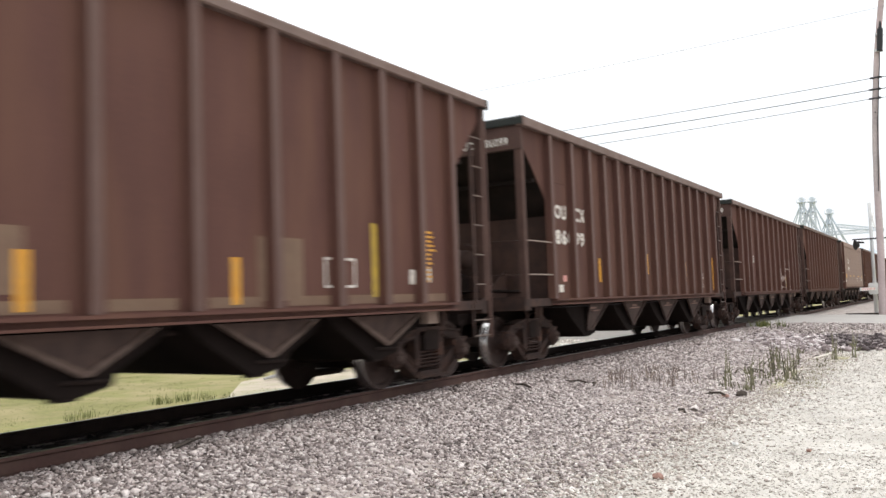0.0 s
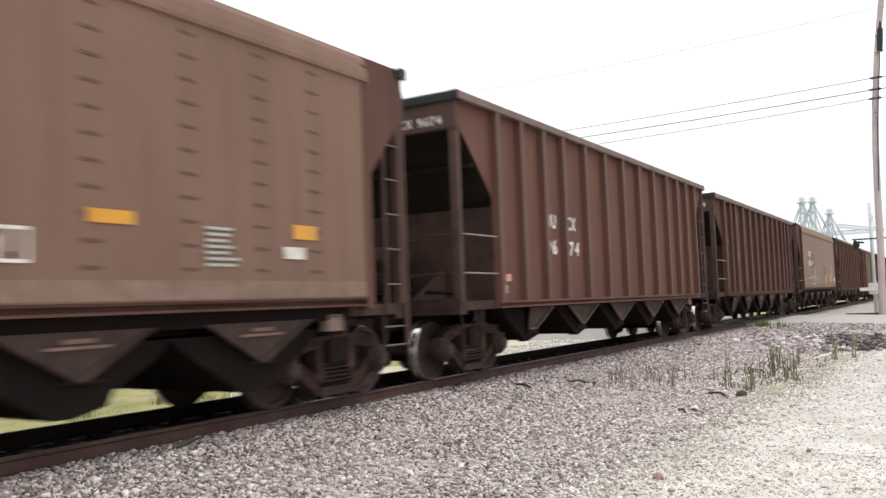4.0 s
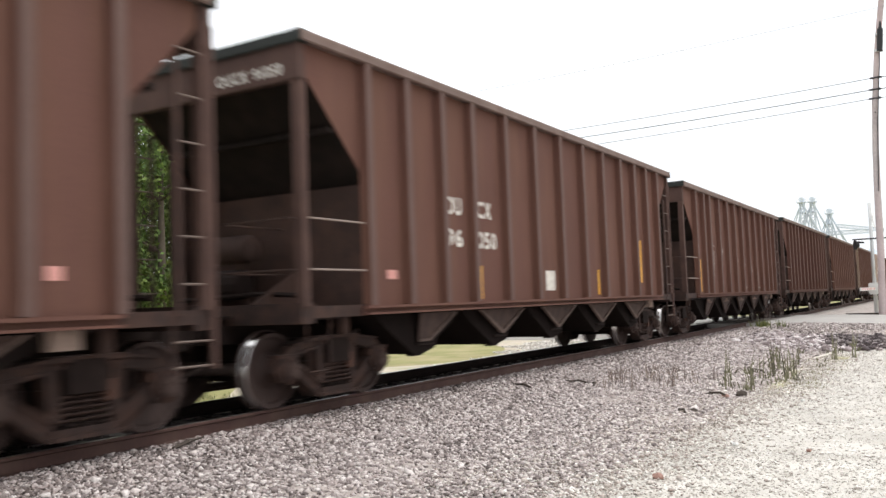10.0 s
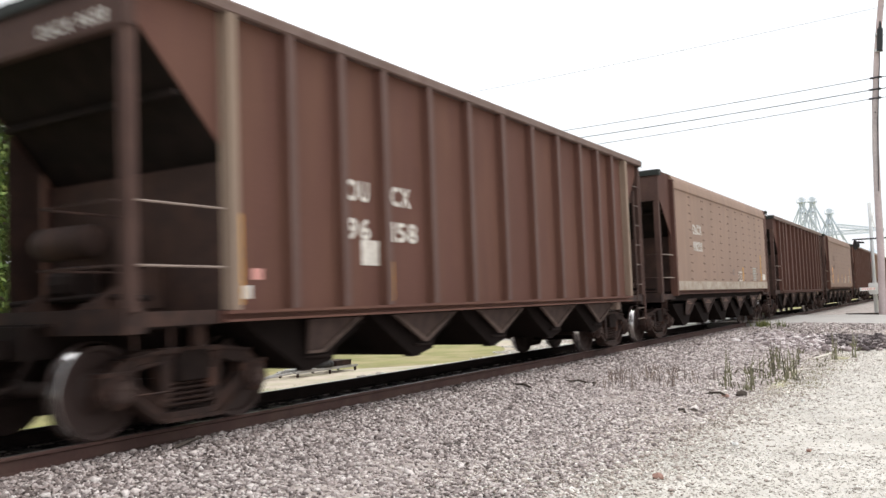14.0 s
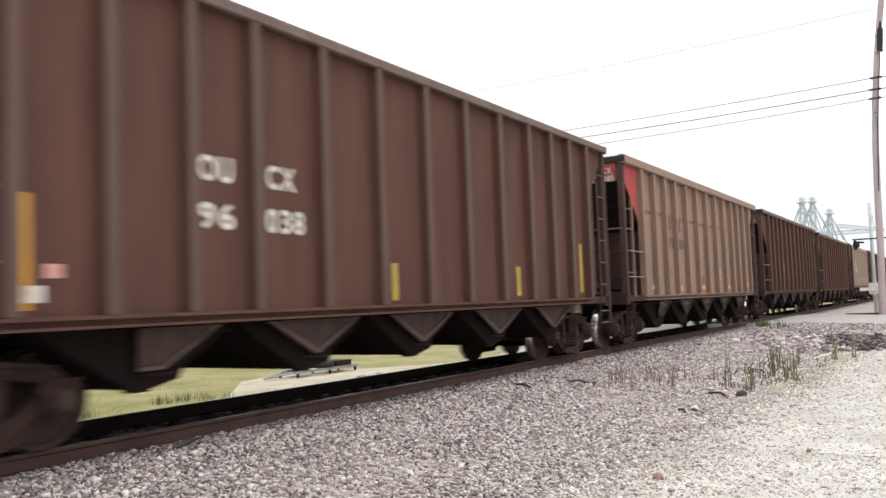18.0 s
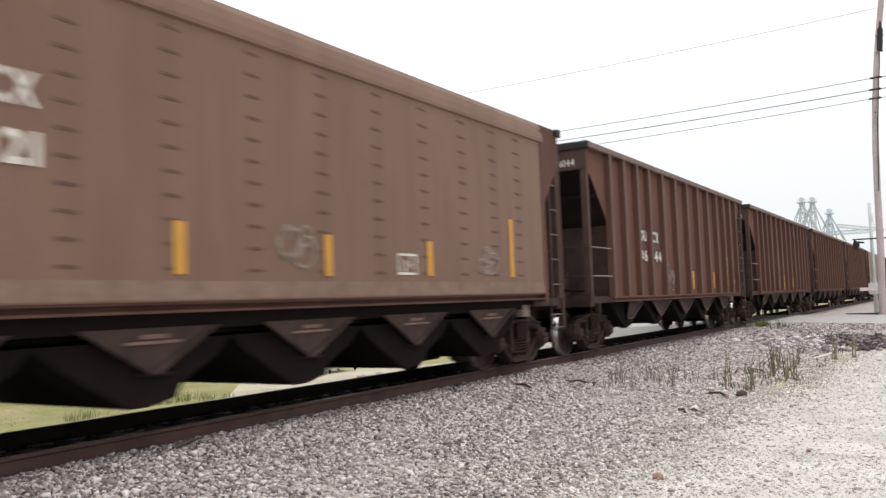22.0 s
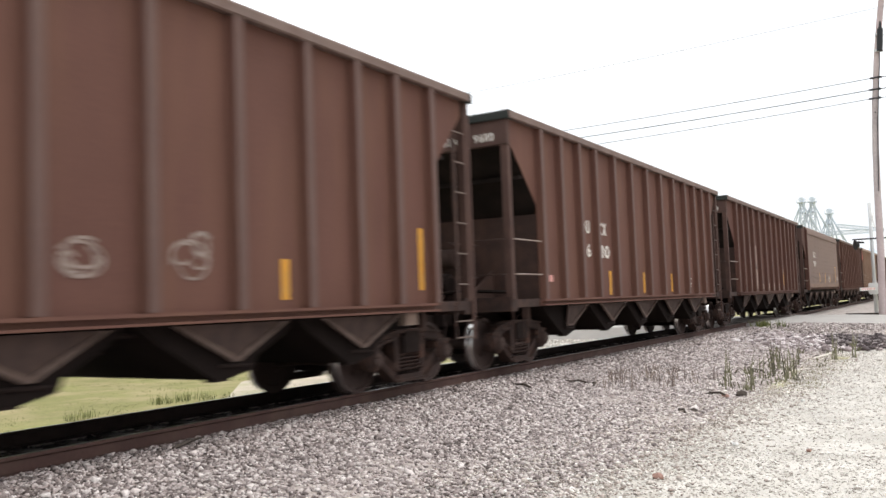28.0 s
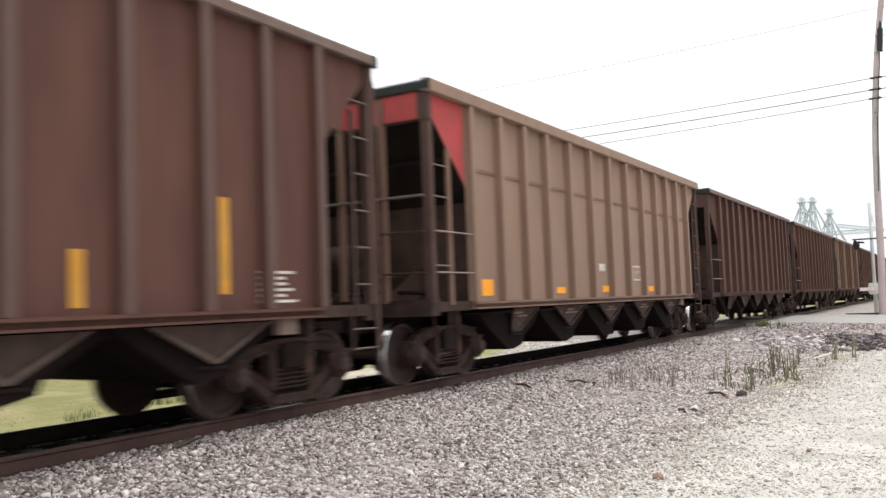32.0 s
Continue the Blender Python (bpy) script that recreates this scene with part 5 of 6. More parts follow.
# ================= loose stone =================
def stone_material(name, low, mid, high, rough=0.9):
    m = bpy.data.materials.new(name)
    m.use_nodes = True
    n, l = m.node_tree.nodes, m.node_tree.links
    b = n["Principled BSDF"]
    b.inputs["Roughness"].default_value = rough
    b.inputs["Specular IOR Level"].default_value = 0.3
    geo = n.new("ShaderNodeNewGeometry")
    ramp = n.new("ShaderNodeValToRGB")
    ramp.color_ramp.elements[0].color, ramp.color_ramp.elements[1].color = (*low, 1), (*high, 1)
    e = ramp.color_ramp.elements.new(0.55)
    e.color = (*mid, 1)
    l.new(geo.outputs["Random Per Island"], ramp.inputs[0])
    tc, nz = n.new("ShaderNodeTexCoord"), n.new("ShaderNodeTexNoise")
    nz.inputs["Scale"].default_value, nz.inputs["Detail"].default_value = 55, 3
    l.new(tc.outputs["Object"], nz.inputs["Vector"])
    mr = n.new("ShaderNodeMapRange")
    mr.inputs["From Min"].default_value, mr.inputs["From Max"].default_value = 0.3, 0.7
    mr.inputs["To Min"].default_value, mr.inputs["To Max"].default_value = 0.75, 1.2
    l.new(nz.outputs[0], mr.inputs["Value"])
    mul = n.new("ShaderNodeVectorMath")
    mul.operation = "SCALE"
    l.new(ramp.outputs[0], mul.inputs[0])
    l.new(mr.outputs[0], mul.inputs["Scale"])
    l.new(mul.outputs[0], b.inputs["Base Color"])
    return m


G = (1 + 5 ** 0.5) / 2
ICO_V = np.array([(-1, G, 0), (1, G, 0), (-1, -G, 0), (1, -G, 0), (0, -1, G), (0, 1, G), (0, -1, -G), (0, 1, -G), (G, 0, -1), (G, 0, 1), (-G, 0, -1), (-G, 0, 1)]) / 1.9
ICO_F = np.array([(0, 11, 5), (0, 5, 1), (0, 1, 7), (0, 7, 10), (0, 10, 11), (1, 5, 9), (5, 11, 4), (11, 10, 2), (10, 7, 6), (7, 1, 8), (3, 9, 4), (3, 4, 2), (3, 2, 6), (3, 6, 8), (3, 8, 9), (4, 9, 5), (2, 4, 11), (6, 2, 10), (8, 6, 7), (9, 8, 1)])


CUBE_V = np.array([(x, y, z) for x in (-1, 1) for y in (-1, 1) for z in (-1, 1)], float) * 0.62
CUBE_F = np.array([(0, 1, 3), (0, 3, 2), (4, 6, 7), (4, 7, 5), (0, 4, 5), (0, 5, 1), (2, 3, 7), (2, 7, 6), (0, 2, 6), (0, 6, 4), (1, 5, 7), (1, 7, 3)])


def stones(name, places, sizes, mat, label, category, seed, flat=0.58):
    """Angular stones at the places given, joined in one mesh."""
    rng = np.random.default_rng(seed)
    n = len(places)
    v = CUBE_V[None] + rng.uniform(-0.42, 0.42, (n, 8, 3))
    v = v * (sizes[:, None, None] * rng.uniform(0.55, 1.35, (n, 1, 3)))
    q = rng.normal(size=(n, 4))
    q /= np.linalg.norm(q, axis=1)[:, None]
    w, x, y, z = q.T
    R = np.stack([1 - 2 * (y * y + z * z), 2 * (x * y - z * w), 2 * (x * z + y * w), 2 * (x * y + z * w), 1 - 2 * (x * x + z * z), 2 * (y * z - x * w), 2 * (x * z - y * w), 2 * (y * z + x * w), 1 - 2 * (x * x + y * y)], 1).reshape(n, 3, 3)
    v = np.einsum("nij,nkj->nki", R, v)
    v[:, :, 2] *= flat
    v += places[:, None, :]
    f = (CUBE_F[None] + (np.arange(n) * 8)[:, None, None]).reshape(-1)
    me = bpy.data.meshes.new(name)
    me.vertices.add(n * 8)
    me.vertices.foreach_set("co", v.reshape(-1))
    me.loops.add(len(f))
    me.loops.foreach_set("vertex_index", f.astype(np.int32))
    me.polygons.add(len(f) // 3)
    me.polygons.foreach_set("loop_start", np.arange(0, len(f), 3, dtype=np.int32))
    me.update(calc_edges=True)
    me.materials.append(mat)
    return tagged(new(name, me), label, category, kind="stuff")


def bed(x):
    return np.interp(x, [p[0] for p in prof], [p[1] for p in prof])


STONE = stone_material("ballast_stone", (0.15, 0.122, 0.115), (0.46, 0.392, 0.37), (0.71, 0.645, 0.615))
SHADED_STONE = stone_material("shaded_stone", (0.010, 0.008, 0.008), (0.030, 0.024, 0.022), (0.085, 0.068, 0.062))
PALE_STONE = stone_material("pale_gravel_stone", (0.32, 0.28, 0.24), (0.57, 0.525, 0.47), (0.88, 0.85, 0.80))
EDGE_STONE = stone_material("brownish_fine_gravel", (0.33, 0.27, 0.235), (0.60, 0.53, 0.475), (0.88, 0.84, 0.79))
DUSTY_STONE = stone_material("brake_dusted_ballast_stone", (0.10, 0.078, 0.071), (0.36, 0.295, 0.275), (0.66, 0.585, 0.555))
DARK_STONE = stone_material("dark_rubble_stone", (0.045, 0.035, 0.037), (0.12, 0.095, 0.095), (0.42, 0.37, 0.36))
rng = np.random.default_rng(5)


def scatter(n, x0, x1, y0, y1, lift=0.0, keep=None):
    x, y = rng.uniform(x0, x1, n), rng.uniform(y0, y1, n)
    if keep is not None:
        k = keep(x, y)
        x, y = x[k], y[k]
    return np.stack([x, y, bed(x) + lift + rng.uniform(-0.008, 0.012, len(x))], 1)


def thin(x, y):
    # the stone thins out towards the lot along a wavering edge
    edge = 3.3 - 0.75 * np.clip((9.5 - y) / 4.5, 0, 1) + 0.3 * np.sin(y * 0.9) + 0.2 * np.sin(y * 2.3)
    return rng.uniform(0, 1, len(x)) > np.clip((x - edge) / 3.1, 0, 1) ** 0.62


for x0, x1, y0, y1, count, size, seed in ((0.83, 6.6, 2.2, 9.0, 56000, 0.0205, 1), (0.83, 6.6, 9.0, 16.0, 46000, 0.0225, 2), (0.83, 6.6, 16.0, 33.2, 44000, 0.030, 3)):
    p = scatter(count, x0, x1, y0, y1, 0.008, thin)
    dusty = p[:, 0] + rng.uniform(-0.7, 0.7, len(p)) < 1.75
    stones("ballast_stones", p[~dusty], rng.lognormal(math.log(size), 0.28, np.count_nonzero(~dusty)), STONE, "loose grey crushed ballast stone", "ballast", seed, 0.7)
    stones("ballast_stones", p[dusty], rng.lognormal(math.log(size), 0.28, np.count_nonzero(dusty)), DUSTY_STONE, "ballast stone darkened by brake dust beside the rail", "ballast", seed + 30, 0.7)
# stones between the rails carry the train's shade in their colour
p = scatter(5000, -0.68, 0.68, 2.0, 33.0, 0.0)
stones("ballast_stones", p, rng.lognormal(math.log(0.04), 0.25, len(p)), SHADED_STONE, "ballast stone between the rails, blackened for the train's shade", "ballast", 4)
# black sheet added over the bed as the shade beneath the train
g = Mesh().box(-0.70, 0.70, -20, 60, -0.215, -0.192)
tagged(new("coal_dust", g.data("coal_dust", SHADE_BLACK)), "black layer between the rails that paints the train's shade", "coal dust", kind="structure")
p = scatter(5000, -3.4, -0.86, 4.0, 33.0, 0.0)
stones("ballast_stones", p, rng.lognormal(math.log(0.045), 0.25, len(p)), STONE, "ballast stone of the far shoulder", "ballast", 6)
x = rng.uniform(3.2, 10.5, 60000)
p = np.stack([x, rng.uniform(2.5, 9.5, 60000), np.maximum(bed(x), -0.505) + rng.uniform(-0.003, 0.006, 60000)], 1)
stones("gravel", p, rng.lognormal(math.log(0.0085), 0.42, len(p)), PALE_STONE, "fine pale crushed gravel of the lot", "gravel", 7, 0.40)
p = np.stack([rng.uniform(4.2, 11.0, 60000), rng.uniform(9.4, 30, 60000), rng.uniform(-0.509, -0.500, 60000)], 1)
stones("gravel", p, rng.lognormal(math.log(0.0115), 0.40, len(p)), PALE_STONE, "pale gravel of the lot", "gravel", 8, 0.40)
p = np.stack([4.45 + rng.normal(0, 0.62, 26000), rng.uniform(6.5, 24.0, 26000), np.zeros(26000)], 1)
p[:, 2] = np.maximum(bed(p[:, 0]), -0.505) + rng.uniform(0.0, 0.02, 26000)
stones("edge_gravel", p, rng.lognormal(math.log(0.0135), 0.38, len(p)), EDGE_STONE, "brownish fine gravel where ballast and lot meet", "gravel", 16, 0.55)
p = scatter(6000, 0.83, 5.6, -8.0, 2.2, 0.008, thin)
stones("ballast_stones", p, rng.lognormal(math.log(0.04), 0.28, len(p)), STONE, "loose grey ballast stone behind the viewpoint", "ballast", 13)
p = np.stack([rng.uniform(4.6, 14.0, 7000), rng.uniform(-8, 12, 7000), rng.uniform(-0.506, -0.498, 7000)], 1)
p = p[(p[:, 0] > 10.4) | (p[:, 1] < 2.6)]
stones("gravel", p, rng.lognormal(math.log(0.02), 0.35, len(p)), PALE_STONE, "pale gravel behind the viewpoint", "gravel", 14)
p = np.stack([rng.uniform(-7.5, -3.3, 12000), rng.uniform(17, 34, 12000), rng.uniform(-0.612, -0.60, 12000)], 1)
p = p[p[:, 0] > -4.8 - np.clip((p[:, 1] - 24) * 0.4, 0, 3) + 0.5 * np.sin(p[:, 1] * 2.1)]
stones("gravel", p, rng.lognormal(math.log(0.03), 0.4, len(p)), PALE_STONE, "pale gravel strewn on the dirt beyond the track", "gravel", 15)
# spread of broken stone by the road, with dark clods in it
RUBBLE_STONE = stone_material("mixed_rubble_stone", (0.10, 0.075, 0.075), (0.40, 0.33, 0.32), (0.80, 0.74, 0.73))
t = rng.normal(0, 1, (5200, 2))
p = np.stack([4.2 + t[:, 0] * 1.15, 29.0 + t[:, 1] * 2.1, np.zeros(5200)], 1)
p = p[(p[:, 1] > 24.6) & (p[:, 1] < 33.0) & (p[:, 0] > 1.9)]
p[:, 2] = np.maximum(bed(p[:, 0]), -0.505) + 0.02 + 0.10 * np.exp(-((p[:, 0] - 4.9) / 1.4) ** 2 - ((p[:, 1] - 29.2) / 2.2) ** 2) * rng.uniform(0.2, 1.0, len(p))
stones("rubble_heap", p, rng.lognormal(math.log(0.05), 0.4, len(p)), RUBBLE_STONE, "low spread of pinkish broken stone", "rubble", 9)
t = rng.normal(0, 1, (700, 2))
p = np.stack([5.15 + t[:, 0] * 0.42 - t[:, 1] * 0.30, 28.4 + t[:, 1] * 1.6, np.zeros(700)], 1)
p[:, 2] = -0.40 + 0.08 * np.exp(-((p[:, 1] - 28.6) / 2.0) ** 2)
stones("dark_clods", p, rng.lognormal(math.log(0.05), 0.4, len(p)), DARK_STONE, "dark broken asphalt clods in the stone", "rubble", 19)

# ================= road over the crossing =================
ROAD_Y0, ROAD_Y1 = 34.2, 44.0
g = Mesh()
rx = [-90, -20, -3.4, -1.6, 1.6, 3.4, 7.0, 14, 60]
rz = [-0.56, -0.5, -0.10, -0.035, -0.035, -0.06, -0.16, -0.30, -0.34]
top = [(x, y, z) for x, z in zip(rx, rz) for y in (ROAD_Y0, ROAD_Y1)] + [(x, y, -0.75) for x in rx for y in (ROAD_Y0 - 0.5, ROAD_Y1 + 0.5)]
k = 2 * len(rx)
fc = []
for i in range(len(rx) - 1):
    a = 2 * i
    fc += [(a, a + 2, a + 3, a + 1), (a, k + a, k + a + 2, a + 2), (a + 1, a + 3, k + a + 3, k + a + 1)]
g.add(top, fc)
tagged(new("road", g.data("road", ASPHALT)), "worn pale grey asphalt road over the tracks", "road", kind="structure")
g = Mesh()
sx = [1.6, 3.4, 7.0, 14, 40]
sz = [-0.06, -0.09, -0.19, -0.33, -0.37]
g.add([(x, y, z) for x, z in zip(sx, sz) for y, z in ((ROAD_Y0 + 0.1, z), (ROAD_Y0 - 0.9, z - 0.10), (ROAD_Y0 - 2.6, -0.52))], [(3 * i + j, 3 * i + 3 + j, 3 * i + 4 + j, 3 * i + 1 + j) for i in range(4) for j in range(2)])
tagged(new("road_shoulder", g.data("road_shoulder", BALLAST)), "gravel shoulder sloping down from the road", "road shoulder", kind="structure")
n_sh = 5000
x, u = rng.uniform(1.5, 9.0, n_sh), rng.uniform(0.02, 1.0, n_sh)
top_z = np.interp(x, sx, sz)
p = np.stack([x, ROAD_Y0 - 2.6 * u, np.where(u < 0.35, top_z - 0.1 * u / 0.35, top_z - 0.1 + (-0.42 - top_z) * (u - 0.35) / 0.65) + 0.012], 1)
stones("ballast_stones", p, rng.lognormal(math.log(0.04), 0.3, len(p)), STONE, "loose stone on the road's shoulder", "ballast", 20)
PANEL = material("crossing_planks", (0.16, 0.135, 0.12), 0.9, vary=0.3, fine=20, coarse=2, bump=0.2)
for x in (-0.36, 0.36, 1.02, -1.02):
    pl = part("crossing_panel", Mesh().box(-0.3 if abs(x) < 0.5 else -0.17, 0.3 if abs(x) < 0.5 else 0.17, ROAD_Y0, ROAD_Y1, -0.15, -0.012), PANEL, track, "timber crossing panel")
    pl.location.x = x

# ================= crossing signal with its gate =================
ALU = material("weathered_aluminium", (0.55, 0.55, 0.55), 0.5, metal=0.4, vary=0.15, bump=0)
BLACKMETAL = material("black_metal", (0.025, 0.025, 0.027), 0.6, vary=0.2, bump=0)
REDLENS = material("dark_red_lens", (0.16, 0.02, 0.02), 0.25, vary=0.1, bump=0)
WHITEPAINT = material("white_paint", (0.70, 0.69, 0.67), 0.55, vary=0.12, bump=0)
GATERED = material("gate_red", (0.52, 0.22, 0.20), 0.5, vary=0.12, bump=0)
CONCRETE = material("concrete", (0.55, 0.53, 0.50), 0.9, vary=0.2, fine=40, coarse=2, bump=0.2)
sig = thing("crossing_signal", "aluminium crossing signal with a lowered striped gate arm", "crossing signal", at=(4.4, 47.0, -0.32))
part("foundation", Mesh().box(-0.5, 0.5, -0.5, 0.5, -0.25, 0.18), CONCRETE, sig)
part("mast", Mesh().tube([(0, 0, 0.15), (0, 0, 3), (0, 0, 5.75)], [0.10, 0.08, 0.075], 12), ALU, sig, smooth=True)
part("light_arm", Mesh().tube([(-0.85, -0.12, 3.93), (0.85, -0.12, 3.93)], 0.035, 8), BLACKMETAL, sig)
for x in (-0.75, 0.75):
    for y in (-0.22, 0.08):
        q = lambda d, z=3.66: (x + 0.9 * d, y + 0.43 * d, z)
        lamp = part("signal_lamp", Mesh().tube([q(0), q(0.03)], 0.24, 20).tube([q(0.03), q(0.16)], [0.15, 0.12], 14), BLACKMETAL, sig)
        part("lens", Mesh().tube([q(0.162), q(0.168)], 0.10, 16), REDLENS, lamp)
        part("visor", Mesh().tube([q(0.14, 3.79), q(0.42, 3.77)], [0.05, 0.035], 8), BLACKMETAL, lamp)
part("cross_sign", Mesh().prism([(-0.55, 4.55), (-0.48, 4.45), (0.55, 5.25), (0.48, 5.35)], "y", -0.10, -0.09).prism([(0.55, 4.55), (0.48, 4.45), (-0.55, 5.25), (-0.48, 5.35)], "y", -0.115, -0.105), WHITEPAINT, sig, "white crossed boards seen edge on").rotation_euler.z = radians(86)
mech = part("gate_mechanism", Mesh().box(-0.22, 0.22, -0.25, 0.25, 1.15, 1.72), WHITEPAINT, sig)
arm = part("gate_arm", Mesh().box(-0.03, 0.03, -7.5, -0.3, 1.36, 1.50), WHITEPAINT, sig, "white gate arm with red bands")
for i in range(9):
    part("red_band", Mesh().box(-0.034, 0.034, -0.9 - i * 0.8, -0.5 - i * 0.8, 1.376, 1.494), GATERED, arm)
part("counterweight", Mesh().box(-0.30, -0.12, 0.2, 1.1, 1.2, 1.7).box(0.12, 0.30, 0.2, 1.1, 1.2, 1.7), WHITEPAINT, sig)
# old ties stacked by the signal
for k, (dx, dy, dz, a) in enumerate(((0, 0, 0, 4), (0.1, 0.35, 0, -6), (0.05, 0.18, 0.19, 10), (-0.3, -0.5, 0, 25))):
    o = new("old_tie", Mesh().box(-0.9, 0.9, -0.11, 0.11, 0, 0.18).data("old_tie", TIE))
    o.matrix_basis = pose(4.0 + dx, 45.4 + dy, -0.42 + dz, 0, 0, a)
    tagged(o, "dark discarded wooden tie lying by the signal", "railway tie", "discarded ties")

# ================= utility pole and its wires =================
POLE = material("grey_weathered_pole", (0.47, 0.41, 0.40), 0.9, vary=0.25, fine=8, coarse=0.7, bump=0.25, tint=(0.50, 0.36, 0.36), tint_amount=0.5, streak=0.1)
pole = thing("utility_pole", "grey weathered leaning wooden utility pole", "utility pole", at=(4.85, 44.0, -0.35))
pole_line = [(0.0, -0.6, 0.165), (0.03, 0.6, 0.16), (0.11, 3.0, 0.155), (0.15, 6.0, 0.15), (0.20, 8.0, 0.145), (0.30, 10.0, 0.14), (0.53, 12.5, 0.135), (0.86, 15.0, 0.13), (1.05, 16.4, 0.125)]
part("shaft", Mesh().tube([(x, 0, z) for x, z, r in pole_line], [r for x, z, r in pole_line], 14), POLE, pole, smooth=True)
part("cable_box", Mesh().tube([(0.66, -0.2, 12.55), (0.74, -0.2, 13.6)], [0.13, 0.13], 12).tube([(0.74, -0.2, 13.6), (0.77, -0.2, 13.95)], [0.08, 0.03], 10), BLACKMETAL, pole, "black cylindrical cable housing")
part("bracket", Mesh().box(0.42, 0.80, -0.25, 0.0, 12.55, 12.66).box(0.5, 0.86, -0.25, 0.0, 13.3, 13.4), ALU, pole)
part("riser_cable", Mesh().tube([(0.64, -0.2, 12.55), (0.62, -0.2, 11.9), (0.55, -0.2, 11.3), (0.36, -0.17, 9.0), (0.22, -0.17, 6.0)], 0.025, 6), BLACKMETAL, pole)
for z, x in ((11.35, 0.42), (10.8, 0.36), (10.38, 0.33)):
    part("insulator", Mesh().tube([(x - 0.25, -0.1, z), (x + 0.25, -0.1, z)], 0.05, 8), BLACKMETAL, pole)
part("pole_steps", Mesh().tube([(0.3, -0.1, 9.7), (0.3, -0.24, 9.7)], 0.03), BLACKMETAL, pole)
WIRE = material("dull_black_wire", (0.12, 0.14, 0.15), 0.6, vary=0.1, bump=0)
THIN_WIRE = material("grey_bare_wire", (0.30, 0.32, 0.34), 0.5, vary=0.1, bump=0)


def wire(name, a, b, sag, r, mat):
    a, b = Vector(a), Vector(b)
    pts = [a.lerp(b, t) - Vector((0, 0, 4 * sag * t * (1 - t))) for t in np.linspace(0, 1, 25)]
    o = new(name, Mesh().tube(pts, r, 6).data(name, mat, True))
    return tagged(o, "slack overhead wire strung from the wooden pole", "overhead wire", "wires on the utility pole")


for z0, z1, x, r, mat in ((11.0, 12.15, 0.42, 0.017, WIRE), (10.45, 11.55, 0.36, 0.022, WIRE), (10.03, 10.85, 0.33, 0.016, WIRE), (14.3, 15.7, 0.8, 0.012, THIN_WIRE)):
    wire("overhead_wire", (4.85 + x, 43.9, z0), (-30, 50, z1), 0.25, r, mat)
    wire("overhead_wire", (4.85 + x, 43.9, z0), (45, 39, z0 + 0.4), 0.5, r, mat)
# slim second pole behind the tracks that carries the far ends
far_pole = thing("utility_pole", "slim far wooden pole carrying the wire ends", "utility pole", at=(-30, 50.2, -0.6))
part("shaft", Mesh().tube([(0, 0, -0.4), (0, 0, 8), (0, 0, 16.6)], [0.2, 0.17, 0.14], 10), POLE, far_pole, smooth=True)

# ================= grain elevator in the distance =================
# galvanised grey with the pale blue haze of distance mixed into the colour
GALV = material("hazed_galvanised_steel", (0.60, 0.655, 0.72), 0.6, vary=0.08, bump=0)
elev = thing("grain_elevator", "far pale grain elevator with lattice leg towers and conveyors", "grain elevator", at=(-42, 434, -0.6))


def lattice(m, x, y, w, z0, z1, r, step):
    for sx in (-1, 1):
        for sy in (-1, 1):
            m.tube([(x + sx * w, y + sy * w, z0), (x + sx * w, y + sy * w, z1)], r, 5)
    z, s = z0, 1
    while z + step <= z1 + 0.01:
        for a, b in (((-1, -1), (1, -1)), ((1, -1), (1, 1)), ((1, 1), (-1, 1)), ((-1, 1), (-1, -1))):
            p, q = (a, b) if s > 0 else (b, a)
            m.tube([(x + p[0] * w, y + p[1] * w, z), (x + q[0] * w, y + q[1] * w, z + step)], r * 0.7, 4)
            m.tube([(x + a[0] * w, y + a[1] * w, z + step), (x + b[0] * w, y + b[1] * w, z + step)], r * 0.7, 4)
        z, s = z + step, -s
    return m


for x, y, w, z1 in ((-10.0, -3, 1.0, 43.5), (-5.6, -1, 1.0, 43.5), (1.2, 2, 0.9, 37.5)):
    tw = part("leg_tower", lattice(Mesh(), x, y, w, 0, z1, 0.24, 3.0), GALV, elev)
    part("head_house", Mesh().box(x - 2.0, x + 2.0, y - 1.5, y + 1.5, z1 - 0.3, z1 + 0.2).prism([(x + 1.3 * math.cos(k * 0.524), z1 + 1.3 + 1.1 * math.sin(k * 0.524)) for k in range(12)], "y", y - 0.9, y + 0.9), GALV, elev)
    part("railing", Mesh().tube([(x - 2.0, y - 1.5, z1 + 1.3), (x + 2.0, y - 1.5, z1 + 1.3)], 0.08, 4).tube([(x - 2.0, y - 1.5, z1), (x - 2.0, y - 1.5, z1 + 1.3)], 0.08, 4).tube([(x + 2.0, y - 1.5, z1), (x + 2.0, y - 1.5, z1 + 1.3)], 0.08, 4), GALV, elev)
    part("service_deck", Mesh().box(x - 1.6, x + 1.6, y - 1.4, y + 1.4, z1 - 5.2, z1 - 4.9), GALV, elev)
    for a, d in ((-8, 17), (8, 17), (-5, 14), (5.5, 13), (-2.5, 12), (3.2, 15)):
        part("spout", Mesh().tube([(x, y, z1), (x + a, y + 1, z1 - d)], 0.30, 6), GALV, elev)
cv = part("conveyor", lattice(Mesh(), 0, 0, 0.8, -3, 27, 0.18, 2.5), GALV, elev)
cv.matrix_basis = pose(-9, 0, 28.0, 0, 90, 4)
cv = part("conveyor", lattice(Mesh(), 0, 0, 0.7, 0, 20, 0.18, 2.5), GALV, elev)
cv.matrix_basis = pose(4, 1, 31.5, 0, 100, 8)
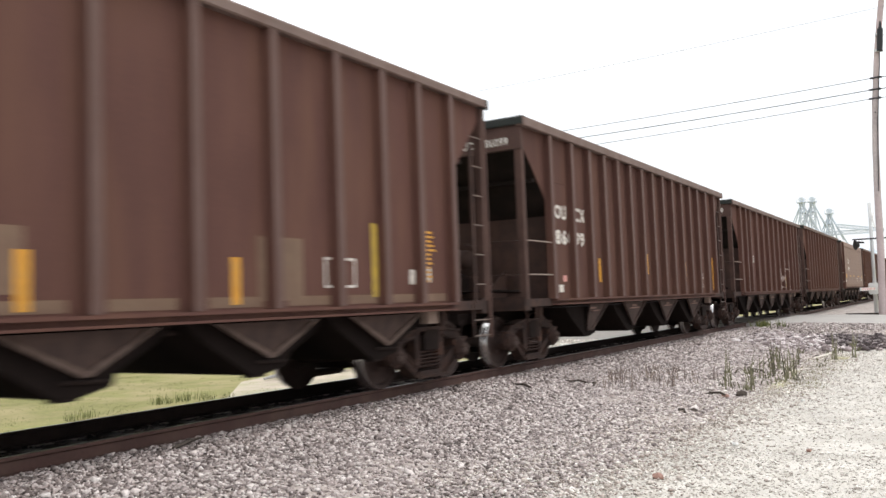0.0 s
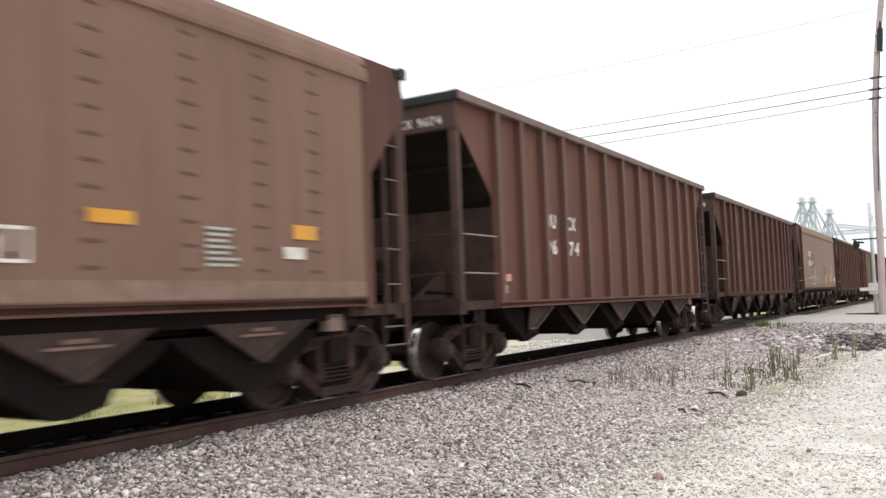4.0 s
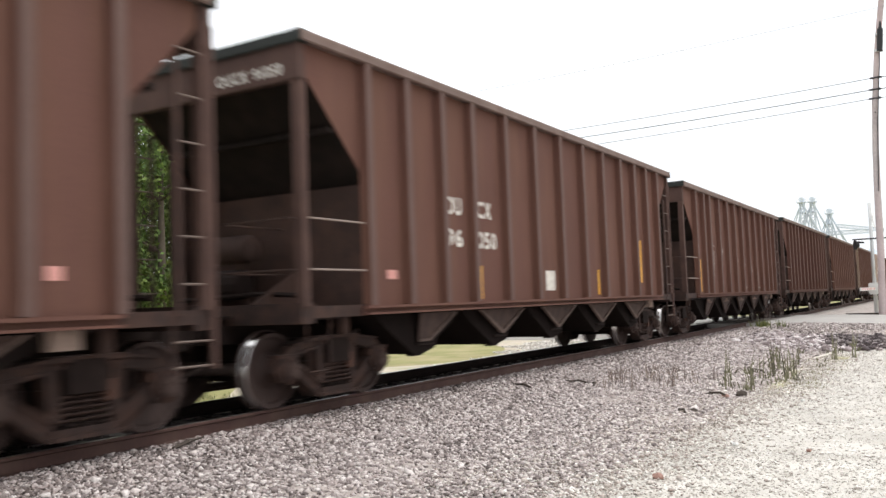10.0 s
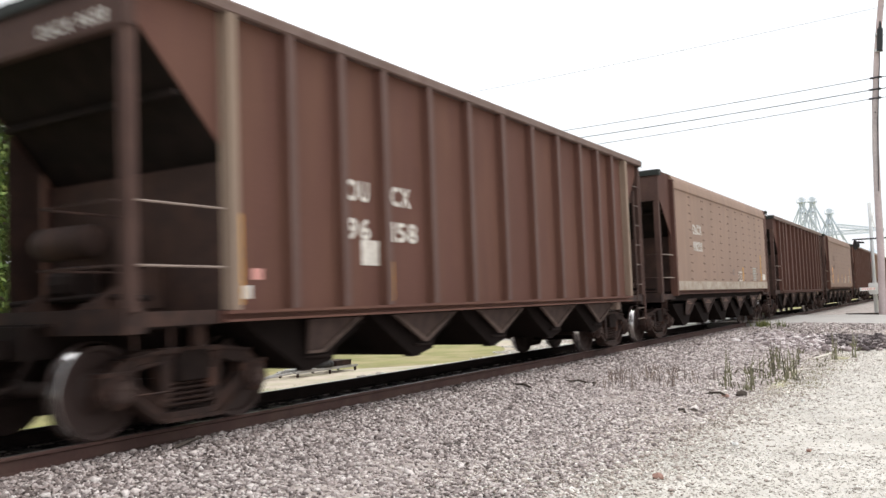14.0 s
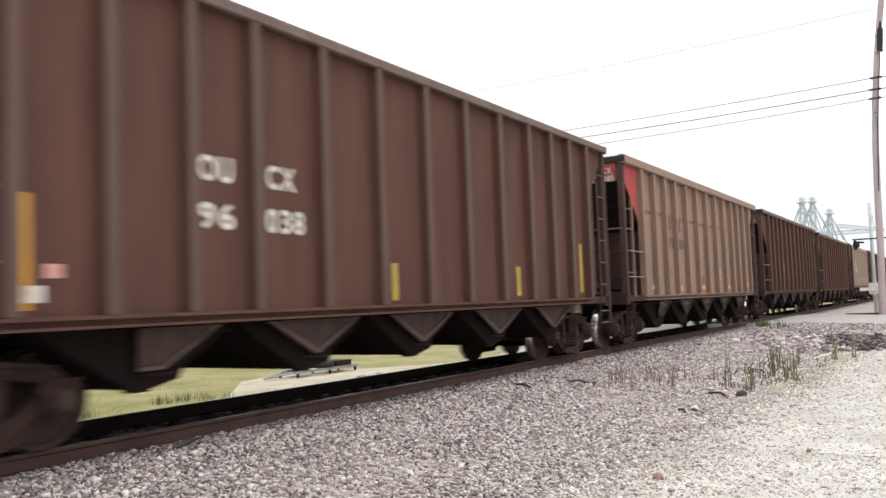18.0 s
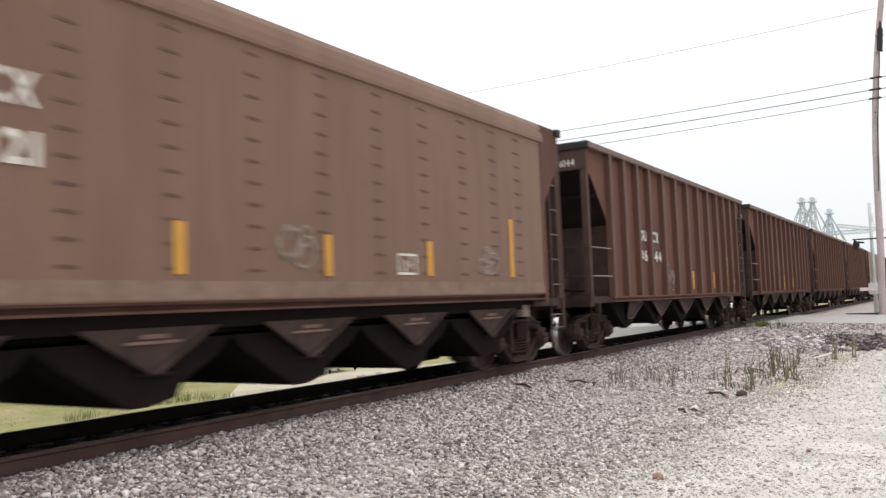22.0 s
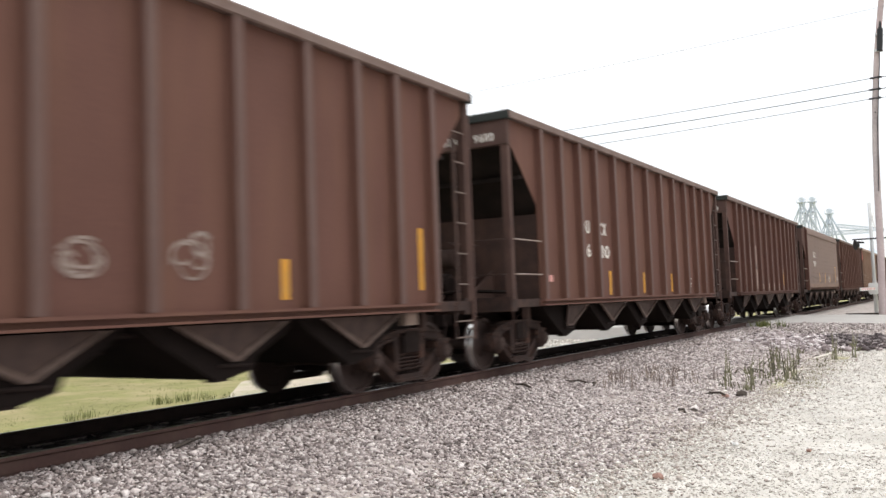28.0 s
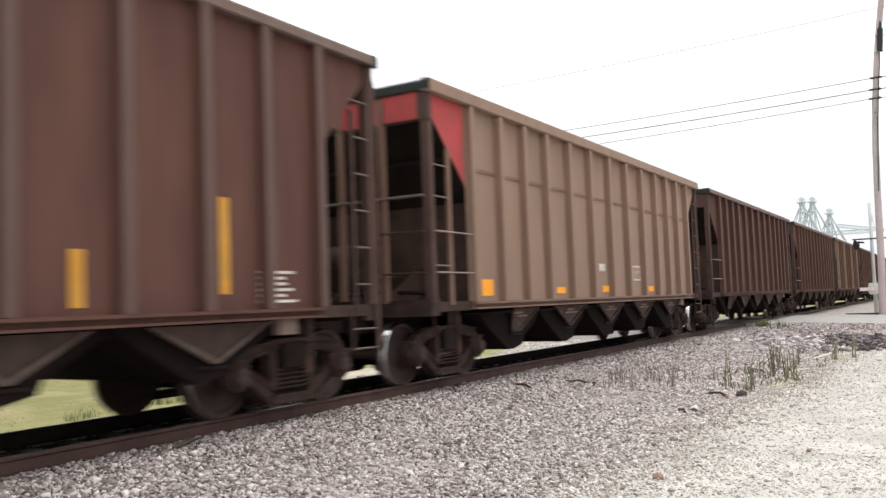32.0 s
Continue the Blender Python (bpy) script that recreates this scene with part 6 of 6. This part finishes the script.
for x, y, r, h in ((-14, 6, 5.5, 22), (-2, 8, 6, 24), (11, 8, 6, 23), (18, 4, 4.5, 20)):
    part("storage_bin", Mesh().tube([(x, y, 0), (x, y, h * 0.78), (x, y, h)], [r, r, 0.8], 24), GALV, elev)

# ================= far side of the track =================
g = Mesh()
pts = [(-3.9, 11.0), (-5.2, 12.6), (-6.3, 13.9), (-7.6, 15.4), (-8.1, 17.0), (-7.8, 18.6), (-6.5, 19.7), (-5.5, 21), (-5.1, 23), (-5.6, 26), (-7.2, 29), (-9, 31), (-10, 34), (-3.6, 34), (-3.5, 22), (-3.5, 14)]
g.add([(x, y, -0.608) for x, y in pts], [tuple(range(len(pts)))])
tagged(new("dirt_path", g.data("dirt_path", EARTH)), "bare sandy dirt beside the track", "ground", kind="structure")
fr = thing("trailer_frame", "low dull steel trailer frame standing on short legs", "trailer frame", at=(-7.0, 18.7, -0.66))
STEEL = material("dull_painted_steel", (0.34, 0.33, 0.32), 0.6, metal=0.1, vary=0.2, bump=0)
for x in (-0.3, 0.3):
    part("side_rail", Mesh().box(x - 0.03, x + 0.03, -2.3, 0.3, 0.16, 0.22), STEEL, fr)
for y in (-2.2, -0.9, 0.2):
    part("cross_bar", Mesh().box(-0.27, 0.27, y - 0.03, y + 0.03, 0.165, 0.215), STEEL, fr)
    for x in (-0.3, 0.3):
        part("leg", Mesh().box(x - 0.025, x + 0.025, y - 0.025, y + 0.025, 0.0, 0.16), FRAME_RUST, fr)
part("deck", Mesh().box(-0.34, 0.34, -2.0, -1.5, 0.223, 0.25), WHITEPAINT, fr, "white deck board")
part("box_body", Mesh().box(-0.25, 0.25, -0.55, 0.1, 0.223, 0.36).box(-0.27, 0.27, -0.57, 0.12, 0.35, 0.37), FRAME_RUST, fr, "low rusty box")
part("drawbar", Mesh().tube([(0.2, -2.3, 0.19), (0.0, -3.1, 0.12)], 0.03, 6).tube([(-0.2, -2.3, 0.19), (0.0, -3.1, 0.12)], 0.03, 6), STEEL, fr)
RUBBER = material("old_tyre_rubber", (0.035, 0.034, 0.034), 0.85, vary=0.2, bump=0.1)
ty = Mesh()
ring = [(0.30 * math.cos(a), 0.30 * math.sin(a), 0.085) for a in np.linspace(0, 2 * math.pi, 25)]
ty.tube(ring, 0.085, 10)
o = new("tyre", ty.data("tyre", RUBBER, True))
o.location = (-7.0, 17.75, -0.436)
tagged(o, "old black tyre lying on the trailer frame", "tyre")

# ================= plants =================
BARK = material("grey_brown_bark", (0.12, 0.095, 0.075), 0.95, vary=0.3, fine=12, coarse=2, bump=0.4)
LEAF = stone_material("tree_leaf", (0.045, 0.085, 0.018), (0.11, 0.18, 0.035), (0.26, 0.34, 0.09), 0.6)
GRASSBLADE = stone_material("grass_blade", (0.07, 0.095, 0.03), (0.17, 0.19, 0.06), (0.33, 0.32, 0.13), 0.7)
STRAW = stone_material("dead_stalk", (0.17, 0.13, 0.115), (0.27, 0.21, 0.18), (0.42, 0.34, 0.28), 0.9)
MOSS = stone_material("dull_moss_grass", (0.22, 0.21, 0.11), (0.32, 0.30, 0.17), (0.44, 0.41, 0.27), 0.9)
STALK = stone_material("grey_green_stalk", (0.125, 0.112, 0.080), (0.205, 0.195, 0.125), (0.30, 0.29, 0.18), 0.85)


def quads(name, centres, ax, ay, mat):
    """Many small pointed leaves: centres and two half-axes each."""
    n = len(centres)
    v = np.stack([centres - ax, centres - ay * 0.55, centres + ax, centres + ay * 0.55], 1).reshape(-1, 3)
    me = bpy.data.meshes.new(name)
    me.vertices.add(4 * n)
    me.vertices.foreach_set("co", v.reshape(-1))
    me.loops.add(4 * n)
    me.loops.foreach_set("vertex_index", np.arange(4 * n, dtype=np.int32))
    me.polygons.add(n)
    me.polygons.foreach_set("loop_start", np.arange(0, 4 * n, 4, dtype=np.int32))
    me.update(calc_edges=True)
    me.materials.append(mat)
    return me


def tree(x, y, height, spread, seed, leaves=6500):
    r = np.random.default_rng(seed)
    t = thing("tree", "leafy green deciduous tree beyond the track", "tree", "trees beyond the track", at=(x, y, -0.62))
    wood = Mesh().tube([(0, 0, -0.2), (r.normal(0, 0.1), 0, height * 0.3), (r.normal(0, 0.3), r.normal(0, 0.3), height * 0.62), (r.normal(0, 0.4), 0, height * 0.9)], [0.22, 0.17, 0.1, 0.03], 9)
    tips = []
    for k in range(22):
        z0 = height * r.uniform(0.08, 0.8)
        a, l = r.uniform(0, 6.28), spread * r.uniform(0.5, 1.0) * (1.1 - 0.5 * z0 / height)
        p1 = (0.5 * l * math.cos(a), 0.5 * l * math.sin(a), z0 + 0.25 * l)
        p2 = (l * math.cos(a), l * math.sin(a), z0 + r.uniform(0.2, 0.6) * l)
        wood.tube([(0, 0, z0), p1, p2], [0.07, 0.045, 0.012], 5)
        tips += [p1, p2, tuple(0.5 * (np.array(p1) + np.array(p2)))]
    part("trunk", wood, BARK, t, smooth=True)
    tips = np.array(tips)
    c = tips[r.integers(0, len(tips), leaves)] + r.normal(0, 0.42, (leaves, 3))
    c[:, 2] = np.maximum(c[:, 2], 0.25)
    ax = r.normal(size=(leaves, 3))
    ax /= np.linalg.norm(ax, axis=1)[:, None]
    ay = np.cross(ax, r.normal(size=(leaves, 3)))
    ay /= np.linalg.norm(ay, axis=1)[:, None]
    s = r.uniform(0.07, 0.15, (leaves, 1))
    crown = new("crown", quads("crown", c, ax * s, ay * s, LEAF))
    crown.parent = t
    return t


for i, (x, y, h, s) in enumerate(((-17.0, 8.5, 11.5, 3.0), (-18.5, 12.5, 12.5, 3.2), (-17.5, 16.0, 11.0, 2.8), (-20.0, 19.0, 10.5, 3.0), (-19.0, 22.5, 11.0, 3.0), (-24.0, 15.0, 13.0, 3.4), (-22.5, 24.5, 11.0, 3.4), (-16.5, 4.0, 12.0, 3.0), (-21.0, 28.5, 8.5, 3.0), (-23.0, 33.0, 8.5, 3.2), (-26.0, 20.0, 12.0, 3.4), (-25.0, 29.0, 9.5, 3.2), (-24.0, 25.5, 14.0, 3.4), (-20.5, 25.0, 12.5, 3.2))):
    tree(x, y, h, s, 40 + i)


def tufts(name, spots, blades, height, spread, mat, label, seed, lean=0.35, w=0.006):
    """Blades of grass or stalks standing in clumps, joined."""
    r = np.random.default_rng(seed)
    v, f = [], []
    for x, y, z, k in spots:
        for _ in range(int(blades * k)):
            bx, by = x + r.normal(0, spread), y + r.normal(0, spread)
            h, a = height * r.uniform(0.5, 1.15) * k, r.uniform(0, 6.28)
            dx, dy = lean * h * math.cos(a) * r.uniform(0, 1), lean * h * math.sin(a) * r.uniform(0, 1)
            n = len(v)
            v += [(bx - w, by, z), (bx + w, by, z), (bx + dx * 0.4 + w * 0.8, by + dy * 0.4, z + h * 0.55), (bx + dx * 0.4 - w * 0.8, by + dy * 0.4, z + h * 0.55), (bx + dx, by + dy, z + h)]
            f += [(n, n + 1, n + 2, n + 3), (n + 3, n + 2, n + 4)]
    me = bpy.data.meshes.new(name)
    me.from_pydata(v, [], f)
    me.materials.append(mat)
    return tagged(new(name, me), label, "weeds", kind="stuff")


rw = random.Random(12)
near = ((4.67, 15.0), (4.85, 15.5), (4.97, 16.1), (4.4, 16.6), (5.1, 16.7), (4.47, 17.6), (4.7, 17.9), (4.9, 18.3), (4.45, 18.6), (4.6, 19.4), (5.2, 19.6), (5.27, 20.8), (5.0, 21.4), (5.4, 22.5), (4.9, 24.0), (5.6, 21.6), (2.35, 32.6), (2.5, 32.3), (2.2, 32.9), (5.7, 31.8), (5.9, 31.2))
tufts("green_weeds", [(x + rw.gauss(0, 0.10), y + rw.gauss(0, 0.2), -0.5 if x > 3 else -0.3, rw.uniform(0.4, 1.1)) for x, y in near[::2] for _ in range(2)], 6, 0.20, 0.11, STALK, "patchy green weeds at the edge of the lot", 21, 0.9, 0.011)
tufts("moss_grass", [(4.95 + rw.gauss(0, 0.26) + 0.05 * (k % 5), rw.uniform(14.2, 23.5), -0.505, rw.uniform(0.5, 1.1)) for k in range(110)], 24, 0.028, 0.15, MOSS, "thin yellow-green grass film on the gravel", 25, 0.8)
dry = ((3.17, 15.2), (3.05, 14.9), (2.95, 15.5), (2.86, 15.7), (2.7, 14.6), (3.2, 15.9), (3.03, 13.9), (2.8, 13.6), (2.6, 14.1), (3.4, 14.6), (3.6, 15.4), (3.9, 16.2))
tufts("dead_weeds", [(x + rw.gauss(0, 0.10), y + rw.gauss(0, 0.12), float(bed(x)), rw.uniform(0.6, 1.2)) for x, y in dry], 8, 0.40, 0.09, STRAW, "thin dead weed stalks in the ballast", 22, 0.6, 0.006)
tufts("seed_heads", [(x, y, float(bed(x)) + 0.16, rw.uniform(0.7, 1.2)) for x, y in dry[:9]], 12, 0.13, 0.06, STRAW, "dry seed heads of the dead weeds", 26, 1.1)
tall = ((4.74, 14.95), (4.62, 15.5), (4.30, 15.2), (4.55, 16.9), (4.64, 17.5), (4.60, 17.9), (4.97, 17.1), (5.0, 17.6), (4.45, 19.2), (4.71, 20.1), (4.2, 20.6), (5.25, 21.9), (5.6, 22.6))
tufts("tall_weeds", [(x, y, -0.50, rw.uniform(0.7, 1.15)) for x, y in tall], 5, 0.66, 0.035, STALK, "tall dull olive weed stalks at the lot's edge", 27, 0.2, 0.010)
tufts("weed_leaves", [(x + rw.gauss(0, 0.04), y + rw.gauss(0, 0.05), -0.48 + k * 0.13, rw.uniform(0.7, 1.2)) for x, y in tall for k in range(3)], 4, 0.11, 0.05, STALK, "narrow leaves on the tall weeds", 28, 1.5, 0.014)
tufts("green_weeds", [(1.75 + rw.gauss(0, 0.22), 33.3 + rw.gauss(0, 0.25), -0.26, rw.uniform(0.6, 1.1)) for _ in range(7)], 26, 0.42, 0.12, GRASSBLADE, "bushy green weed by the road's edge", 29, 0.6, 0.012)
MOSSBED = material("moss_film", (0.36, 0.335, 0.19), 0.95, vary=0.35, fine=30, coarse=4, bump=0.5, tint=(0.47, 0.43, 0.33), tint_amount=0.6)
for x, y, a, b in ((4.98, 16.1, 0.20, 0.95), (4.62, 22.2, 0.30, 1.3), (5.32, 22.4, 0.24, 0.8), (4.85, 18.8, 0.16, 0.8)):
    k = [2 * math.pi * i / 26 for i in range(26)]
    rim = [(a * math.cos(q) * rw.uniform(0.6, 1.25), b * math.sin(q) * rw.uniform(0.6, 1.25), 0.0) for q in k]
    m = Mesh().add([(0, 0, 0.012)] + rim, [(0, 1 + i, 1 + (i + 1) % 26) for i in range(26)])
    o = new("moss_patch", m.data("moss_patch", MOSSBED))
    o.location = (x, y, -0.4985)
    tagged(o, "thin yellow-green moss film on the gravel", "moss", kind="stuff")
tufts("green_weeds", [(-5.3 + rw.gauss(0, 0.15), 9.1 + rw.gauss(0, 0.2), -0.62, rw.uniform(0.4, 0.7)) for _ in range(3)] + [(-5.6 + rw.gauss(0, 0.2), 12.4 + rw.gauss(0, 0.5), -0.62, rw.uniform(0.4, 0.8)) for _ in range(7)], 40, 0.3, 0.08, GRASSBLADE, "dark green tufts beyond the far rail", 23)
tufts("grass_blades", [(rw.uniform(-14, -4), rw.uniform(4, 16), -0.62, rw.uniform(0.5, 1.1)) for _ in range(220)], 16, 0.035, 0.16, GRASSBLADE, "short mown grass beyond the track", 24, 0.8)

# ================= sticks and odd stones =================
STICK = material("dark_stick", (0.07, 0.055, 0.045), 0.95, vary=0.3, bump=0.2)
for x, y, l, a, z in ((1.75, 12.2, 0.55, 60, -0.19), (2.25, 13.3, 0.35, 100, -0.23), (2.6, 13.2, 0.25, 20, -0.25), (4.40, 13.95, 0.36, 60, -0.45), (1.15, 5.9, 0.5, 15, -0.13), (4.4, 11.9, 0.2, 40, -0.46), (4.3, 18.0, 0.5, 30, -0.44)):
    o = new("stick", Mesh().tube([(0, -l / 2, 0.0), (0.03, -0.1 * l, 0.03), (-0.02, 0.25 * l, 0.02), (0.02, l / 2, 0.03)], [0.018, 0.02, 0.016, 0.008], 6).data("stick", STICK))
    o.matrix_basis = pose(x, y, z, 0, 0, a)
    tagged(o, "dark broken stick lying on the ballast", "stick")
BRICK = material("faded_brick", (0.33, 0.20, 0.16), 0.9, vary=0.2, bump=0.2)
BOARD = material("bleached_wood", (0.74, 0.69, 0.62), 0.9, vary=0.2, bump=0.1)
o = new("broken_board", Mesh().tube([(4.78, 21.9, -0.47), (4.93, 22.3, -0.44), (5.0, 22.45, -0.43), (5.1, 22.6, -0.38)], [0.018, 0.03, 0.03, 0.02], 5).data("broken_board", BOARD))
tagged(o, "bleached broken stick of wood lying in the weeds", "stick")
for x, y, s, mat, lab in ((5.36, 7.67, 0.045, BRICK, "reddish brick fragment on the gravel"), (5.62, 9.63, 0.035, WHITEPAINT, "small white stone on the gravel"), (4.74, 14.16, 0.085, STICK, "dark chunk of asphalt by the weeds"), (4.24, 14.05, 0.060, STICK, "dark lump of rotten wood"), (4.56, 13.9, 0.055, BRICK, "brown stone beside the lumps"), (4.52, 12.1, 0.05, STICK, "dark lump on the ballast"), (6.39, 9.5, 0.022, BRICK, "dark stone on the gravel"), (5.72, 13.72, 0.03, WHITEPAINT, "small white stone on the gravel")):
    m = Mesh()
    m.add([tuple(ICO_V[i] * s * rw.uniform(0.75, 1.25) * np.array((1.3, 1.0, 0.8))) for i in range(12)], [tuple(int(q) for q in f) for f in ICO_F])
    o = new("stone", m.data("stone", mat))
    o.location = (x, y, -0.495 + 0.4 * s)
    tagged(o, lab, "stone")
# ================= what moves =================
def motions():
    for n, car in enumerate(TRAIN):
        walk(car, [(0.0, pose(0, middle(n, 0.0), 0)), (32.0, pose(0, middle(n, 32.0), 0))])
        # the wheels roll while the car is within sight
        t0, t1 = FIRST + PITCH * n - 5.0, FIRST + PITCH * n + 1.6
        steps = [k / FPS for k in range(FPS * 32 + 1) if t0 <= k / FPS <= t1]
        for truck in [c for c in car.children if c.name.startswith("truck") and not c.name.startswith("truck_")]:
            for ws in [c for c in truck.children if c.name.startswith("wheelset")]:
                y = ws.location.y
                def turn(t):
                    return pose(0, y, RADIUS, math.degrees((SPEED * (t - t0)) / RADIUS) % 360, 0, 0)
                rows = [(t, turn(t)) for t in steps]
                if not rows:
                    rows = [(0.0, turn(0.0))]
                if rows[0][0] > 0:
                    rows.insert(0, (0.0, rows[0][1]))
                if rows[-1][0] < 32:
                    rows.append((32.0, rows[-1][1]))
                walk(ws, rows)


motions()
